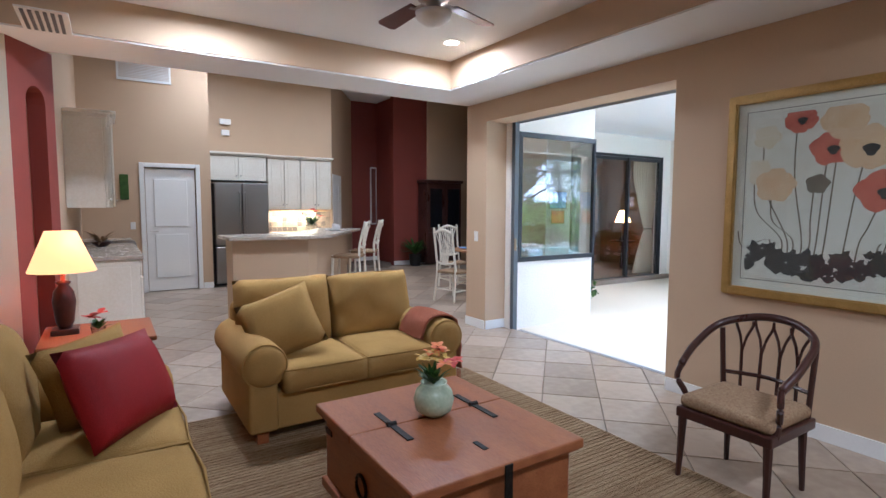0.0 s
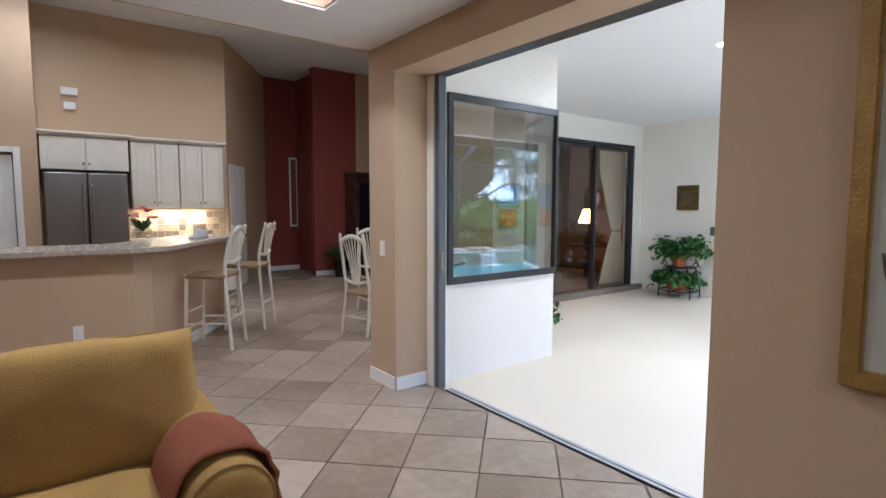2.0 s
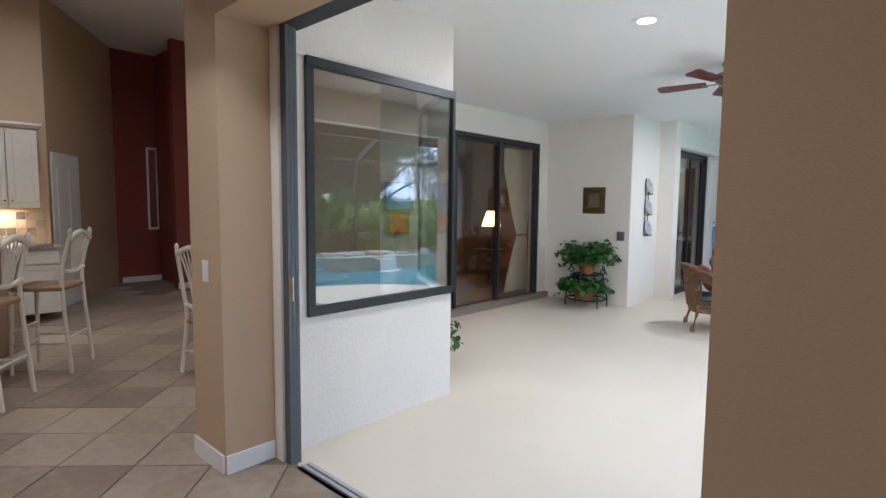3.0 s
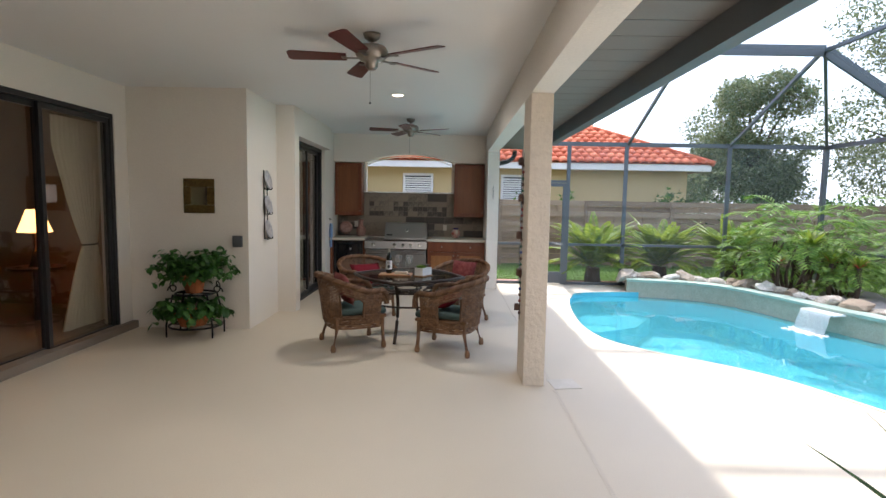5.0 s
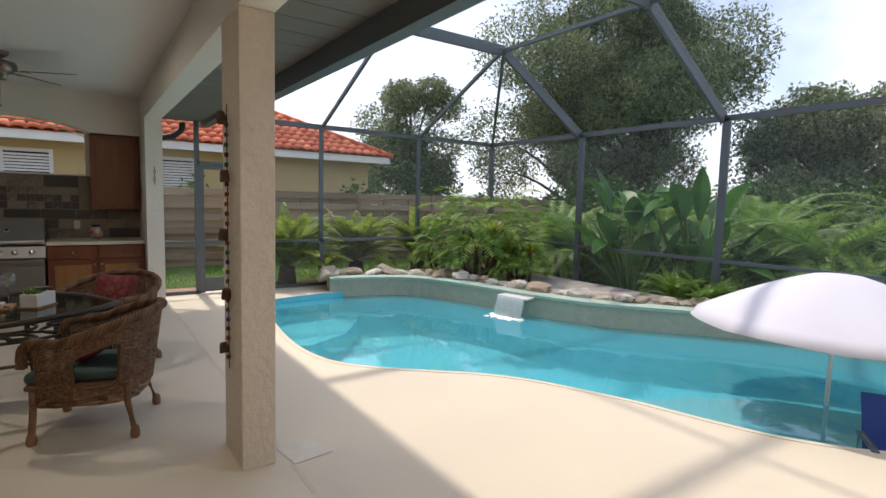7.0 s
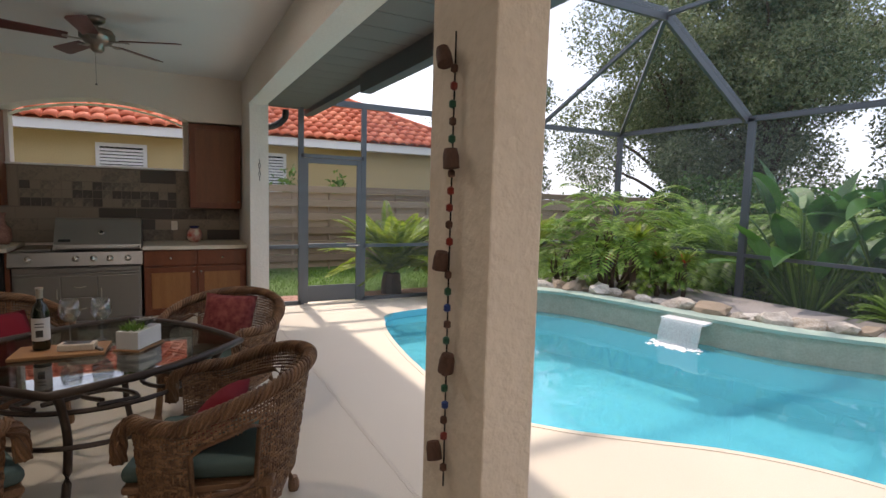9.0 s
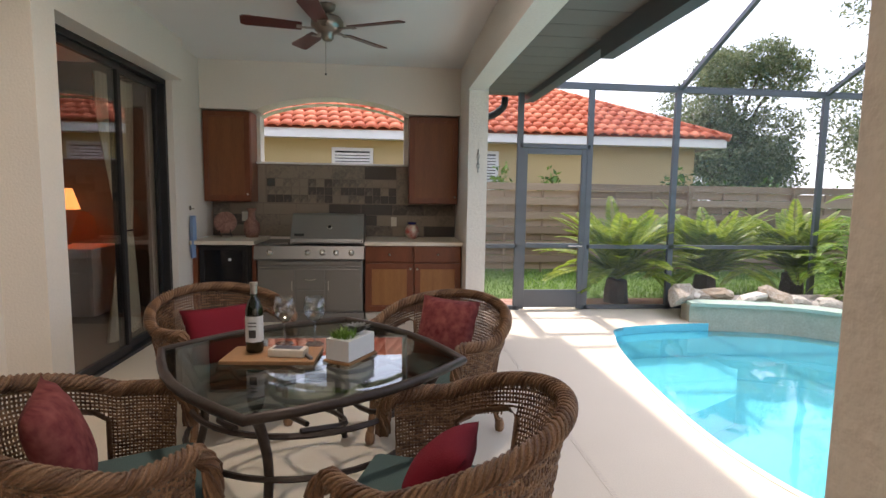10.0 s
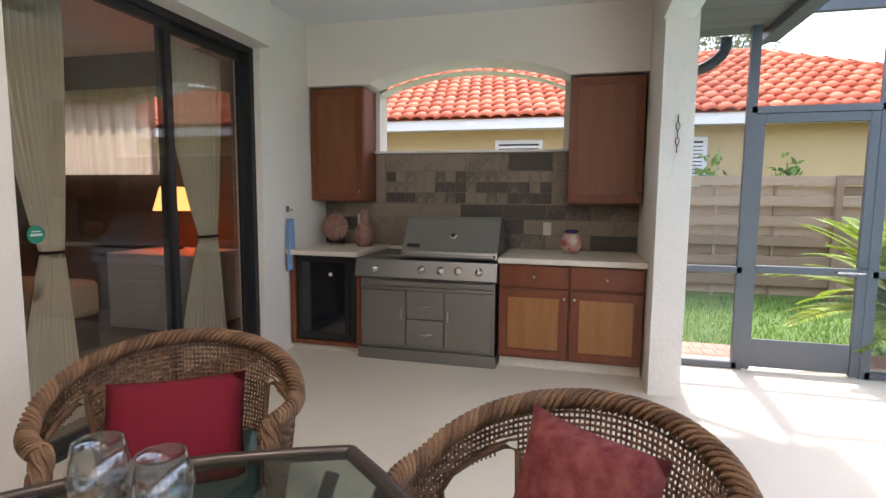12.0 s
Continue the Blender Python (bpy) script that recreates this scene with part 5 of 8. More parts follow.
part("panel", boxes((-0.06, 0.06, -0.02, 0, -0.2, 0.2), bevel=0.004), M_LEAFDARK, ap)
for z, material, s in ((1.53, M_TOWEL, 0.125), (1.27, M_FLOWER_ORANGE, 0.09)):
    ap = thing("nook_picture", "small bright framed picture in the dining nook", "picture", pose(4.80, 5.872, z, 0, 0, -45), "nook pictures")
    part("frame", boxes((-s - 0.015, s + 0.015, -0.02, 0, -s - 0.015, s + 0.015), bevel=0.004), M_GOLD, ap)
    part("art", boxes((-s, s, -0.024, -0.0205, -s, s)), material, ap)
cc = thing("china_cabinet", "tall dark mahogany china cabinet with glass doors", "cabinet", pose(5.85, 11.19, 0))
part("body", boxes((-0.5, 0.5, -0.42, 0, 0.05, 2.0), bevel=0.01), M_MAHOG, cc)
part("cornice", boxes((-0.54, 0.54, -0.46, 0, 2.001, 2.07), bevel=0.012), M_MAHOG, cc)
for x in (-0.25, 0.25):
    d = part("door", boxes((x - 0.23, x + 0.23, -0.445, -0.422, 0.85, 1.95), bevel=0.004), M_MAHOG, cc)
    part("pane", boxes((x - 0.17, x + 0.17, -0.449, -0.4455, 0.92, 1.86)), M_BLACKGLASS, d)
    part("lower_door", boxes((x - 0.23, x + 0.23, -0.445, -0.422, 0.12, 0.8), bevel=0.004), M_MAHOG, cc)
pp = thing("potted_plant", "dark leafy floor plant beside the red wall", "plant", pose(5.1, 10.9, 0))
part("pot", lathe(bmesh.new(), [(0.12, 0), (0.16, 0.28), (0.15, 0.28), (0.1, 0.05)], 18), M_IRON, pp)
bm = bmesh.new()
for k in range(45):
    a = random.uniform(0, 6.28)
    leaf_blade(bm, (0, 0, 0.28), (math.cos(a), math.sin(a), random.uniform(0.6, 2.2)), random.uniform(0.3, 0.55), 0.07, 0.7, 5)
part("leaves", bm, M_LEAFDARK, pp)
mr = thing("wall_mirror", "tall narrow white framed mirror on the dark red wall", "mirror", pose(4.79, 12.598, 1.7))
part("frame", boxes((-0.09, 0.09, -0.03, 0, -0.75, 0.75), bevel=0.01), M_TRIM, mr)
part("glass", boxes((-0.06, 0.06, -0.034, -0.0305, -0.71, 0.71)), M_MIRROR, mr)
# skirting boards
setting("baseboard", boxes((WX - 0.014, WX, -3.6, 2.39, 0, 0.1), (WX - 0.014, WX, 4.75, 5.12, 0, 0.1), (WX + 0.001, 2.81, 4.726, 4.739, 0, 0.1), (-1.459, -0.68, 9.736, 9.749, 0, 0.1), (0.24, 0.4, 9.736, 9.749, 0, 0.1), (4.25, 4.9, 12.586, 12.599, 0, 0.1), (4.70, 5.62, 11.226, 11.239, 0, 0.1), (-4.6, -1.68, 4.736, 4.749, 0, 0.1)), M_TRIM, "white painted baseboard", "baseboard")

# living room fan
def ceiling_fan(m, drop, blades, label, blade_len, turn, light=False):
    t = thing("ceiling_fan", label, "ceiling fan", m, "ceiling fans")
    part("canopy", lathe(bmesh.new(), [(0.07, 0), (0.06, -0.035), (0.025, -0.06)], 20), M_FANMETAL, t, smooth=True)
    part("downrod", tube(bmesh.new(), [(0, 0, -0.05), (0, 0, -drop)], 0.012, 8), M_FANMETAL, t)
    part("motor", lathe(bmesh.new(), [(0.03, -drop + 0.02), (0.11, -drop), (0.13, -drop - 0.03), (0.13, -drop - 0.07), (0.09, -drop - 0.11), (0.05, -drop - 0.12), (0.05, -drop - 0.16), (0.03, -drop - 0.18), (0, -drop - 0.18)], 24), M_FANMETAL, t, smooth=True)
    for k in range(blades):
        a = 360 * k / blades + turn
        mm = pose(0, 0, -drop - 0.09, 0, 0, a)
        part("blade_iron", boxes((0.08, 0.22, -0.02, 0.02, -0.006, 0.0), (0.2, 0.24, -0.045, 0.045, -0.004, 0.002), bevel=0.002), M_FANMETAL, t, m=mm)
        bm = bmesh.new()
        pts = [(0.2, -0.055), (0.3, -0.06), (blade_len - 0.03, -0.072), (blade_len, -0.05), (blade_len, 0.05), (blade_len - 0.03, 0.072), (0.3, 0.06), (0.2, 0.055)]
        lo, hi = [bm.verts.new((x, y, 0.002)) for x, y in pts], [bm.verts.new((x, y, 0.009)) for x, y in pts]
        bm.faces.new(lo[::-1]), bm.faces.new(hi)
        for i in range(len(pts)):
            j = (i + 1) % len(pts)
            bm.faces.new((lo[i], lo[j], hi[j], hi[i]))
        part("blade", bm, M_FANBLADE, t, m=mm @ pose(0, 0, 0, 12))
    if light:
        part("light_bowl", lathe(bmesh.new(), [(0.12, -drop - 0.18), (0.11, -drop - 0.22), (0.06, -drop - 0.26), (0.0, -drop - 0.27)], 20), M_CERAMIC, t, smooth=True)
    else:
        part("pull_chain", tube(bmesh.new(), [(0.05, 0.02, -drop - 0.15), (0.05, 0.02, -drop - 0.42)], 0.002, 5), M_FANMETAL, t)
        part("chain_knob", lathe(bmesh.new(), [(0.0, 0), (0.008, 0.006), (0.008, 0.014), (0.0, 0.02)], 8), M_IRON, t, m=pose(0.05, 0.02, -drop - 0.44))
    return t


ceiling_fan(pose(0.72, 2.95, TZ), 0.04, 5, "living room ceiling fan with wooden blades and white bowl", 0.66, 20, True)
ceiling_fan(pose(7.02, 3.57, CEIL), 0.10, 5, "antique nickel lanai ceiling fan with cherry blades", 0.66, 23)
ceiling_fan(pose(11.28, 3.58, CEIL), 0.10, 5, "antique nickel lanai ceiling fan with cherry blades", 0.66, 30)


# ---- glass doors and windows ----
def pane(parent, x0, x1, y, z0, z1, material, axis="x"):
    bm = bmesh.new()
    box(bm, x0, x1, y, y + 0.006, z0, z1)
    ob = part("pane", bm, material, parent)
    ob.visible_shadow = False
    return ob


def sliding_door(name, x0, x1, y, z0, z1, panels, label, meet=None):
    t = tagged(new(name), label, "sliding door", kind="structure")
    part("head", boxes((x0, x1, y, y + 0.12, z1 - 0.05, z1)), M_DARKFRAME, t)
    part("sill", boxes((x0, x1, y, y + 0.12, z0, z0 + 0.03)), M_DARKFRAME, t)
    for x in (x0, x1 - 0.05):
        part("jamb", boxes((x, x + 0.05, y, y + 0.12, z0 + 0.031, z1 - 0.051)), M_DARKFRAME, t)
    w = (x1 - x0 - 0.1) / panels
    edge = [x0 + 0.05 + i * w for i in range(panels + 1)]
    if meet:
        edge[1] = meet
    for i in range(panels):
        a, b = edge[i] - 0.025 * (i > 0), edge[i + 1] + 0.025 * (i < panels - 1)
        yy = y + 0.02 + 0.045 * (i % 2)
        sash = part("sash", boxes((a, b, yy, yy + 0.035, z0 + 0.032, z0 + 0.10), (a, b, yy, yy + 0.035, z1 - 0.11, z1 - 0.052), (a, a + 0.05, yy, yy + 0.035, z0 + 0.10, z1 - 0.11), (b - 0.05, b, yy, yy + 0.035, z0 + 0.10, z1 - 0.11)), M_DARKFRAME, t)
        pane(sash, a + 0.05, b - 0.05, yy + 0.015, z0 + 0.10, z1 - 0.11, M_DOORPANE)
    return t


sliding_door("door_3", 5.75, 8.89, 6.885, L, 2.48, 3, "dark bronze three-panel sliding glass door, closed")
sliding_door("door_4", 10.42, 12.45, 5.31, L, 2.45, 2, "dark bronze two-panel sliding glass door, closed", 11.565)
wi = tagged(new("window_1"), "dark framed fixed corner window of the dining nook", "window", kind="structure")
for r in ((3.13, 4.48, 4.86, 4.90, 0.742, 0.80), (3.13, 4.48, 4.86, 4.90, 2.28, 2.338), (3.13, 3.18, 4.86, 4.90, 0.801, 2.279), (4.455, 4.48, 4.86, 4.90, 0.801, 2.279)):
    part("window_frame", boxes(r), M_DARKFRAME, wi)
pane(wi, 3.18, 4.455, 4.885, 0.80, 2.28, M_PANE)
bm = bmesh.new()
bar(bm, (4.47, 4.92, 1.54), (5.70, 6.86, 1.54), 0.006, 1.6)
ob = part("angled_pane", bm, M_PANE, wi)
ob.visible_shadow = False
# stacked sliding panels of the living room opening
sd = tagged(new("door_5"), "dark bronze pocket of stacked sliding door panels, open", "sliding door", kind="structure")
for k in range(3):
    part("panel_edge", boxes((2.835 + 0.03 * k, 2.856 + 0.03 * k, 4.60 + 0.012 * k, 4.655, -0.03, 2.40)), M_CAGE, sd)
    part("track", boxes((2.838 + 0.036 * k, 2.860 + 0.036 * k, 2.39, 4.56, -0.05, -0.012)), M_ALU, sd)
part("head_track", boxes((2.823, 2.945, 2.39, 4.655, 2.386, 2.44)), M_DARKFRAME, sd)
part("latch", boxes((2.835, 2.845, 4.56, 4.598, 0.92, 1.06), bevel=0.003), M_NICKEL, sd)


def curtain(m, w, h, label, tie=True, material=M_CURTAIN):
    """Hanging curtain in the x-z plane, gathered at a tie."""
    t = thing("curtain", label, "curtain", m)
    bm = bmesh.new()
    rows = []
    for j in range(25):
        z = h * j / 24
        g = 0.28 + 0.72 * min(1, abs(z - h * 0.42) / (h * 0.45)) ** 0.8 if tie else 1
        rows.append([bm.verts.new(((i / 60 - 0.5) * w * g + (1 - g) * 0.25 * w, 0.03 * math.sin(i * 1.05) * (0.5 + 0.5 * g) + 0.008 * math.sin(i * 2.3 + z), z)) for i in range(61)])
    for a, b in zip(rows, rows[1:]):
        for i in range(60):
            bm.faces.new((a[i], a[i + 1], b[i + 1], b[i]))
    part("cloth", bm, material, t, smooth=True)
    if tie:
        part("tieback", tube(bmesh.new(), [(0.25 * w * 0.72 + 0.16 * w * math.cos(a), 0.05 * math.sin(a), h * 0.42) for a in [2 * math.pi * k / 16 for k in range(17)]], 0.01, 6, cap=False), M_IRON, t)
    return t


curtain(pose(8.8, 7.25, L), 0.78, 2.5, "beige tied-back curtain inside the sliding door")
curtain(pose(12.2, 5.68, L), 0.62, 2.5, "beige tied-back curtain inside the bedroom door")
curtain(pose(10.92, 5.68, L), 0.42, 2.5, "beige hanging curtain inside the bedroom door")
curtain(pose(13.5, 8.12, 1.5, 0, 0, 90), 1.75, 0.95, "sheer beige curtain over the bedroom window", tie=False, material=M_SHEER)
bl = thing("bedroom_lamp", "lit bedside lamp with amber pleated shade", "lamp", pose(13.2, 6.8, 0.72))
part("stem", lathe(bmesh.new(), [(0.09, 0), (0.08, 0.02), (0.012, 0.04), (0.012, 0.42)], 14), M_IRON, bl)
part("shade", lathe(bmesh.new(), [(0.19, 0.40), (0.12, 0.64), (0.117, 0.64), (0.187, 0.40)], 24), glow_mat("amber_shade", (1.0, 0.36, 0.10), 0.7), bl, smooth=True)
ns = thing("dresser", "white bedroom dresser with drawers", "dresser", pose(13.2, 6.8, L))
part("body", boxes((-0.36, 0.36, -0.5, 0.5, 0.05, 0.8), bevel=0.006), M_CERAMIC, ns)
for j in range(3):
    part("drawer", boxes((-0.372, -0.361, -0.46, 0.46, 0.09 + 0.235 * j, 0.30 + 0.235 * j), bevel=0.004), M_CERAMIC, ns)
bed = thing("bed", "bed with beige bedspread", "bed", pose(11.6, 7.9, L))
part("mattress", rounded(-0.8, 0.8, -1.0, 1.0, 0.3, 0.62, 0.06), M_CURTAIN, bed, smooth=True)
part("frame", boxes((-0.78, 0.78, -0.98, 0.98, 0.0, 0.3), bevel=0.01), M_MAHOG, bed)
fl = thing("reading_lamp", "lit table lamp with amber shade in the side room", "lamp", pose(9.05, 8.0, 0.65) @ Matrix.Diagonal((0.9, 0.9, 1.25, 1)))
part("stem", lathe(bmesh.new(), [(0.09, 0), (0.08, 0.02), (0.05, 0.12), (0.012, 0.2), (0.012, 0.36)], 14), M_IRON, fl)
part("shade", lathe(bmesh.new(), [(0.2, 0.34), (0.09, 0.56), (0.087, 0.56), (0.197, 0.34)], 24), glow_mat("warm_shade", (1.0, 0.48, 0.14), 2.0), fl, smooth=True)
sk = thing("glass_sticker", "round green security sticker on the door glass", "sticker", pose(10.64, 5.326, 1.085))
part("disc", lathe(bmesh.new(), [(0.0, -0.001), (0.045, -0.001), (0.045, 0.0), (0.0, 0.0)], 24), mat("green_vinyl", (0.02, 0.25, 0.16), 0.4, bump=0.0), sk, m=pose(0, 0, 0, 90))
part("print_band", boxes((-0.03, 0.03, -0.0025, -0.0012, -0.008, 0.004), (-0.022, 0.022, -0.0025, -0.0012, 0.012, 0.018)), M_CERAMIC, sk)
st = thing("side_table", "dark round side table under the lamp", "table", pose(9.05, 8.0, L))
part("tabletop", lathe(bmesh.new(), [(0.3, 0.72), (0.3, 0.75), (0, 0.75)], 24), M_MAHOG, st)
part("pedestal", tube(bmesh.new(), [(0, 0, 0), (0, 0, 0.72)], 0.05, 10), M_MAHOG, st)
# Dark grout colour reused here so these floors look dim.
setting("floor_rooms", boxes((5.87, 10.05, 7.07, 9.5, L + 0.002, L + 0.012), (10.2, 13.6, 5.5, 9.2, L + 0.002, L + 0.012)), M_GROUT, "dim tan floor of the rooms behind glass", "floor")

# ---- outdoor kitchen ----
BX = 13.55
setting("wall_grill_back", boxes((BX, 13.75, 2.23, 5.25, L, 1.72), (BX, 13.75, 2.23, 2.9, 1.72, CEIL), (BX, 13.75, 4.66, 5.25, 1.72, CEIL)), M_STUCCO2, "cream painted back wall of the outdoor kitchen")


def arch_header(x0, x1, y0, y1, spring, rise, top, name, label, flat=0.0):
    """Wall over an opening with a segmental arch below; flat: level shoulders at both ends."""
    bm = bmesh.new()
    n = 18
    low = [(y0, spring)] + [(y0 + flat + (y1 - y0 - 2 * flat) * i / n, spring + rise * math.sin(math.pi * i / n) ** 0.75) for i in range(n + 1)] + [(y1, spring)]
    ring = low + [(y1, top), (y0, top)]
    a, b = [bm.verts.new((x0, y, z)) for y, z in ring], [bm.verts.new((x1, y, z)) for y, z in ring]
    for i in range(len(ring)):
        j = (i + 1) % len(ring)
        if (Vector(ring[i]) - Vector(ring[j])).length > 1e-5:
            bm.faces.new((a[i], a[j], b[j], b[i]))
    for vs in (a, b):
        es = [bm.edges.get((vs[i], vs[(i + 1) % len(vs)])) for i in range(len(vs))]
        bmesh.ops.triangle_fill(bm, use_beauty=True, edges=[e for e in es if e])
    bmesh.ops.remove_doubles(bm, verts=bm.verts, dist=1e-5)
    return setting(name, bm, M_STUCCO2, label)


arch_header(BX + 0.001, 13.749, 2.9, 4.66, 2.27, 0.18, CEIL, "wall_grill_window_head", "cream arched head over the open window")
arch_header(13.2, BX - 0.002, 2.232, 5.248, 2.30, 0.17, CEIL, "wall_grill_arch", "cream arched header above the outdoor kitchen", 0.62)
setting("window_sill", boxes((13.50, 13.80, 2.86, 4.70, 1.70, 1.722)), M_TRIM, "white stone sill of the open window", "sill")

t = wall_cabinet(pose(BX, 4.97, 1.235, 0, 0, -90), 0.54, 1.05, 0.29, 1, "cherry wall cabinet hanging by the grill", M_CHERRY, M_CHERRYPANEL, crown=False)
t = wall_cabinet(pose(BX, 2.545, 1.235, 0, 0, -90), 0.60, 1.05, 0.29, 1, "cherry wall cabinet hanging by the grill", M_CHERRY, M_CHERRYPANEL, crown=False)

CX = 12.80
ct = thing("counter", "travertine counter on both sides of the grill", "countertop")
part("slab", boxes((CX - 0.05, BX - 0.012, 4.56, 5.248, 0.765, 0.81), bevel=0.006), M_STONETOP, ct)
part("slab", boxes((CX - 0.05, BX - 0.012, 2.232, 3.355, 0.765, 0.81), bevel=0.006), M_STONETOP, ct)
bc = thing("base_cabinet", "cherry base cabinet with drawers and honey panel doors", "cabinet", pose(BX - 0.02, 2.795, L, 0, 0, -90))
part("body", boxes((-0.555, 0.555, -0.71, 0, 0.09, 0.862), bevel=0.003), M_CHERRY, bc)
part("toe_kick", boxes((-0.55, 0.55, -0.66, -0.01, 0, 0.088)), M_STONETOP, bc)
for x0, x1, kx in ((-0.545, -0.01, -0.04), (0.01, 0.545, 0.04)):
    panel_door(bc, x0, x1, 0.11, 0.66, -0.733, M_CHERRY, M_HONEY, (kx, 0.60))
    panel_door(bc, x0, x1, 0.68, 0.85, -0.733, M_CHERRY, None, ((x0 + x1) / 2, 0.765), "drawer")
wf = thing("wine_cooler", "black under-counter wine cooler with glass door", "wine cooler", pose(BX - 0.02, 4.90, L, 0, 0, -90))
part("surround", boxes((-0.34, -0.29, -0.71, 0, 0.05, 0.862), (0.30, 0.34, -0.71, 0, 0.05, 0.862), (-0.289, 0.299, -0.70, 0, 0.05, 0.09)), M_CHERRY, wf, "cherry wood surround")
part("case", boxes((-0.28, 0.29, -0.66, 0, 0.095, 0.855), bevel=0.006), M_BLACK, wf)
dr_ = part("door", boxes((-0.275, 0.285, -0.70, -0.665, 0.10, 0.85), bevel=0.006), M_BLACK, wf)
part("door_glass", boxes((-0.22, 0.19, -0.705, -0.7005, 0.17, 0.80), bevel=0.002), M_BLACKGLASS, dr_)
part("display", boxes((0.04, 0.07, -0.708, -0.7055, 0.68, 0.71)), M_LABEL, dr_)
part("handle", boxes((0.225, 0.245, -0.73, -0.7005, 0.15, 0.80), bevel=0.004), M_BLACK, dr_)
part("toe_kick", boxes((-0.34, 0.34, -0.66, 0, 0, 0.048)), M_STONETOP, wf)

gr = thing("gas_grill", "stainless steel built-in gas grill with side burner", "grill", pose(BX - 0.02, 3.955, L, 0, 0, -90))
part("cart", boxes((-0.58, 0.58, -0.76, 0, 0.10, 0.70), bevel=0.004), M_STEEL, gr)
part("plinth", boxes((-0.595, 0.595, -0.79, 0, 0.0, 0.098), bevel=0.003), M_STEEL, gr)
for x0, x1, z0, z1 in ((-0.56, -0.17, 0.13, 0.60), (-0.16, 0.16, 0.13, 0.36), (-0.16, 0.16, 0.37, 0.60), (0.17, 0.56, 0.13, 0.60)):
    d = part("door" if z1 - z0 > 0.4 else "drawer", boxes((x0, x1, -0.785, -0.762, z0, z1), bevel=0.004), M_STEEL, gr)
    if z1 - z0 > 0.4:
        hx = x1 - 0.03 if x0 < 0 else x0 + 0.03
        part("handle", tube(bmesh.new(), [(hx, -0.785, 0.36), (hx, -0.805, 0.37), (hx, -0.805, 0.45), (hx, -0.785, 0.46)], 0.006, 6), M_NICKEL, d)
    else:
        part("handle", tube(bmesh.new(), smooth_line([(-0.06, -0.785, (z0 + z1) / 2), (0, -0.808, (z0 + z1) / 2 - 0.008), (0.06, -0.785, (z0 + z1) / 2)], 4), 0.006, 6), M_NICKEL, d)
part("drip_rail", boxes((-0.57, 0.57, -0.795, -0.762, 0.615, 0.635), (-0.36, 0.57, -0.80, -0.762, 0.645, 0.685), bevel=0.004), M_STEEL, gr)
bm = bmesh.new()
vs = [bm.verts.new((x, y, z)) for x in (-0.60, 0.60) for y, z in ((-0.84, 0.72), (-0.80, 0.86), (0, 0.86), (0, 0.70), (-0.80, 0.70))]
bm.faces.new(vs[:5]), bm.faces.new(vs[5:][::-1])
for i in range(5):
    bm.faces.new((vs[i], vs[(i + 1) % 5], vs[5 + (i + 1) % 5], vs[5 + i]))
part("control_panel", bm, M_STEEL, gr)
for x in (-0.43, -0.02, 0.14, 0.29, 0.46):
    k = part("knob", lathe(bmesh.new(), [(0.034, 0), (0.034, 0.006), (0.026, 0.008), (0.023, 0.032), (0.0, 0.034)], 16), M_NICKEL, gr, m=pose(x, -0.822, 0.79, 74), smooth=True)
    part("grip", boxes((-0.005, 0.005, -0.022, 0.022, 0.033, 0.042)), M_NICKEL, k)
bm = bmesh.new()
prof = [(-0.72, 0.875), (-0.70, 0.93), (-0.52, 1.19), (-0.49, 1.212), (-0.45, 1.215), (-0.22, 1.15), (-0.12, 0.875)]
a, b = [[bm.verts.new((x, y, z)) for y, z in prof] for x in (-0.23, 0.585)]
bm.faces.new(a), bm.faces.new(b[::-1])
for i in range(len(prof)):
    j = (i + 1) % len(prof)
    bm.faces.new((a[i], b[i], b[j], a[j]))
hood = part("hood", bm, M_STEEL, gr, "closed steel grill hood")
part("thermometer", lathe(bmesh.new(), [(0.03, 0), (0.03, 0.008), (0.024, 0.012), (0, 0.012)], 18), M_NICKEL, hood, m=pose(0.20, -0.618, 1.06, 55))
part("dial", lathe(bmesh.new(), [(0.02, 0.0125), (0, 0.0135)], 14), M_BLACK, hood, m=pose(0.20, -0.618, 1.06, 55))
part("badge", boxes((-0.19, -0.08, -0.004, 0.0, -0.015, 0.015)), M_BLACK, hood, m=pose(0, -0.672, 0.975, -35))
part("hood_handle", tube(bmesh.new(), [(-0.20, -0.70, 0.905), (-0.20, -0.76, 0.90), (0.56, -0.76, 0.90), (0.56, -0.70, 0.905)], 0.013, 8), M_STEEL, hood)
part("side_burner", boxes((-0.56, -0.26, -0.66, -0.15, 0.861, 0.885), bevel=0.005), M_STEEL, gr)

# ornaments on the counter
va = thing("painted_vase", "round painted vase with blue rim on the counter", "vase", pose(13.25, 2.80, 0.81))
part("body", lathe(bmesh.new(), [(0.05, 0), (0.085, 0.05), (0.09, 0.10), (0.07, 0.15), (0.045, 0.175)], 24), mat("painted_pottery", (0.45, 0.05, 0.04), 0.3, col2=(0.62, 0.62, 0.50), scale=11, fine=22, bump=0.02), va, smooth=True)
part("rim", lathe(bmesh.new(), [(0.045, 0.175), (0.06, 0.20), (0.055, 0.20), (0.04, 0.175)], 20), mat("cobalt_glaze", (0.03, 0.03, 0.14), 0.25, bump=0.0), va)
jg = thing("pottery_jug", "mottled reddish pottery bottle vase", "vase", pose(13.30, 4.72, 0.81))
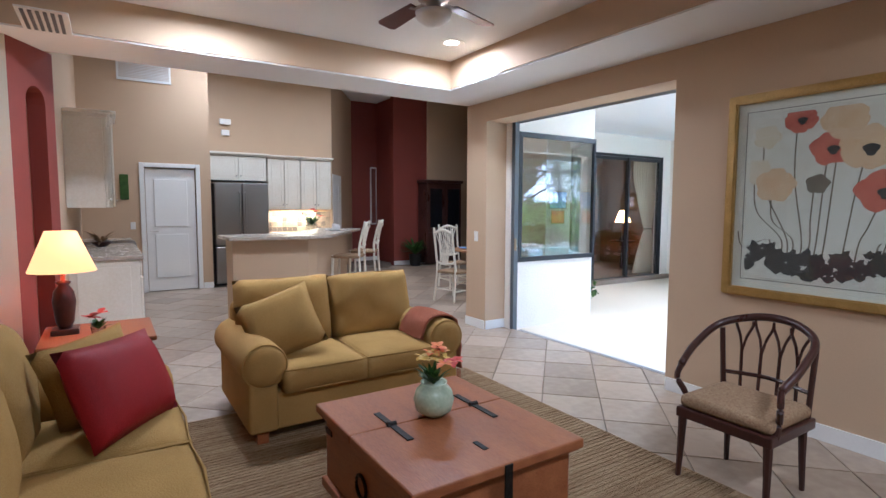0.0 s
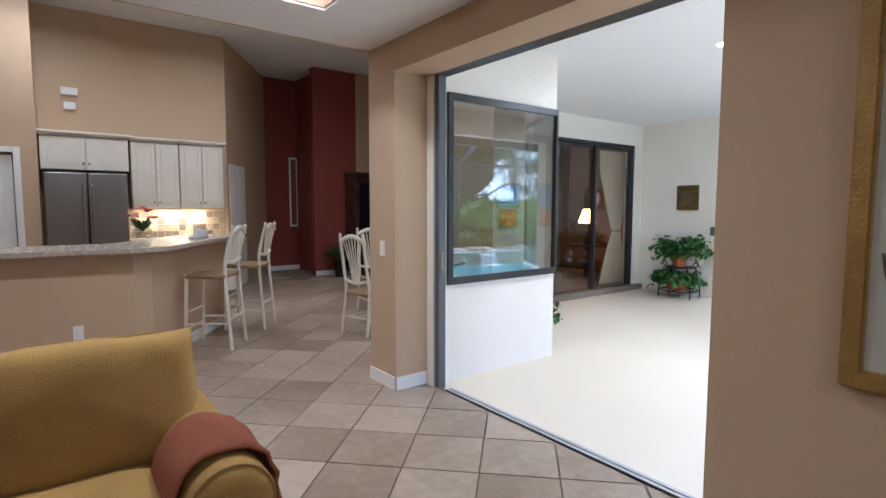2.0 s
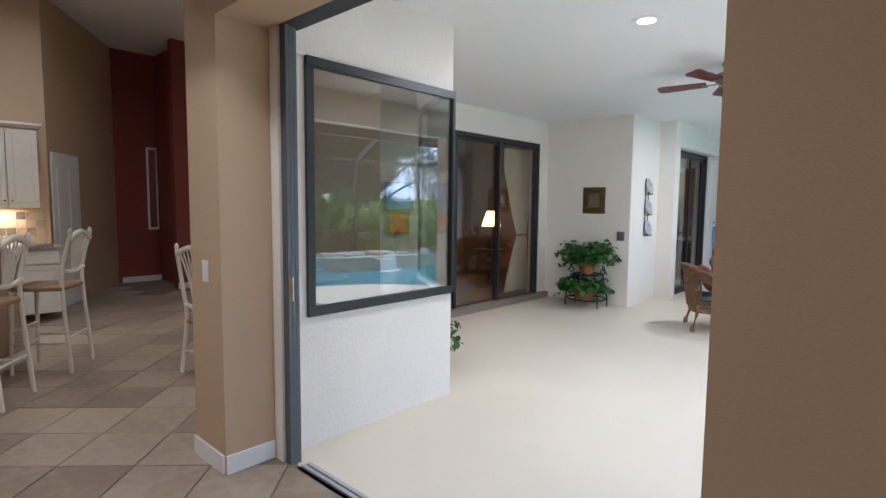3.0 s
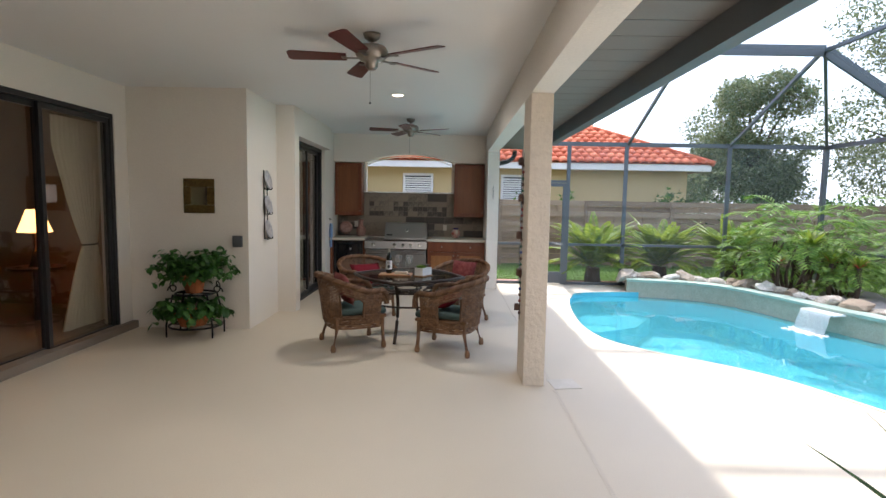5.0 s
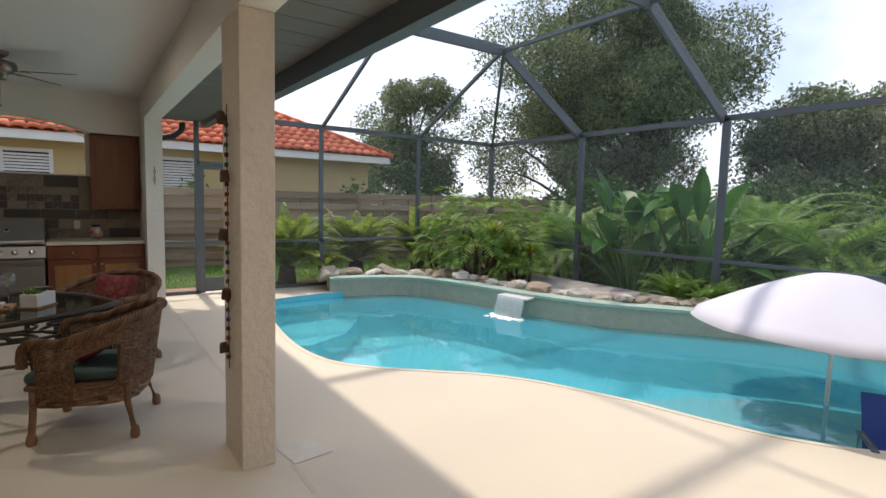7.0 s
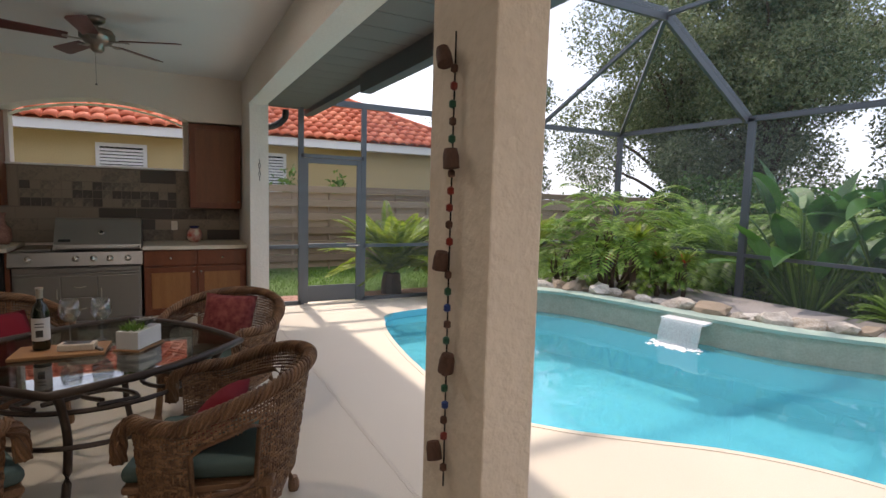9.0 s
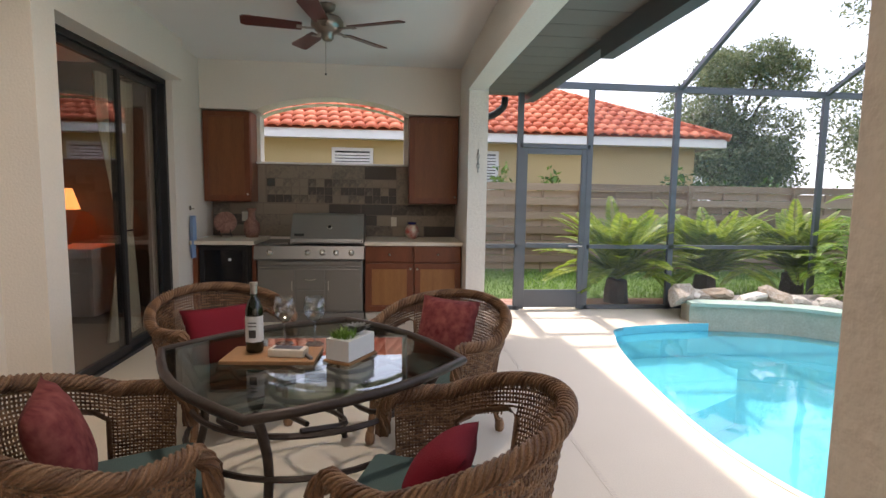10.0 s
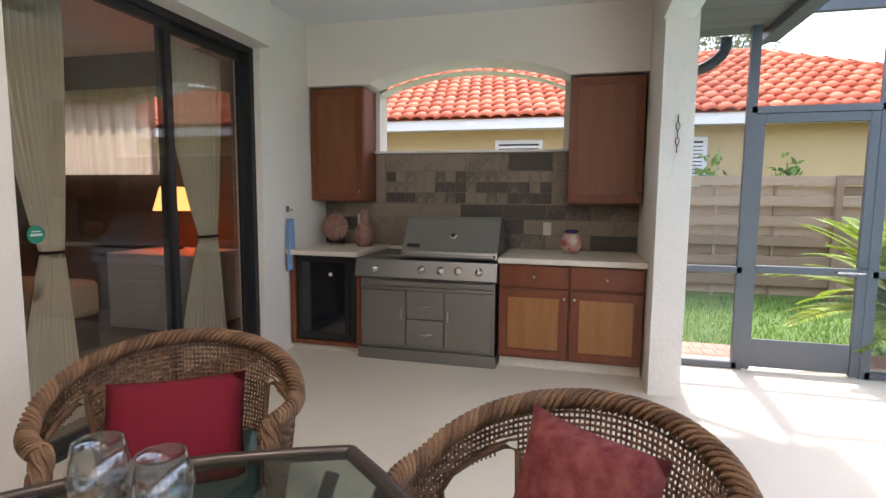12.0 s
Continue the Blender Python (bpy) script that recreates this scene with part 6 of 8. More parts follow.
part("body", lathe(bmesh.new(), [(0.07, 0), (0.10, 0.08), (0.09, 0.17), (0.045, 0.22), (0.04, 0.30), (0.06, 0.345), (0.055, 0.345), (0.03, 0.28)], 22), mat("mottled_red_pottery", (0.16, 0.06, 0.04), 0.55, col2=(0.36, 0.20, 0.15), scale=22, fine=70, bump=0.08), jg, smooth=True)
dp = thing("display_plate", "mottled reddish plate on an iron stand", "plate", pose(13.28, 5.02, 0.81, 0, 0, -80))
part("dish", lathe(bmesh.new(), [(0.0, 0.0), (0.07, 0.0), (0.13, 0.02), (0.128, 0.026), (0.07, 0.008), (0, 0.008)], 28), bpy.data.materials["mottled_red_pottery"], dp, m=pose(0, 0.02, 0.17, 78), smooth=True)
part("stand", tube(tube(bmesh.new(), smooth_line([(-0.06, 0.08, 0), (-0.06, -0.03, 0.05), (-0.06, -0.06, 0.06), (-0.06, -0.05, 0.09)], 4), 0.005, 6), smooth_line([(0.06, 0.08, 0), (0.06, -0.03, 0.05), (0.06, -0.06, 0.06), (0.06, -0.05, 0.09)], 4), 0.005, 6), M_IRON, dp)
for y in (3.02, 4.86):
    ol = thing("outlet", "almond electrical outlet on the tiles", "outlet", pose(BX - 0.012, y, 1.0 if y < 4 else 1.05, 0, 0, -90))
    part("plate", boxes((-0.036, 0.036, -0.006, 0, -0.058, 0.058), bevel=0.002), M_STONETOP, ol)
tw = thing("towel", "light blue towel hanging from a wall hook", "towel", pose(12.80, 5.248, 0.62))
bm = bmesh.new()
rows = [[bm.verts.new((-0.075 + 0.15 * i / 12 * (0.55 + 0.45 * (1 - j / 14)) + 0.03 * (j / 14), -0.035 - 0.02 * math.sin(i * 1.3 + j * 0.1), 0.46 * j / 14)) for i in range(13)] for j in range(15)]
for a, b in zip(rows, rows[1:]):
    for i in range(12):
        bm.faces.new((a[i], a[i + 1], b[i + 1], b[i]))
thicken(bm, 0.008)
part("cloth", bm, M_TOWEL, tw, smooth=True)
part("hook", boxes((-0.02, 0.02, -0.012, 0, 0.52, 0.57), (-0.008, 0.008, -0.05, -0.012, 0.53, 0.545), bevel=0.002), M_NICKEL, tw)
hk = thing("hook_chain", "small metal hook and chain on the pier", "hook", pose(12.498, 2.12, 1.62))
for k in range(5):
    part("link", tube(bmesh.new(), [(-0.005, 0.012 * math.cos(a) * (k % 2) + 0.003, 0.05 * k + 0.028 * math.sin(a)) for a in [2 * math.pi * i / 10 for i in range(11)]], 0.003, 5, cap=False), M_IRON, hk)

# ---- wicker dining set ----
def shell_point(u, v, over=0.0):
    """Point on the chair's curved back: u from -1 to 1 round from arm to arm, v from seat to rim."""
    a = u * radians(128)
    rim = 0.655 + 0.15 * max(0.0, math.cos(min(abs(a) * 0.95, math.pi / 2))) ** 0.9
    z = 0.30 + (rim - 0.30) * v
    flare = 0.03 + 0.07 * v * math.cos(a * 0.5)
    rx, ry = 0.315 + flare, 0.325 + flare
    return Vector((-rx * math.cos(a) + 0.02, ry * math.sin(a), z + over))


def in_gap(u, v):
    """True inside the open side between arm panel and back."""
    p = shell_point(u, v)
    return 0.40 < abs(u) < 0.70 and 0.36 < p.z < shell_point(u, 1.0).z - 0.11


def wicker_chair(m, label):
    t = thing("wicker_chair", label, "chair", m, "wicker chairs round the table")
    bm = bmesh.new()
    cols, rows_n = 120, 15

    def ribbon(p, q, wide, n):
        d = (q - p)
        s = d.cross(n)
        if s.length < 1e-6:
            return
        s = s.normalized() * wide
        f = n * 0.0025
        v = [bm.verts.new(x) for x in (p - s + f, p + s + f, q + s + f, q - s + f, p - s - f, p + s - f, q + s - f, q - s - f)]
        for k in ((0, 1, 2, 3), (7, 6, 5, 4), (0, 4, 5, 1), (2, 6, 7, 3), (1, 5, 6, 2), (3, 7, 4, 0)):
            bm.faces.new([v[i] for i in k])

    for i in range(cols + 1):
        u = -1 + 2 * i / cols
        n = Vector((-math.cos(u * 2.2), math.sin(u * 2.2), 0))
        for j in range(10):
            if in_gap(u, (j + 0.5) / 10):
                continue
            ribbon(shell_point(u, j / 10) + n * 0.003 * (-1) ** j, shell_point(u, (j + 1) / 10) - n * 0.003 * (-1) ** j, 0.0028, n)
    for j in range(26):
        v = 0.02 + j * 0.036
        if abs(v - 0.72) < 0.001:
            continue
        for i in range(60):
            u0, u1 = -1 + 2 * i / 60, -1 + 2 * (i + 1) / 60
            if in_gap((u0 + u1) / 2, v):
                continue
            n = Vector((-math.cos(u0 * 2.2), math.sin(u0 * 2.2), 0))
            s = 0.003 * (-1) ** (i + j)
            ribbon(shell_point(u0, v) + n * s, shell_point(u1, v) - n * s, 0.0042, n)
    part("woven_back", bm, M_WICKER, t)
    for s in (-1, 1):
        loop = []
        for u, f in ((0.40, 0.1), (0.40, 0.9), (0.45, 1.0), (0.55, 1.0), (0.65, 1.0), (0.70, 0.9), (0.70, 0.1), (0.65, 0.0), (0.55, 0.0), (0.45, 0.0), (0.40, 0.1)):
            rim_z = shell_point(s * u, 1.0).z
            loop.append(shell_point(s * u, (0.06 + (rim_z - 0.11 - 0.36) * f) / (rim_z - 0.30)))
        part("gap_binding", tube(bmesh.new(), loop, 0.011, 6, cap=False), M_WICKER, t, smooth=True)
    line = [shell_point(-1 + 2 * i / 48, 1.0) for i in range(49)]
    line = [line[0] + Vector((0.05, 0, -0.16)), line[0] + Vector((0.045, 0, -0.05))] + line + [line[-1] + Vector((0.045, 0, -0.05)), line[-1] + Vector((0.05, 0, -0.16))]
    bm = tube(bmesh.new(), line, 0.026, 8)
    for k in range(6):
        twist = []
        for i in range(220):
            f = i / 219 * (len(line) - 1.001)
            p0, p1 = line[int(f)], line[int(f) + 1]
            c = p0.lerp(p1, f - int(f))
            d = (p1 - p0).normalized()
            s = d.cross(Vector((0, 0, 1)))
            s = s.normalized() if s.length > 1e-3 else Vector((0, 1, 0))
            w = s.cross(d)
            a = i * 0.42 + k * math.pi / 3
            twist.append(c + s * 0.027 * math.cos(a) + w * 0.027 * math.sin(a))
        tube(bm, twist, 0.006, 5)
    part("braided_rim", bm, M_WICKER, t, smooth=True)
    bm = bmesh.new()
    for s in range(36):
        a0 = 2 * math.pi * s / 36
        for j in range(6):
            z = 0.245 + 0.024 * j
            c = lambda a: Vector((0.02 + 0.315 * math.copysign(abs(math.cos(a)) ** 0.6, math.cos(a)), 0.305 * math.copysign(abs(math.sin(a)) ** 0.6, math.sin(a)), z))
            p, q = c(a0), c(a0 + 2 * math.pi / 36)
            n = Vector((math.cos(a0), math.sin(a0), 0)) * (0.004 * (-1) ** (s + j))
            ribbon2 = [bm.verts.new(x) for x in (p + n + Vector((0, 0, -0.011)), q - n + Vector((0, 0, -0.011)), q - n + Vector((0, 0, 0.011)), p + n + Vector((0, 0, 0.011)))]
            bm.faces.new(ribbon2)
    thicken(bm, 0.006)
    part("woven_apron", bm, M_WICKER, t)
    part("seat_deck", rounded(-0.27, 0.31, -0.28, 0.28, 0.34, 0.375, 0.012), M_WICKER, t)
    part("seat_cushion", rounded(-0.24, 0.32, -0.265, 0.265, 0.376, 0.445, 0.03), M_TEAL, t, "faded teal canvas seat cushion", smooth=True)
    for x, y, ox, oy in ((0.27, 0.26, 0.28, 0.275), (0.27, -0.26, 0.28, -0.275), (-0.24, 0.24, -0.29, 0.285), (-0.24, -0.24, -0.29, -0.285)):
        leg = part("leg", tube(bmesh.new(), [(x, y, 0.34), (x, y, 0.22), (ox, oy, 0.03)], 0.021, 8), M_WICKER, t)
        part("foot", lathe(bmesh.new(), [(0.024, 0), (0.03, 0.02), (0.028, 0.05), (0.02, 0.075)], 10), M_WICKER, leg, m=pose(ox, oy, 0))
    return t


ch = wicker_chair(pose(8.455, 2.90, L, 0, 0, 72), "brown woven wicker armchair with teal seat cushion")
for x, y, a in ((8.575, 4.01, -64), (9.83, 2.79, 143), (10.12, 4.08, 215)):
    copy_thing(ch, pose(x, y, L, 0, 0, a))


def seat_pillow(cx, cy, face, material, label, w=0.40, off=-0.10, tilt=-20):
    f = radians(face)
    loose_pillow(pose(cx + off * math.cos(f), cy + off * math.sin(f), L + 0.445 + 0.12 + 0.08 * (off < 0), 0, 0, face - 90) @ pose(0, 0, 0, -tilt, 0, 0), w, w * 0.92, 0.14, material, label)


seat_pillow(9.83, 2.79, 143, M_PAISLEY, "red paisley pillow on a wicker chair")
seat_pillow(10.12, 4.08, 215, M_REDCOTTON, "plain red canvas pillow on a wicker chair", 0.46, 0.02, -42)
seat_pillow(8.575, 4.01, -64, M_PAISLEY, "faded red paisley pillow on a wicker chair")
seat_pillow(8.455, 2.90, 72, M_REDCOTTON, "small dark red pillow on a wicker chair", 0.30, 0.0, -48)

tb = thing("patio_table", "square bowed glass patio table with bronze scroll base", "table", pose(9.21, 3.43, L, 0, 0, -8.8))
R, TH = 0.71, 0.715
octo = []
for k in range(4):
    for q in range(6):
        f = q / 6
        a0, a1 = math.pi / 2 * k, math.pi / 2 * (k + 1)
        px = R * ((1 - f) * math.cos(a0) + f * math.cos(a1))
        py = R * ((1 - f) * math.sin(a0) + f * math.sin(a1))
        am, bow = (a0 + a1) / 2, 0.085 * math.sin(math.pi * f)
        octo.append((px + bow * math.cos(am), py + bow * math.sin(am)))
bm = prism(bmesh.new(), [(x * 0.96, y * 0.96) for x, y in octo], TH - 0.012, TH - 0.004)
gl = part("glass_top", bm, M_TABLEGLASS, tb, "smoked clear glass top")
gl.visible_shadow = False
rim_bm = tube(bmesh.new(), [(x * 0.985, y * 0.985, TH - 0.012) for x, y in octo + octo[:1]], 0.02, 8, cap=False)
part("frame_rail", rim_bm, M_BRONZE, tb, smooth=True)
for k in range(4):
    a = math.pi / 2 * k + math.pi
    c, s = math.cos(a), math.sin(a)
    part("leg", tube(bmesh.new(), smooth_line([(0.62 * c, 0.62 * s, TH - 0.03), (0.56 * c, 0.56 * s, 0.60), (0.50 * c, 0.50 * s, 0.42), (0.55 * c, 0.55 * s, 0.2), (0.66 * c, 0.66 * s, 0.0)], 5), 0.019, 8), M_BRONZE, tb, smooth=True)
    for q in (0.12, -0.12):
        part("scroll", tube(bmesh.new(), smooth_line([(0.50 * c - q * s, 0.50 * s + q * c, 0.58), (0.36 * c - 2.1 * q * s, 0.36 * s + 2.1 * q * c, 0.555), (0.22 * c - q * s, 0.22 * s + q * c, 0.55), (0.30 * c, 0.30 * s, 0.56), (0.42 * c - q * s, 0.42 * s + q * c, 0.57)], 4), 0.011, 6), M_BRONZE, tb)
for r, z in ((0.50, 0.555), (0.17, 0.55), (0.52, 0.40)):
    part("ring", tube(bmesh.new(), [(r * math.cos(a), r * math.sin(a), z) for a in [2 * math.pi * i / 40 for i in range(41)]], 0.012, 6, cap=False), M_BRONZE, tb)

TZT = L + TH - 0.003
bd = thing("serving_board", "oak serving board with cheese and corkscrew", "board", pose(9.16, 3.58, TZT, 0, 0, 86))
part("board", rounded(-0.20, 0.20, -0.11, 0.11, 0.0, 0.018, 0.004), M_OAKBOARD, bd)
ck = thing("cheese_block", "wrapped block of cheese on the board", "cheese", pose(9.13, 3.51, TZT + 0.018, 0, 0, 80))
part("block", rounded(-0.08, 0.08, -0.035, 0.035, 0, 0.035, 0.006), M_STONETOP, ck)
part("label", boxes((-0.06, 0.06, -0.025, 0.025, 0.0352, 0.0362)), M_BLACK, ck)
cs = thing("corkscrew", "steel corkscrew lying on the board", "corkscrew", pose(9.10, 3.425, TZT + 0.018, 0, 0, 30))
part("handle", rounded(-0.05, 0.05, -0.009, 0.009, 0, 0.014, 0.004), M_STEEL, cs)
wb = thing("wine_bottle", "dark red wine bottle with white label", "bottle", pose(9.20, 3.67, TZT + 0.018))
part("glass", lathe(bmesh.new(), [(0.034, 0), (0.038, 0.01), (0.038, 0.19), (0.028, 0.225), (0.0145, 0.245), (0.0145, 0.30), (0.017, 0.302), (0.017, 0.312)], 24), M_BOTTLE, wb, smooth=True)
part("label", lathe(bmesh.new(), [(0.0384, 0.05), (0.0384, 0.165)], 24), M_LABEL, wb)
part("capsule", lathe(bmesh.new(), [(0.0152, 0.262), (0.0152, 0.30), (0.0178, 0.303), (0.0178, 0.314), (0, 0.315)], 16), M_NICKEL, wb)
part("label_print", boxes((-0.002, 0.0, -0.015, 0.015, 0.07, 0.105), (-0.002, 0.0, -0.018, 0.018, 0.135, 0.14), (-0.002, 0.0, -0.018, 0.018, 0.12, 0.124)), M_INK, wb, m=pose(-0.0385, 0, 0))
for x, y in ((9.38, 3.575), (9.37, 3.43)):
    wg = thing("wine_glass", "clear empty stemmed wine glass", "glass", pose(x, y, TZT) @ Matrix.Diagonal((1.15, 1.15, 1.17, 1)), "wine glasses")
    g = part("bowl", lathe(bmesh.new(), [(0.0035, 0.09), (0.02, 0.096), (0.042, 0.125), (0.046, 0.155), (0.036, 0.20), (0.0345, 0.20), (0.044, 0.155), (0.04, 0.127), (0.018, 0.099), (0, 0.096)], 24), M_STEMWARE, wg, smooth=True)
    part("stem", lathe(bmesh.new(), [(0.038, 0), (0.036, 0.003), (0.005, 0.008), (0.0035, 0.09)], 20), M_STEMWARE, wg, smooth=True)
sp = thing("succulent_planter", "white square planter with green succulents", "planter", pose(9.14, 3.24, TZT, 0, 0, 59))
part("tray", boxes((-0.07, 0.07, -0.11, 0.11, 0, 0.012), bevel=0.002), M_OAKBOARD, sp)
part("box", boxes((-0.06, 0.06, -0.10, 0.10, 0.0125, 0.105), bevel=0.003), M_CERAMIC, sp)
bm = bmesh.new()
for k in range(160):
    a = random.uniform(0, 6.28)
    leaf_blade(bm, (random.uniform(-.04, .04), random.uniform(0.0, 0.085), 0.10), (math.cos(a), math.sin(a), random.uniform(0.8, 2.5)), random.uniform(0.03, 0.06), 0.008, 0.3, 2)
part("moss", bm, M_LEAF, sp)
bm = bmesh.new()
for k in range(46):
    a, q = k * 2.4, k / 46
    leaf_blade(bm, (0.0, -0.05, 0.10), (math.cos(a), math.sin(a), 1.6 - 1.2 * q), 0.035 + 0.05 * q, 0.03, 0.05, 3, 0.5)
part("rosette", bm, mat("grey_succulent", (0.10, 0.11, 0.10), 0.6, col2=(0.22, 0.21, 0.20), scale=20, bump=0.0), sp)

# ---- plant stand and wall pieces ----
stnd = thing("plant_stand", "black scrolled iron plant stand against the wall", "plant stand", pose(8.82, 5.93, L))
for z, r in ((0.12, 0.27), (0.50, 0.20)):
    part("shelf", tube(tube(tube(bmesh.new(), [(r * math.cos(a), r * 1.1 * math.sin(a), z) for a in [2 * math.pi * i / 20 for i in range(21)]], 0.012, 6, cap=False), [(-r, 0, z), (r, 0, z)], 0.008, 6), [(0, -r, z), (0, r, z)], 0.008, 6), M_IRON, stnd)
for s in (-1, 1):
    for x in (-0.16, 0.16):
        part("leg", tube(bmesh.new(), [(x, s * 0.27, 0), (x, s * 0.27, 0.14), (x * 0.8, s * 0.2, 0.50)], 0.011, 6), M_IRON, stnd)
    part("scroll", tube(bmesh.new(), [(0.0, s * (0.27 + 0.06 * (1 - q) * math.cos(q * 12)), 0.52 + 0.12 * q + 0.05 * math.sin(q * 12)) for q in [i / 24 for i in range(25)]], 0.008, 6), M_IRON, stnd)


def potted(m, r, h, n, length, width, material, label, up=(0.3, 1.6), droop=1.0, pot=M_TERRA):
    t = thing("potted_plant", label, "plant", m)
    part("pot", lathe(bmesh.new(), [(r * 0.7, 0), (r, h * 0.85), (r * 1.08, h * 0.86), (r * 1.08, h), (r * 0.95, h), (r * 0.6, h * 0.3)], 20), pot, t)
    bm = bmesh.new()
    for k in range(n):
        a = random.uniform(0, 6.28)
        base = Vector((r * 0.6 * math.cos(a), r * 0.6 * math.sin(a), h))
        d = Vector((math.cos(a), math.sin(a), random.uniform(*up)))
        q = random.uniform(0.2, 1.0) * length
        tip = base + d.normalized() * q + Vector((0, 0, -0.3 * q * random.random()))
        for c in range(3):
            b = random.uniform(0, 6.28)
            leaf_blade(bm, tip, (math.cos(b), math.sin(b), random.uniform(-0.5, 0.6)), width * random.uniform(1.2, 2.0), width, droop, 3)
    part("leaves", bm, material, t)
    return t


M_FERN = mat("fern_leaf", (0.025, 0.09, 0.015), 0.5, col2=(0.07, 0.20, 0.035), scale=4, fine=20, bump=0.03, island=0.8)
translucent(M_FERN, 0.3)
potted(pose(8.80, 5.93, L + 0.512), 0.13, 0.2, 460, 0.42, 0.05, M_FERN, "bushy fern-like plant on the upper shelf", (0.1, 1.8), 1.2)
potted(pose(8.76, 5.93, L + 0.132), 0.20, 0.17, 130, 0.32, 0.07, M_FERN, "trailing plant in a terracotta bowl on the lower shelf", (0.0, 1.0), 1.4)
potted(pose(5.0, 5.62, L), 0.09, 0.12, 90, 0.34, 0.06, M_LEAFDARK, "low leafy plant at the foot of the nook wall", (0.5, 1.6), 1.2)
wm = thing("wall_mirror", "small square mirror in an embossed brass frame", "mirror", pose(9.12, 5.995, 1.55, 0, 0, 90) @ pose(0, 0, 0, 0, 0, 180))
for r in ((-0.19, 0.19, -0.02, 0, 0.11, 0.21), (-0.19, 0.19, -0.02, 0, -0.21, -0.11), (-0.19, -0.10, -0.02, 0, -0.109, 0.109), (0.10, 0.19, -0.02, 0, -0.109, 0.109)):
    part("frame_rail", boxes(r, bevel=0.006), mat("antique_brass", (0.16, 0.11, 0.04), 0.4, 0.8, var=0.5, scale=30, fine=70, bump=0.5) if "antique_brass" not in bpy.data.materials else bpy.data.materials["antique_brass"], wm)
part("glass", boxes((-0.10, 0.10, -0.012, -0.006, -0.11, 0.11)), M_MIRROR, wm)
bx = thing("wall_box", "grey weatherproof outlet box on the lanai wall", "outlet", pose(9.12, 5.53, 1.0, 0, 0, -90))
part("cover", boxes((-0.06, 0.06, -0.03, 0, -0.07, 0.07), bevel=0.008), M_CAGE, bx)
pr = thing("plate_rack", "three painted plates in a black iron wall rack", "plates", pose(9.72, 5.4, 1.45))
for z in (-0.33, 0.0, 0.33):
    part("plate", lathe(bmesh.new(), [(0.0, 0), (0.08, 0.0), (0.125, 0.016), (0.123, 0.022), (0.08, 0.006), (0, 0.006)], 24), mat("painted_plate", (0.20, 0.20, 0.28), 0.3, col2=(0.62, 0.60, 0.56), scale=20, fine=40, bump=0.02) if "painted_plate" not in bpy.data.materials else bpy.data.materials["painted_plate"], pr, m=pose(0, -0.03, z, 78), smooth=True)
    part("holder", tube(tube(bmesh.new(), smooth_line([(-0.06, -0.005, z - 0.11), (-0.06, -0.06, z - 0.13), (-0.06, -0.08, z - 0.10)], 3), 0.006, 5), smooth_line([(0.06, -0.005, z - 0.11), (0.06, -0.06, z - 0.13), (0.06, -0.08, z - 0.10)], 3), 0.006, 5), M_IRON, pr)
part("spine", tube(tube(bmesh.new(), [(-0.06, -0.008, -0.46), (-0.06, -0.008, 0.46)], 0.006, 5), [(0.06, -0.008, -0.46), (0.06, -0.008, 0.46)], 0.006, 5), M_IRON, pr)
gar = thing("bell_garland", "string of clay bells and coloured beads on the column", "garland", pose(7.50, 2.262, 0))
part("cord", tube(bmesh.new(), [(0, 0, 0.45), (0.004, 0, 1.2), (0, 0, 1.98)], 0.003, 5), M_IRON, gar)
beadm = [mat("clay_bell", (0.10, 0.05, 0.035), 0.7, var=0.3, bump=0.1), mat("green_bead", (0.02, 0.10, 0.06), 0.3, bump=0.0), mat("red_bead", (0.22, 0.03, 0.02), 0.3, bump=0.0), mat("blue_bead", (0.02, 0.05, 0.20), 0.3, bump=0.0)]
for k in range(26):
    z = 0.52 + k * 0.056
    if k % 6 == 1:
        part("bell", lathe(bmesh.new(), [(0.027, 0), (0.026, 0.04), (0.021, 0.062), (0, 0.066)], 12), beadm[0], gar, m=pose(0.03 * (-1) ** (k // 6), 0.02, z - 0.04, 0, random.uniform(-30, 30)))
    else:
        part("bead", lathe(bmesh.new(), [(0.004, -0.014), (0.012, -0.009), (0.012, 0.009), (0.004, 0.014)], 10), beadm[random.randrange(1, 4)] if k % 3 else beadm[0], gar, m=pose(random.uniform(-.004, .004), 0.004, z))
dg = thing("deck_drain", "slotted deck drain strip along the lanai edge", "drain", pose(0, 1.97, L))
part("strip", boxes((3.0, 13.2, -0.018, 0.018, 0.0005, 0.002)), M_DECK, dg)
bm = bmesh.new()
for k in range(420):
    box(bm, 3.0 + 0.024 * k, 3.010 + 0.024 * k, -0.010, 0.010, 0.0022, 0.0028)
part("slots", bm, M_COLUMN, dg)
ds = thing("downspout", "dark bronze downspout elbow at the roof corner", "downspout", pose(13.52, 1.62, 0))
part("pipe", tube(bmesh.new(), smooth_line([(0, 0, 2.60), (0, 0.02, 2.48), (0.02, 0.14, 2.38), (0.1, 0.32, 2.33), (0.14, 0.40, 2.22), (0.14, 0.40, 0.0)], 5), 0.045, 10), M_DARKFRAME, ds, smooth=True)

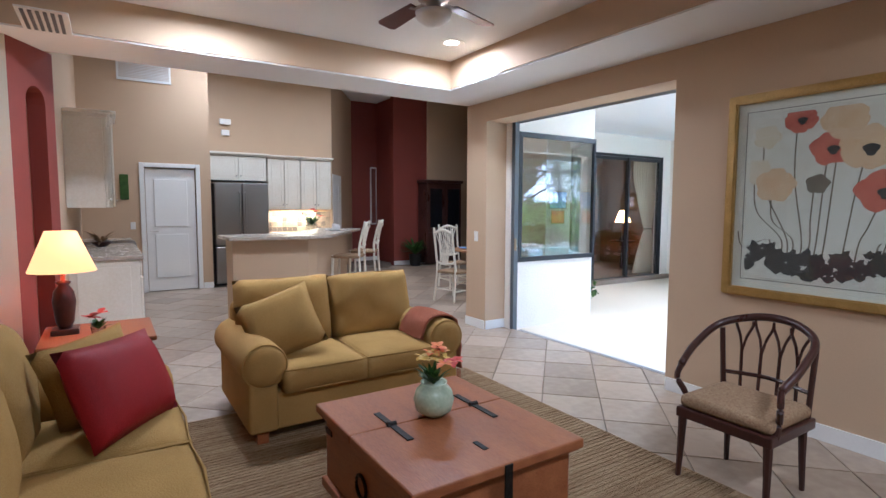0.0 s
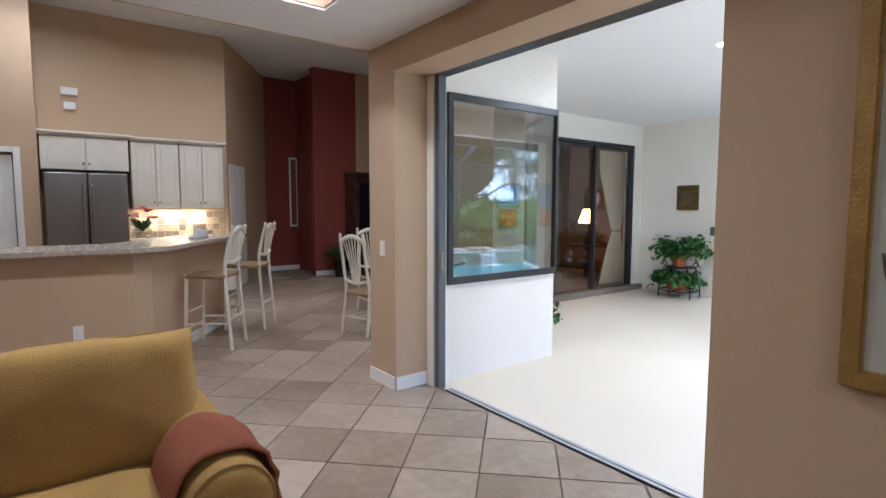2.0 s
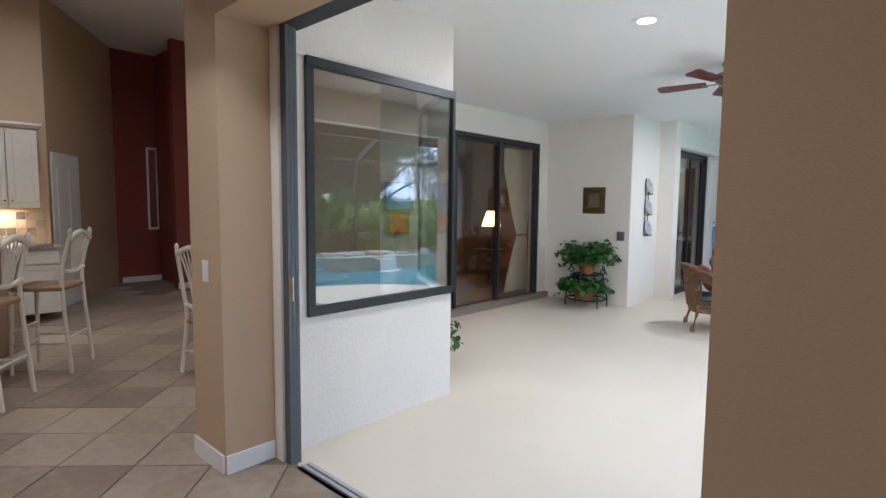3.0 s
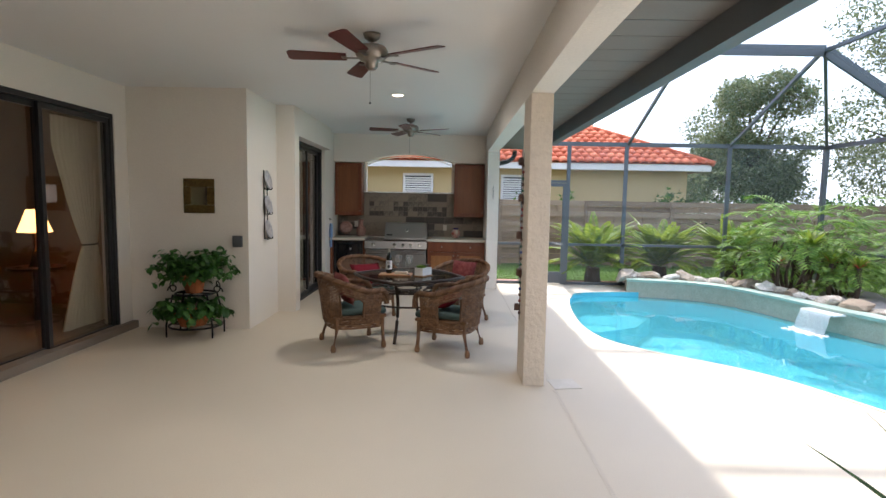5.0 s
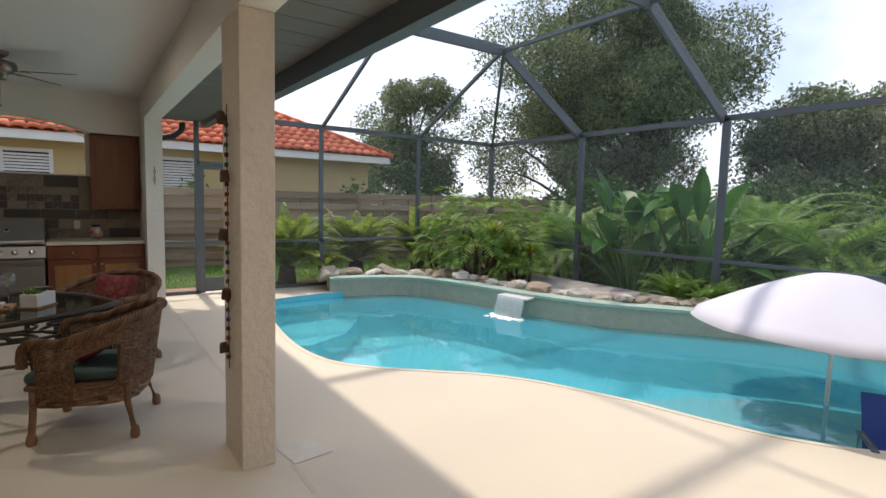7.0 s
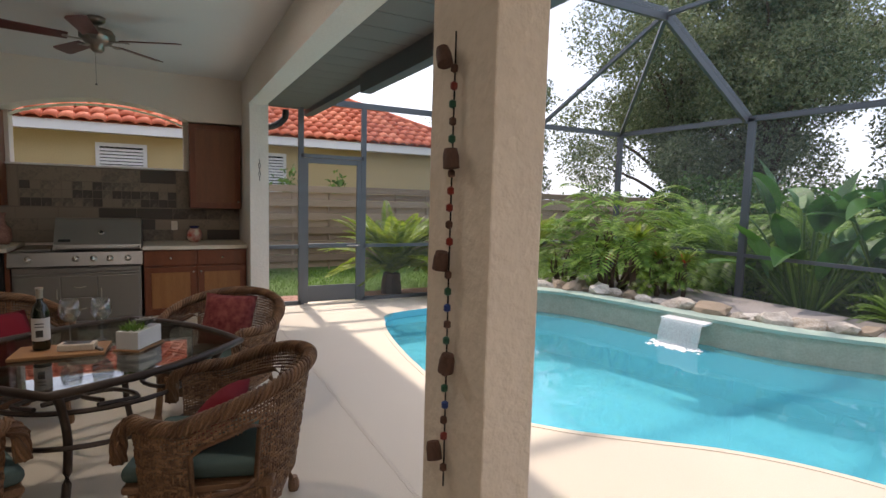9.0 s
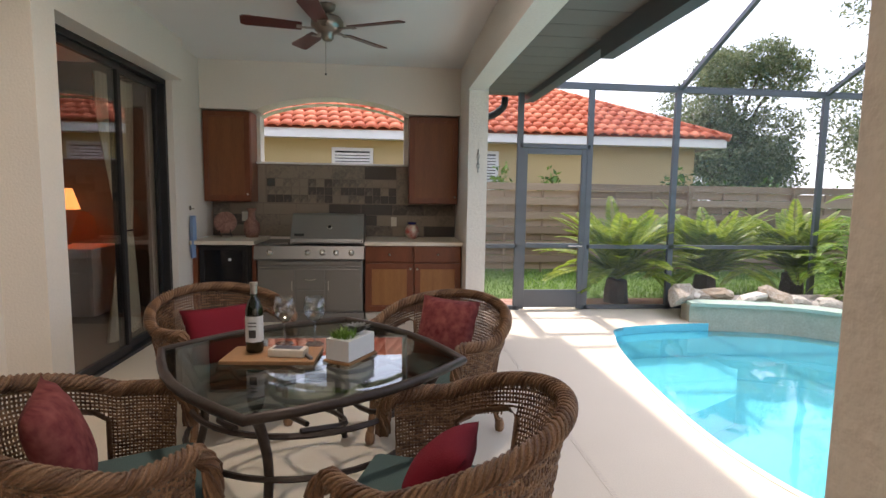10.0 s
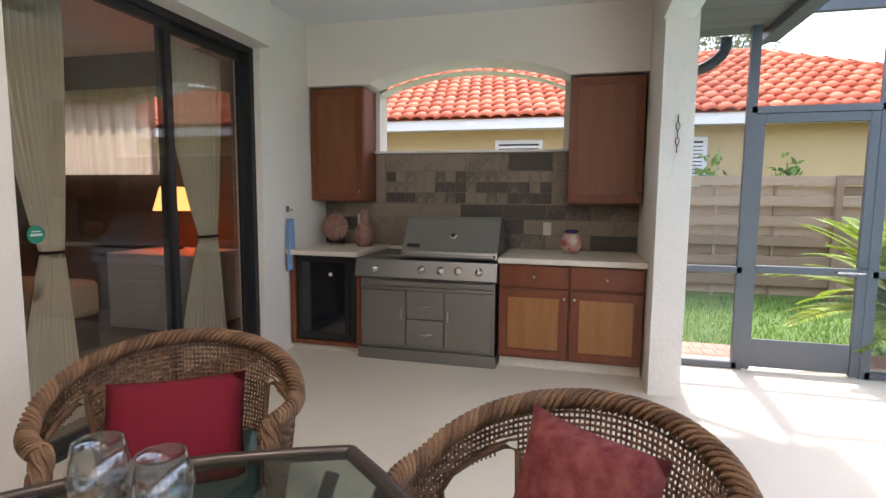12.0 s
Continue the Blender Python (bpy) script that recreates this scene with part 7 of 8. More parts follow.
spk = thing("spiky_plant", "dark spiky strap-leaf plant in a clay pot", "plant", pose(4.15, 1.0, L))
part("pot", lathe(bmesh.new(), [(0.13, 0), (0.18, 0.26), (0.195, 0.265), (0.195, 0.30), (0.17, 0.30), (0.11, 0.06)], 22), M_TERRA, spk)
bm = bmesh.new()
for a, r, z in [(50, 0.69, 0.76), (67, 0.54, 0.97)] + [(100 + 18 * k, random.uniform(0.4, 0.65), random.uniform(0.6, 1.05)) for k in range(13)]:
    c, q = math.cos(radians(a)), math.sin(radians(a))
    leaf_blade(bm, (0.04 * c, 0.04 * q, 0.28), (r * c, r * q, z - 0.28 + 0.12), math.hypot(r, z - 0.28) * 1.03, 0.045, 0.30, 8, 0.5)
part("leaves", bm, M_LEAFDARK, spk)

# screen door in the cage
sdo = thing("screen_door", "dark grey framed screen door in the pool cage, closed", "door", pose(EX, 1.01, L))
for r in ((-0.02, 0.02, -0.42, -0.35, 0.01, 2.05), (-0.02, 0.02, 0.35, 0.42, 0.01, 2.05), (-0.02, 0.02, -0.349, 0.349, 1.98, 2.05), (-0.02, 0.02, -0.349, 0.349, 0.80, 0.86), (-0.012, 0.012, -0.349, 0.349, 0.03, 0.26)):
    part("frame_rail", boxes(r, bevel=0.003), M_CAGE, sdo)
part("handle", tube(bmesh.new(), [(-0.02, -0.38, 0.83), (-0.06, -0.38, 0.83), (-0.06, -0.2, 0.83), (-0.02, -0.2, 0.83)], 0.008, 6), M_NICKEL, sdo)
member("door_header", (EX, 1.46, L + 2.08), (EX, 0.56, L + 2.08), 0.05)

# ---- pool ----
def ribbon_wall(line, z0, z1, closed=True):
    bm = bmesh.new()
    lo, hi = [bm.verts.new((p[0], p[1], z0)) for p in line], [bm.verts.new((p[0], p[1], z1)) for p in line]
    for i in range(len(line) if closed else len(line) - 1):
        j = (i + 1) % len(line)
        bm.faces.new((lo[i], lo[j], hi[j], hi[i]))
    return bm


def flat_shape(line, z):
    bm = bmesh.new()
    vs = [bm.verts.new((p[0], p[1], z)) for p in line]
    bmesh.ops.triangle_fill(bm, use_beauty=True, edges=[bm.edges.new((vs[i], vs[(i + 1) % len(vs)])) for i in range(len(vs))])
    return bm


WZ = L - 0.09
setting("pool_wall", ribbon_wall(pool_line, -0.80, L), M_BASIN, "aqua plaster sides of the pool", "pool")
setting("pool_floor", flat_shape(pool_line, -0.79), M_BASIN, "aqua plaster floor of the pool", "pool")
setting("pool_shelf", prism(bmesh.new(), [(7.35, -0.68), (7.22, -1.2), (6.92, -1.85), (6.45, -2.47), (5.7, -2.9), (4.6, -3.0), (4.6, -0.6), (6.2, -0.6)], -0.78, WZ - 0.16), M_SHELF, "pale shallow sun shelf in the pool", "pool")
setting("pool_steps", prism(bmesh.new(), [(12.7, 0.6), (11.2, 1.1), (10.9, 0.5), (11.3, -0.2), (12.0, -0.7), (12.8, -0.6)], -0.78, WZ - 0.30), M_BASIN, "rounded aqua steps in the pool", "pool")
wa = setting("water", flat_shape(pool_line, WZ), M_WATER, "clear turquoise pool water", "water")
wa.visible_shadow = False
inner = back_line


def offset_line(line, d):
    out = []
    for i, p in enumerate(line):
        a, b = Vector(line[max(0, i - 1)]), Vector(line[min(len(line) - 1, i + 1)])
        t = (b - a).normalized()
        out.append((p[0] + t.y * d, p[1] - t.x * d))
    return out


def strip_block(la, lb, z0, z1):
    bm = bmesh.new()
    n = len(la)
    q = [[bm.verts.new((l[i][0], l[i][1], z)) for i in range(n)] for l, z in ((la, z0), (la, z1), (lb, z1), (lb, z0))]
    for s in range(4):
        for i in range(n - 1):
            bm.faces.new((q[s][i], q[s][i + 1], q[(s + 1) % 4][i + 1], q[(s + 1) % 4][i]))
    bm.faces.new([q[s][0] for s in range(4)])
    bm.faces.new([q[s][-1] for s in range(4)][::-1])
    return bm


WT = 0.10
outer = offset_line(inner, -0.30)
setting("pool_raised_wall", strip_block(offset_line(inner, 0.01), outer, WZ - 0.06, WT), M_POOLTILE, "sandy tiled raised wall behind the pool", "wall")
setting("pool_coping", strip_block(offset_line(inner, 0.05), offset_line(inner, -0.24), WT + 0.001, WT + 0.04), M_COPING, "sage green coping on the raised pool wall", "coping")
bed_rim = [(x, y) for x, y in offset_line(inner, -0.28)] + [(2.2, -4.42), (2.2, -4.5), (13.25, -4.5), (13.25, -0.55)]
setting("planter_bed", flat_shape(bed_rim, WT - 0.01), mat("bed_paving", (0.30, 0.27, 0.25), 0.9, var=0.15, scale=2, fine=40, bump=0.15), "grey paved planting bed behind the pool", "ground")
setting("pool_edge_trim", strip_block([p[:2] for p in pool_line[:90]], [p for p in offset_line(pool_line[:90], 0.05)], L - 0.03, L + 0.004), M_DECK, "rounded cream edge of the pool deck", "trim")


def rock_mesh(seed):
    bm = bmesh.new()
    bmesh.ops.create_icosphere(bm, subdivisions=2, radius=1)
    for v in bm.verts:
        n = noise.noise(v.co * 1.3 + Vector((seed * 7.1, 0, 0)))
        v.co *= 1 + 0.45 * n
        v.co.z = max(-0.45, v.co.z * 0.7)
    return mesh_of("rock", bm, M_ROCK)


rocks = [rock_mesh(i) for i in range(5)]
rline = offset_line(inner, -0.36)
for i in range(len(rline) - 1):
    a, b = Vector(rline[i]), Vector(rline[i + 1])
    steps = max(1, int((b - a).length / 0.13))
    for k in range(steps):
        p = a.lerp(b, k / steps)
        if p.x < 6.0:
            continue
        ob = new("rock", rocks[random.randrange(5)])
        s = random.uniform(0.09, 0.17)
        ob.matrix_basis = pose(p.x + random.uniform(-.06, .08), p.y + random.uniform(-.10, .04), WT + 0.4 * s, random.uniform(-15, 15), random.uniform(-15, 15), random.uniform(0, 360)) @ Matrix.Diagonal((s * random.uniform(0.9, 1.6), s, s * random.uniform(0.7, 1.1), 1))
        tagged(ob, "buff limestone edging rock on the pool wall", "rock", "rocks along the pool wall")
wfall = thing("water_spout", "sheet of water falling from a white lip into the pool", "fountain", pose(10.0, -2.36, 0, 0, 0, 12))
part("lip", boxes((-0.26, 0.26, -0.05, 0.16, 0.075, 0.10), bevel=0.004), M_CERAMIC, wfall)
bm = bmesh.new()
rows = [[bm.verts.new((-0.24 + 0.48 * i / 16, 0.16 + 0.10 * j / 8 + 0.006 * math.sin(i * 1.7 + j), 0.09 - 0.28 * (j / 8) ** 1.6)) for i in range(17)] for j in range(9)]
for a, b in zip(rows, rows[1:]):
    for i in range(16):
        bm.faces.new((a[i], a[i + 1], b[i + 1], b[i]))
M_FALL = pane_mat("falling_water", (0.88, 0.95, 0.97), 1.6)
fn_, fk_ = M_FALL.node_tree.nodes, M_FALL.node_tree.links
f_df, f_mx, f_st = fn_.new("ShaderNodeBsdfDiffuse"), fn_.new("ShaderNodeMixShader"), fn_.new("ShaderNodeTexNoise")
f_df.inputs[0].default_value = (0.80, 0.86, 0.88, 1)
f_st.inputs["Scale"].default_value = 40
f_top = next(nd for nd in fn_ if nd.type == "MIX_SHADER" and nd != f_mx)
fk_.new(f_top.inputs[1].links[0].from_socket, f_mx.inputs[1]), fk_.new(f_df.outputs[0], f_mx.inputs[2])
fk_.new(f_st.outputs["Fac"], f_mx.inputs[0]), fk_.new(f_mx.outputs[0], f_top.inputs[1])
fw = part("falling_sheet", bm, M_FALL, wfall, smooth=True)
bm = bmesh.new()
for k in range(150):
    x, y, r = random.gauss(0, 0.14), 0.30 + random.gauss(0, 0.07), random.uniform(0.012, 0.03)
    lathe(bm, [(0.0, -r * 0.4), (r, 0), (0.0, r * 0.5)], 6, (x, y, WZ + 0.004))
tagged(part("foam", bm, M_CERAMIC, wfall), kind="stuff")

um = thing("umbrella", "white pool umbrella standing on the sun shelf", "umbrella", pose(6.0, -2.25, WZ - 0.16))
part("pole", tube(bmesh.new(), [(0, 0, 0), (0, 0, 1.28)], 0.018, 8), M_CERAMIC, um)
bm = bmesh.new()
rings = []
for j in range(9):
    f = j / 8
    rings.append([bm.verts.new((1.11 * f * (1 - 0.035 * f * (1 - abs(math.cos(4 * a)))) * math.cos(a), 1.11 * f * (1 - 0.035 * f * (1 - abs(math.cos(4 * a)))) * math.sin(a), 1.32 - 0.46 * f ** 1.3 - 0.02 * f * (1 - abs(math.cos(4 * a))))) for a in [2 * math.pi * k / 48 for k in range(48)]])
for a, b in zip(rings[1:], rings[2:]):
    for k in range(48):
        bm.faces.new((a[k], a[(k + 1) % 48], b[(k + 1) % 48], b[k]))
bm.faces.new(rings[1])
for v in rings[0]:
    bm.verts.remove(v)
thicken(bm, 0.006)
part("canopy", bm, M_UMBRELLA, um, smooth=True)
for k in range(8):
    a = math.pi / 4 * k
    part("rib", tube(bmesh.new(), [(0, 0, 1.29), (1.09 * math.cos(a), 1.09 * math.sin(a), 0.855)], 0.006, 5), M_CERAMIC, um)
bch = thing("beach_chair", "low blue folding beach chair on the sun shelf", "chair", pose(5.30, -1.5, WZ - 0.16, 0, 0, 30) @ Matrix.Diagonal((0.75, 0.75, 0.72, 1)))
for s in (-1, 1):
    part("side_frame", tube(bmesh.new(), smooth_line([(s * 0.26, 0.25, 0), (s * 0.26, 0.22, 0.32), (s * 0.26, -0.25, 0.34), (s * 0.26, -0.3, 0)], 3), 0.012, 6), M_NICKEL, bch)
    part("armrest", boxes((s * 0.26 - 0.03, s * 0.26 + 0.03, -0.25, 0.22, 0.35, 0.37), bevel=0.005), M_CAGE, bch)
part("seat", boxes((-0.24, 0.24, -0.22, 0.22, 0.18, 0.20), bevel=0.005), M_BLUE, bch)
part("backrest", boxes((-0.24, 0.24, -0.01, 0.01, 0, 0.55), bevel=0.005), M_BLUE, bch, m=pose(0, -0.22, 0.2, 22))

lid = thing("skimmer_lid", "square white plastic pool skimmer lid in the deck", "lid", pose(7.35, 1.86, L + 0.0005, 0, 0, 8))
part("cover", rounded(-0.125, 0.125, -0.125, 0.125, 0.0, 0.006, 0.0025), M_STONETOP, lid)

# ---- neighbour's house, fence ----
nh = thing("neighbour_house", "yellow stucco house with orange tiled hip roof behind fence", "house")
NX, NY, NZ, ND = 18.9, -5.03, 2.80, 3.9
part("wall", boxes((NX + 0.5, NX + 7.3, NY + 0.5, 16, L - 0.12, NZ - 0.02)), M_YELLOW, nh)
part("fascia", boxes((NX, NX + 0.03, NY, 16.5, NZ - 0.20, NZ), (NX + 0.03, NX + 7.8, NY, NY + 0.03, NZ - 0.20, NZ)), M_TRIM, nh, "white fascia board")
part("soffit", boxes((NX + 0.03, NX + 0.5, NY + 0.03, 16.5, NZ - 0.18, NZ - 0.16)), M_TRIM, nh)
RZ2 = NZ + 1.92
bm = bmesh.new()
vs = [bm.verts.new(p) for p in ((NX - 0.04, NY - 0.04, NZ), (NX + 7.84, NY - 0.04, NZ), (NX + ND, NY + ND, RZ2), (NX - 0.04, 16.5, NZ), (NX + ND, 16.5, RZ2), (NX + 7.84, 16.5, NZ))]
bm.faces.new((vs[0], vs[2], vs[4], vs[3])), bm.faces.new((vs[0], vs[1], vs[2])), bm.faces.new((vs[1], vs[5], vs[4], vs[2]))
roof = part("roof", bm, M_ROOFTILE2, nh, "orange terracotta barrel tile roof")


def window_unit(parent, y0, y1, z0, z1, x):
    w = part("window", boxes((x - 0.05, x, y0 - 0.08, y1 + 0.08, z0 - 0.08, z1 + 0.08), bevel=0.008), M_TRIM, parent)
    part("pane", boxes((x - 0.056, x - 0.051, y0, y1, z0, z1)), M_BLACKGLASS, w)
    for k in range(int((z1 - z0) / 0.07)):
        part("slat", boxes((x - 0.066, x - 0.058, y0, y1, z0 + 0.01 + 0.07 * k, z0 + 0.06 + 0.07 * k)), M_TRIM, w)


window_unit(nh, 3.55, 4.35, 1.55, 2.35, NX + 0.5)
window_unit(nh, 0.55, 1.25, 1.55, 2.35, NX + 0.5)

# roof tiles: nearest as pieces, the others joined
SL = math.hypot(ND, RZ2 - NZ)
tilt = math.degrees(math.atan2(RZ2 - NZ, ND))
TW, TL = 0.27, 0.36


def tile_bm(bm, m, n=6):
    rows = []
    for s, z in ((0.0, 0.035), (1.0, 0.0)):
        rows.append([bm.verts.new(m @ Vector((s * (TL + 0.04), TW * i / n, z + 0.055 * math.sin(math.pi * i / n) ** 0.8 if i not in (0, n) else z))) for i in range(n + 1)])
    for i in range(n):
        bm.faces.new((rows[0][i], rows[0][i + 1], rows[1][i + 1], rows[1][i]))
    lip = [bm.verts.new(v.co + m.to_3x3() @ Vector((0, 0, -0.035))) for v in rows[0]]
    for i in range(n):
        bm.faces.new((lip[i], lip[i + 1], rows[0][i + 1], rows[0][i]))
    return bm


one = mesh_of("roof_tile", tile_bm(bmesh.new(), Matrix.Identity(4)), M_ROOFTILE, True)
rest = bmesh.new()
made = 0
for j in range(int(SL / TL)):
    run = j * TL * math.cos(radians(tilt))
    for i in range(80):
        y = NY + run + i * TW + 0.03
        if y > 15.8:
            break
        m = pose(NX - 0.05 + run, y, NZ + 0.01 + j * TL * math.sin(radians(tilt)), 0, -tilt, 0)
        if y < 1.6 and made < 300:
            ob = new("roof_tile", one)
            ob.parent, ob.matrix_basis = roof, m
            made += 1
        else:
            tile_bm(rest, m)
side = pose(NX, NY, NZ, 0, 0, 90)
for j in range(int(SL / TL)):
    run = j * TL * math.cos(radians(tilt))
    for i in range(int((7.8 - 2 * run) / TW)):
        tile_bm(rest, pose(NX + run + (i + 1) * TW, NY - 0.05 + run, NZ + 0.01 + j * TL * math.sin(radians(tilt)), 0, 0, 90) @ pose(0, 0, 0, 0, -tilt, 0))
tagged(part("roof_tiles_rest", rest, M_ROOFTILE2, roof, smooth=True), kind="stuff")
part("ridge_cap", tube(tube(bmesh.new(), [(NX - 0.05, NY - 0.05, NZ + 0.03), (NX + ND, NY + ND, RZ2 + 0.03)], 0.09, 8), [(NX + ND, NY + ND, RZ2 + 0.03), (NX + ND, 16.4, RZ2 + 0.03)], 0.09, 8), M_ROOFTILE2, roof, smooth=True)

fence = thing("fence", "weathered horizontal board fence along the lawn", "fence", pose(17.5, 0, L - 0.12))
board_me = mesh_of("board", boxes((-0.012, 0.012, 0.0, 2.38, 0, 0.145), bevel=0.003), M_FENCE)
post_me = mesh_of("post", boxes((-0.045, 0.045, -0.045, 0.045, 0, 1.86), bevel=0.006), M_FENCE)
for k in range(-8, 6):
    y = 2.4 * k - 0.9
    ob = new("post", post_me)
    ob.parent, ob.matrix_basis = fence, pose(-0.05, y, 0)
    for half in (0.8, 1.6):
        ob = new("spacer", post_me)
        ob.parent, ob.matrix_basis = fence, pose(0.0, y + half, 0) @ Matrix.Diagonal((0.4, 0.4, 0.98, 1))
    for j in range(12):
        ob = new("board", board_me)
        ob.parent, ob.matrix_basis = fence, pose((-0.035 if j % 2 else 0.035) + random.uniform(-.004, .004), y + random.uniform(-.01, .01), 0.06 + 0.15 * j, random.uniform(-.2, .2))
setting("paver_path", boxes(*[(13.64 + 0.21 * i, 13.84 + 0.21 * i, -3 + 0.105 * j + 0.05 * (i % 2), -2.9 + 0.105 * j + 0.05 * (i % 2), L - 0.12, L - 0.05) for i in range(3) for j in range(75)]), M_PAVER, "red brick paver path outside the cage", "pavement")


# ---- planting ----
def frond(bm, base, heading, length, rise, leaflet, n=26, arch=1.5, width=0.02):
    """A feather frond: curved rib with paired leaflets."""
    d = Vector((math.cos(heading), math.sin(heading), rise)).normalized()
    p = Vector(base)
    pts = [p.copy()]
    step = length / n
    for i in range(n):
        p = p + d * step
        d = (d + Vector((0, 0, -arch / n))).normalized()
        pts.append(p.copy())
        if i < 3:
            continue
        f = i / n
        ll = leaflet * (math.sin(math.pi * (0.15 + 0.83 * f)) ** 0.7)
        side = d.cross(Vector((0, 0, 1)))
        if side.length < 1e-3:
            continue
        side = side.normalized()
        for s in (-1, 1):
            dirn = (side * s + d * 0.75 + Vector((0, 0, 0.25))).normalized()
            tip = p + dirn * ll + Vector((0, 0, -0.15 * ll))
            w = d * width
            mid = p + dirn * ll * 0.5
            v = [bm.verts.new(x) for x in (p, mid + w * 0.6, tip, mid - w * 0.6)]
            bm.faces.new(v)
    tube(bm, pts[::4] + [pts[-1]], 0.008, 4, 0.002, cap=False)


def feather_plant(m, fronds, length, leaflet, material, name, label, category, trunk_h=0.2, trunk_r=0.14, rise=(0.2, 1.8), arch=1.5, n=26, width=0.02, group=""):
    t = thing(name, label, category, m, group)
    part("trunk", tube(bmesh.new(), [(0, 0, -0.05), (0.01, 0.01, trunk_h * 0.6), (0, 0, trunk_h)], trunk_r, 10, trunk_r * 0.75), M_BARK, t)
    bm = bmesh.new()
    for k in range(fronds):
        frond(bm, (0, 0, trunk_h), k * 2.4 + random.uniform(-.2, .2), length * random.uniform(0.75, 1.1), random.uniform(*rise), leaflet, n, arch * random.uniform(0.8, 1.3), width)
    part("crown", bm, material, t)
    return t


cy = feather_plant(pose(14.0, -0.2, L - 0.12), 74, 1.28, 0.21, M_CYCAD, "sago_palm", "yellow-green sago palm with a short dark trunk", "palm", 0.40, 0.19, (0.45, 2.9), 1.1, 56, 0.026, "sago palms along the fence")
copy_thing(cy, pose(14.4, -1.8, L - 0.12, 0, 0, 70))
copy_thing(cy, pose(14.7, -3.5, L - 0.12, 0, 0, 150))
pa = feather_plant(pose(12.7, -6.1, L - 0.12), 34, 1.7, 0.36, M_LEAF, "areca_palm", "tall feathery green palm outside the cage", "palm", 0.7, 0.08, (0.4, 3.2), 1.9, 46, 0.024, "areca palms")
for x, y, a, s in ((11.7, -5.7, 40, 0.85), (11.1, -7.4, 130, 1.0), (8.3, -6.9, 220, 1.0), (7.4, -6.2, 300, 1.0), (6.4, -7.2, 80, 1.1), (5.4, -6.3, 20, 1.05), (9.6, -9.0, 20, 1.2), (13.6, -8.0, 60, 0.95), (12.0, -9.5, 200, 1.1), (3.8, -6.2, 250, 1.0), (4.6, -7.4, 100, 1.15)):
    copy_thing(pa, pose(x, y, L - 0.12, 0, 0, a) @ Matrix.Diagonal((s, s, s, 1)))
M_PHILO = mat("bright_green_leaf", (0.12, 0.24, 0.03), 0.4, col2=(0.30, 0.44, 0.08), scale=4, fine=20, bump=0.02, island=0.8)
translucent(M_PHILO, 0.35)
ph = thing("tree_philodendron", "lush cut-leaf green plant among bare twigs in bed", "plant", pose(11.95, -3.1, WT) @ Matrix.Diagonal((1.1, 1.1, 1.05, 1)))
bm = bmesh.new()
for k in range(8):
    a = 0.8 * k
    tube(bm, smooth_line([(0.15 * math.cos(a), 0.15 * math.sin(a), 0), (0.3 * math.cos(a), 0.3 * math.sin(a), 0.35), (0.25 * math.cos(a + .5), 0.25 * math.sin(a + .5), 0.8)], 4), 0.03, 6, 0.012)
part("trunk", bm, M_BARK, ph)
bm = bmesh.new()
for k in range(62):
    a, q = random.uniform(0, 6.28), random.uniform(0.25, 1.2)
    h = random.uniform(0.05, 1.7)
    frond(bm, (0.35 * q * math.cos(a), 0.35 * q * math.sin(a), h * 0.75), a, random.uniform(0.4, 0.75), random.uniform(0.2, 2.0), 0.24, 13, 1.9, 0.032)
part("leaves", bm, M_PHILO, ph)
for x, y, s, a in ((11.35, -3.6, 0.7, 40), (12.65, -2.75, 0.7, 130), (12.5, -3.9, 1.0, 200)):
    copy_thing(ph, pose(x, y, WT, 0, 0, a) @ Matrix.Diagonal((s, s, s, 1)))
bro = thing("bromeliad", "spiky bromeliad with pale and red leaves in bed", "plant", pose(11.55, -3.15, WT + 0.75))
for material, n, ln in ((M_CYCAD, 26, 0.5), (M_FLOWER_RED, 5, 0.3)):
    bm = bmesh.new()
    for k in range(n):
        a = 2.4 * k
        leaf_blade(bm, (0, 0, 0), (math.cos(a), math.sin(a), random.uniform(0.8, 2.2)), ln * random.uniform(0.8, 1.1), 0.06, 0.8, 6)
    part("leaves", bm, material, bro)
part("stem", tube(bmesh.new(), [(0, 0, -0.78), (0.03, 0.02, -0.4), (0, 0, 0.02)], 0.05, 8), M_BARK, bro)
for x, y, z, a, s in ((11.25, -3.3, 0.55, 50, 0.7), (11.75, -2.75, 0.45, 140, 0.6), (11.0, -3.55, 0.5, 200, 0.65)):
    copy_thing(bro, pose(x, y, WT + 0.78 * s - 0.02, 0, 0, a) @ Matrix.Diagonal((s, s, s, 1)))
fn = feather_plant(pose(8.65, -4.2, WT), 44, 0.62, 0.10, M_LEAF, "fern", "bright green fern clump behind the rocks", "fern", 0.02, 0.05, (0.4, 2.5), 1.4, 20, 0.012, "ferns")
copy_thing(fn, pose(8.15, -4.2, WT, 0, 0, 60))
bop = thing("bird_of_paradise", "giant bird of paradise with broad upright leaves", "plant", pose(10.35, -5.55, L - 0.12))
bm, bm2 = bmesh.new(), bmesh.new()
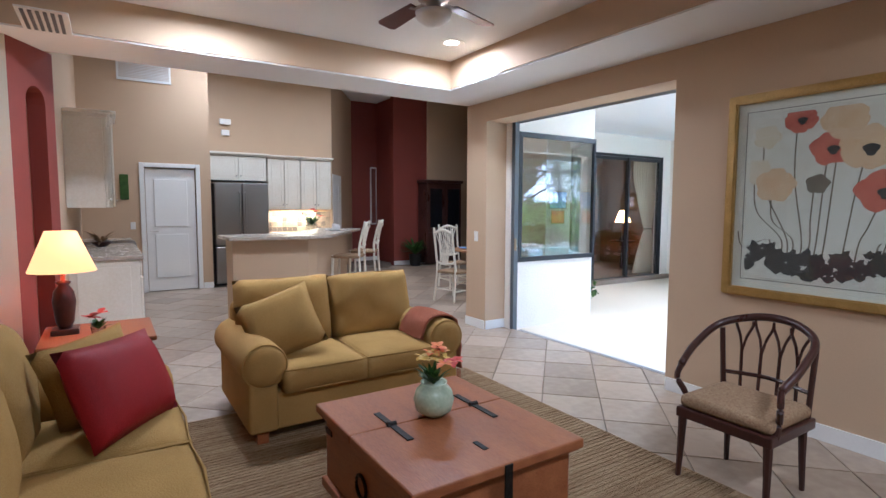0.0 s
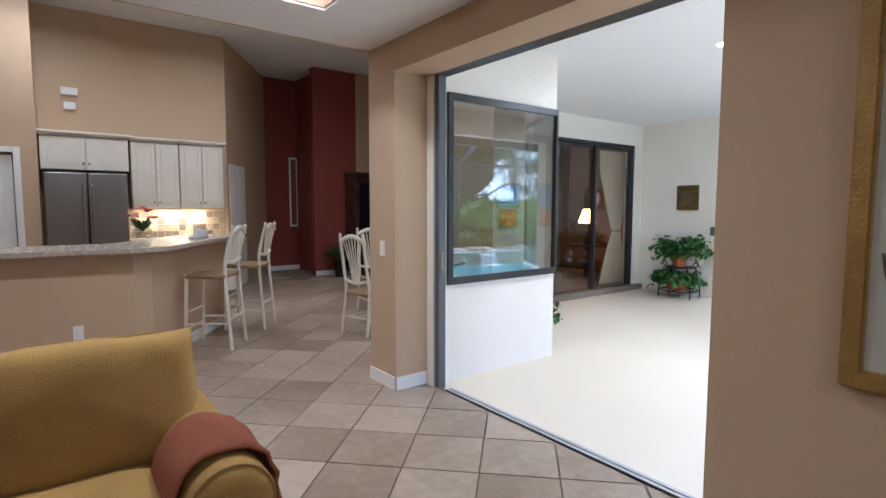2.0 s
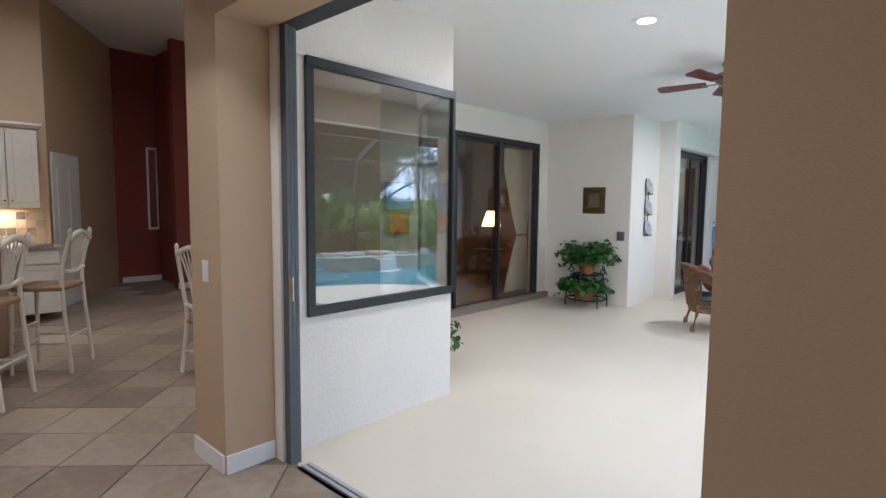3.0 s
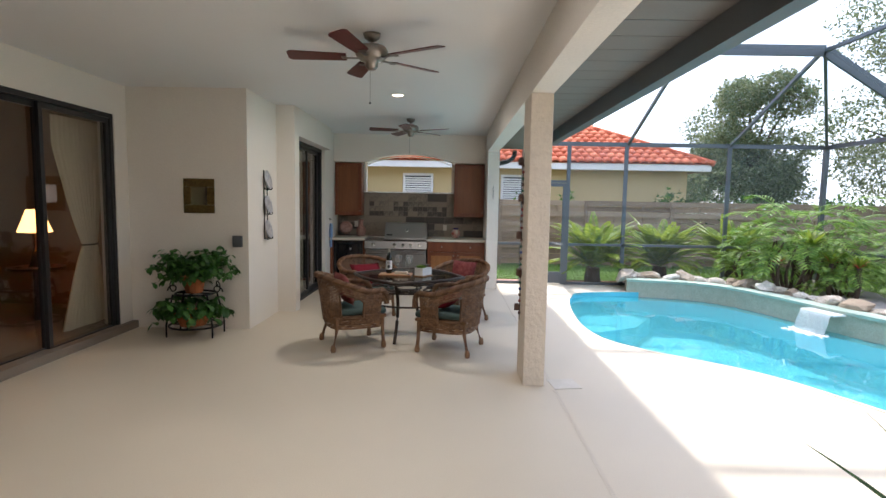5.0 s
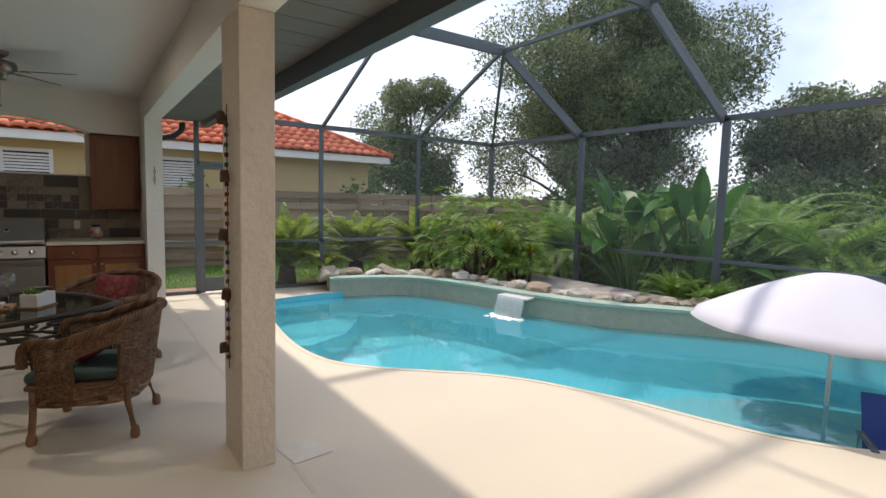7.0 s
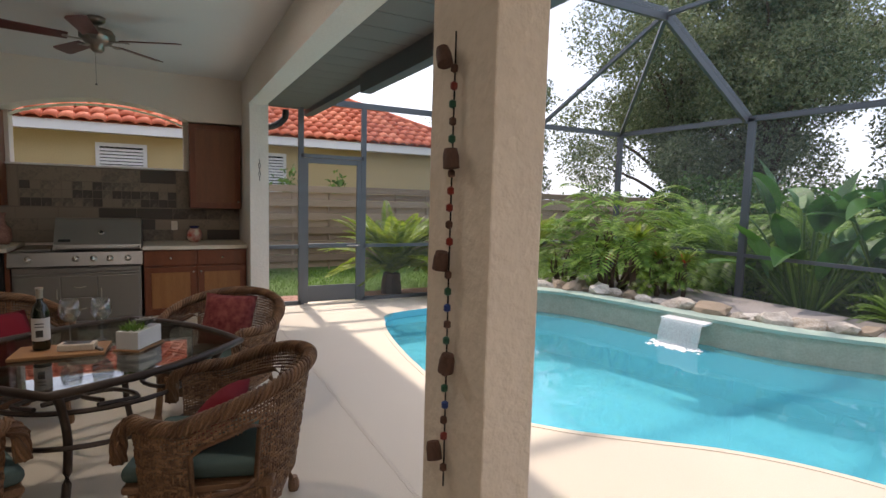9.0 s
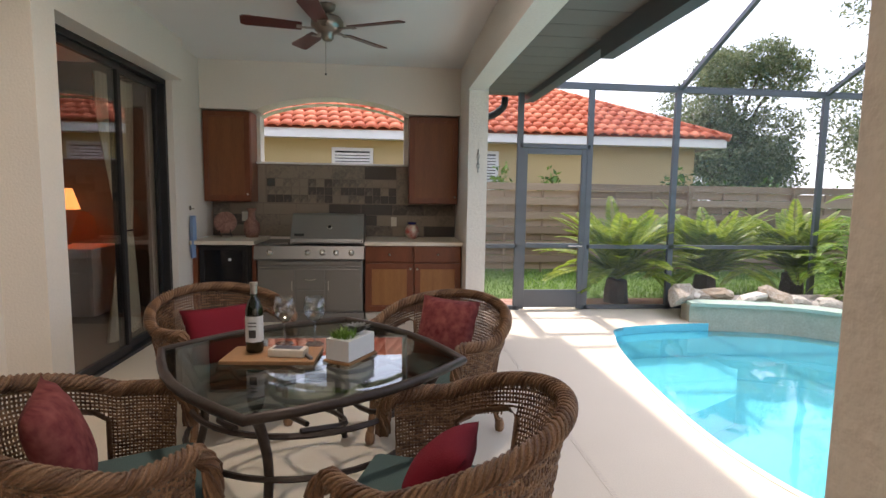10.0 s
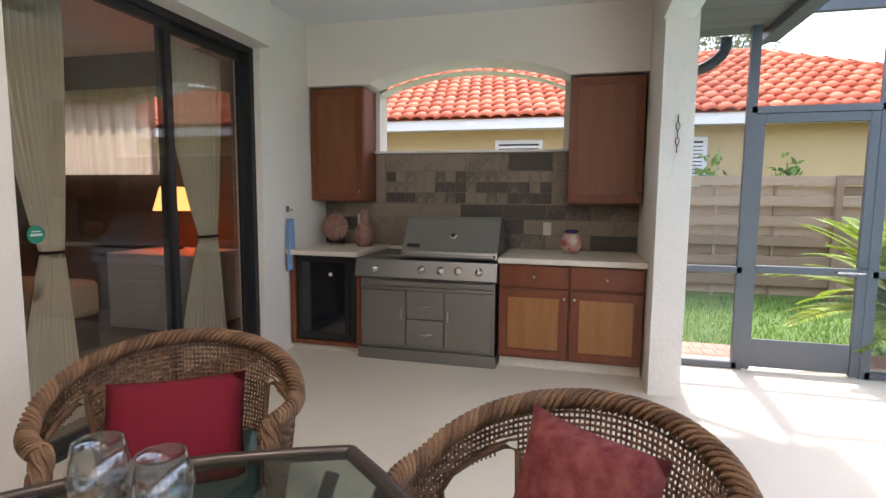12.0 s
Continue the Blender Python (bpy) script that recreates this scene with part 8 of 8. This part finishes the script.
for k in range(26):
    a = 2.4 * k
    r = random.uniform(0.1, 0.4)
    h = random.uniform(0.5, 1.7)
    tip = Vector((r * math.cos(a) * 2, r * math.sin(a) * 2, h))
    tube(bm2, [(0.1 * math.cos(a), 0.1 * math.sin(a), 0), tip], 0.03, 6, 0.018)
    leaf_blade(bm, tip, (math.cos(a) * random.uniform(0.4, 1.0), math.sin(a) * random.uniform(0.4, 1.0), random.uniform(0.5, 2.0)), random.uniform(0.6, 1.05), random.uniform(0.28, 0.44), random.uniform(0.2, 1.5), 10, random.uniform(0.15, 0.6))
part("stalks", bm2, M_LEAF, bop)
part("leaves", bm, M_FERN, bop)
copy_thing(bop, pose(9.2, -5.8, L - 0.12, 0, 0, 110) @ Matrix.Diagonal((0.95, 0.95, 0.95, 1)))


def leafy_mass(name, label, category, boxes_, n, leaf, material, kind=""):
    """Foliage of small leaves filling rounded lumps."""
    verts, faces = [], []
    rng = np.random.RandomState(len(name) + n)
    for cx, cy_, cz, rx, ry, rz in boxes_:
        for _ in range(n):
            d = rng.normal(size=3)
            d /= np.linalg.norm(d)
            r = rng.uniform(0.55, 1.05) * (1 + 0.25 * noise.noise(Vector(d * 2.5) + Vector((cx, cy_, cz))))
            p = np.array((cx + d[0] * rx * r, cy_ + d[1] * ry * r, cz + d[2] * rz * r))
            a, b = rng.normal(size=3), rng.normal(size=3)
            a /= np.linalg.norm(a)
            b -= a * a.dot(b)
            b /= np.linalg.norm(b)
            s = leaf * rng.uniform(0.6, 1.4)
            i = len(verts)
            verts += [tuple(p - a * s), tuple(p + b * s * 0.42), tuple(p + a * s), tuple(p - b * s * 0.42)]
            faces.append((i, i + 1, i + 2, i + 3))
    me = bpy.data.meshes.new(name)
    me.from_pydata(verts, [], faces)
    me.materials.append(material)
    return me


def tree(x, y, h, lumps, n, leaf, label, material=M_TREELEAF, trunk=0.25):
    t = thing("tree", label, "tree", pose(x, y, L - 0.12))
    bm = bmesh.new()
    tube(bm, smooth_line([(0, 0, -0.1), (0.1, 0.05, h * 0.25), (0, 0, h * 0.55), (0.1, 0.1, h * 0.9)], 4), trunk, 10, trunk * 0.15)
    for cx, cy_, cz, rx, ry, rz in lumps:
        tube(bm, smooth_line([(0, 0, min(cz, h) * 0.45), (cx * 0.5, cy_ * 0.5, cz * 0.8), (cx, cy_, cz)], 4), trunk * 0.3, 6, 0.02)
    part("trunk", bm, M_BARK, t)
    ob = new("crown", leafy_mass("crown", "", "", lumps, n, leaf, material))
    ob.parent = t
    return t


def lumps_for(h, r, n, low=0.35, seed=1):
    rng = random.Random(seed)
    out = []
    for k in range(n):
        a, q, z = rng.uniform(0, 6.28), rng.uniform(0.1, 1.0), rng.uniform(low, 1.0)
        s = r * rng.uniform(0.30, 0.52)
        out.append((r * q * math.cos(a) * (1.15 - 0.4 * z), r * q * math.sin(a) * (1.15 - 0.4 * z), h * z, s, s, s * 0.8))
    return out


tree(17.3, -16.0, 10.0, lumps_for(10.0, 3.5, 30, 0.30, 3), 3200, 0.075, "large wispy olive-green tree beyond the garden", trunk=0.35)
tree(20.5, -15.5, 10.5, lumps_for(10.5, 4.0, 28, 0.30, 5), 3200, 0.075, "large wispy olive-green tree beyond the garden", trunk=0.35)
tree(27.5, -11.0, 7.0, lumps_for(7.0, 3.0, 26, 0.3, 8), 2600, 0.075, "rounded dark green tree behind the fence")
tree(11.5, -19.0, 5.2, lumps_for(5.2, 3.2, 22, 0.3, 11), 2200, 0.085, "broad dark green tree beyond the garden")
tree(5.0, -17.0, 4.4, lumps_for(4.4, 3.2, 20, 0.2, 14), 2400, 0.085, "broad dark green tree beyond the garden")
tree(31.0, -2.0, 7.5, lumps_for(7.5, 3.0, 16, 0.5, 17), 1000, 0.08, "distant green tree behind the tiled roof")
hl = []
rng_h = random.Random(4)
for k in range(46):
    f = k / 45
    hx, hy = (2.0 + 15.5 * f, -10.6 - 0.8 * rng_h.random())
    hl.append((hx, hy, 0.9 + 0.6 * rng_h.random(), 0.7, 0.6, 1.0))
for k in range(22):
    hl.append((17.9 + rng_h.random() * 0.6, -3.5 - 0.5 * k, 0.7 + 0.5 * rng_h.random(), 0.5, 0.5, 0.9))
hob = new("hedge", leafy_mass("hedge", "", "", hl, 420, 0.075, M_LEAFDARK))
tagged(hob, "dense dark green garden hedge behind the palms", "hedge", kind="stuff")
hl3 = [(18.5, 0.62, 0.95, 0.3, 0.42, 1.08), (18.5, -0.55, 0.9, 0.3, 0.36, 1.1)]
hob = new("fence_shrub", leafy_mass("fence_shrub", "", "", hl3, 500, 0.09, M_LEAF))
tagged(hob, "leafy green shrub tops showing over the fence", "shrub", kind="stuff")
hl2 = [(rng_h.uniform(3.0, 12.5), rng_h.uniform(-8.2, -5.6), rng_h.uniform(0.1, 0.7), 0.5, 0.45, 0.5) for k in range(34)]
hob = new("shrubs", leafy_mass("shrubs", "", "", hl2, 300, 0.075, M_LEAF))
tagged(hob, "mixed green shrubs under the palms", "shrub", kind="stuff")
# grass blades on the strip by the fence
gv, gf = [], []
for k in range(26000):
    x, y = random.uniform(14.2, 17.4), random.uniform(-9, 2.4)
    a, h = random.uniform(0, 6.28), random.uniform(0.03, 0.08)
    i = len(gv)
    c, s = 0.006 * math.cos(a), 0.006 * math.sin(a)
    gv += [(x - c, y - s, L - 0.12), (x + c, y + s, L - 0.12), (x + random.uniform(-.03, .03), y + random.uniform(-.03, .03), L - 0.12 + h)]
    gf.append((i, i + 1, i + 2))
me = bpy.data.meshes.new("grass")
me.from_pydata(gv, [], gf)
me.materials.append(M_LEAF)
tagged(new("grass", me), "short green lawn grass by the fence", "grass", kind="stuff")

# ---- wall and floor tiles ----
tile_cache = {}


def stone_tile(parent, y0, y1, z0, z1):
    key = (round(y1 - y0, 3), round(z1 - z0, 3))
    if key not in tile_cache:
        w, h = key
        tile_cache[key] = mesh_of("tile", boxes((-0.010, 0, -w / 2 + 0.003, w / 2 - 0.003, -h / 2 + 0.003, h / 2 - 0.003), bevel=0.003), M_SLATE)
    ob = new("tile", tile_cache[key])
    ob.parent = parent
    ob.matrix_basis = pose(BX - 0.002 - random.uniform(0, 0.003), (y0 + y1) / 2, (z0 + z1) / 2)


sb = tagged(new("backsplash_grill"), "brown tumbled slate tiles behind the grill", "backsplash", kind="structure")
part("grout", boxes((BX - 0.006, BX - 0.001, 2.232, 5.248, 0.80, 1.70)), M_GROUT, sb)
z = 0.81
for r in range(3):
    off = 0.20 * (r % 2)
    y = 2.235
    w = 0.40 - off
    while y < 5.24:
        y2 = min(5.245, y + w)
        stone_tile(sb, y, y2, z, z + 0.135)
        y, w = y2, 0.40
    z += 0.135
for k in range(16):
    for j in range(3):
        stone_tile(sb, 2.99 + 0.1 * k, 3.09 + 0.1 * k, 1.225 + 0.1 * j, 1.325 + 0.1 * j)
for y0, y1 in ((2.86, 2.985), (4.60, 4.69)):
    stone_tile(sb, y0, y1, 1.225, 1.69)
for k in range(4):
    stone_tile(sb, 2.99 + 0.4 * k, 3.39 + 0.4 * k, 1.53, 1.69)

TS = 0.418
ft = mesh_of("floor_tile", boxes((-TS / 2 + 0.004, TS / 2 - 0.004, -TS / 2 + 0.004, TS / 2 - 0.004, -0.010, 0.0), bevel=0.002), M_TILE)
restf = bmesh.new()
floor_ob = bpy.data.objects["floor_house"]
c45 = math.sqrt(0.5)
placed = 0
todo = []
for i in range(-40, 40):
    for j in range(-40, 40):
        x, y = 2.225 + TS * c45 * (i - j), 4.90 + TS * c45 * (i + j)
        if -4.3 < x < 2.60 and -3.4 < y < 5.2 or -1.3 < x < 2.75 and 5.2 <= y < 10.3 or 2.5 <= x < 4.2 and 5.3 < y < 12.4 or 4.2 <= x < 5.6 and 6.6 < y < 11.1:
            near = -1.4 < x < 2.9 and 2.4 < y < 9.2
            todo.append((0 if near else 1, abs(x - 1.8) + abs(y - 5), x, y))
todo.sort()
for _, _, x, y in todo:
    if placed < 300:
        ob = new("floor_tile", ft)
        ob.parent, ob.matrix_basis = floor_ob, pose(x, y, random.uniform(-0.0008, 0.0008), 0, 0, 45 + 90 * random.randrange(4))
        placed += 1
    else:
        vs = [restf.verts.new((x + a * c45 * (TS - 0.008), y + b * c45 * (TS - 0.008), 0)) for a, b in ((-1, 0), (0, -1), (1, 0), (0, 1))]
        restf.faces.new(vs)
for k in range(4):
    y = 2.535 + 0.5912 * k
    restf.faces.new([restf.verts.new(p) for p in ((2.530, y, 0), (2.822, y - 0.288, 0), (2.822, y + 0.288, 0))])
thicken(restf, 0.009)
M_TILE2 = mat("ceramic_floor_tile_rest", (0.25, 0.185, 0.13), 0.34, col2=(0.40, 0.315, 0.235), scale=2.6, fine=14, bump=0.03, island=0.35)
tagged(part("floor_tiles_rest", restf, M_TILE2, floor_ob), kind="stuff")
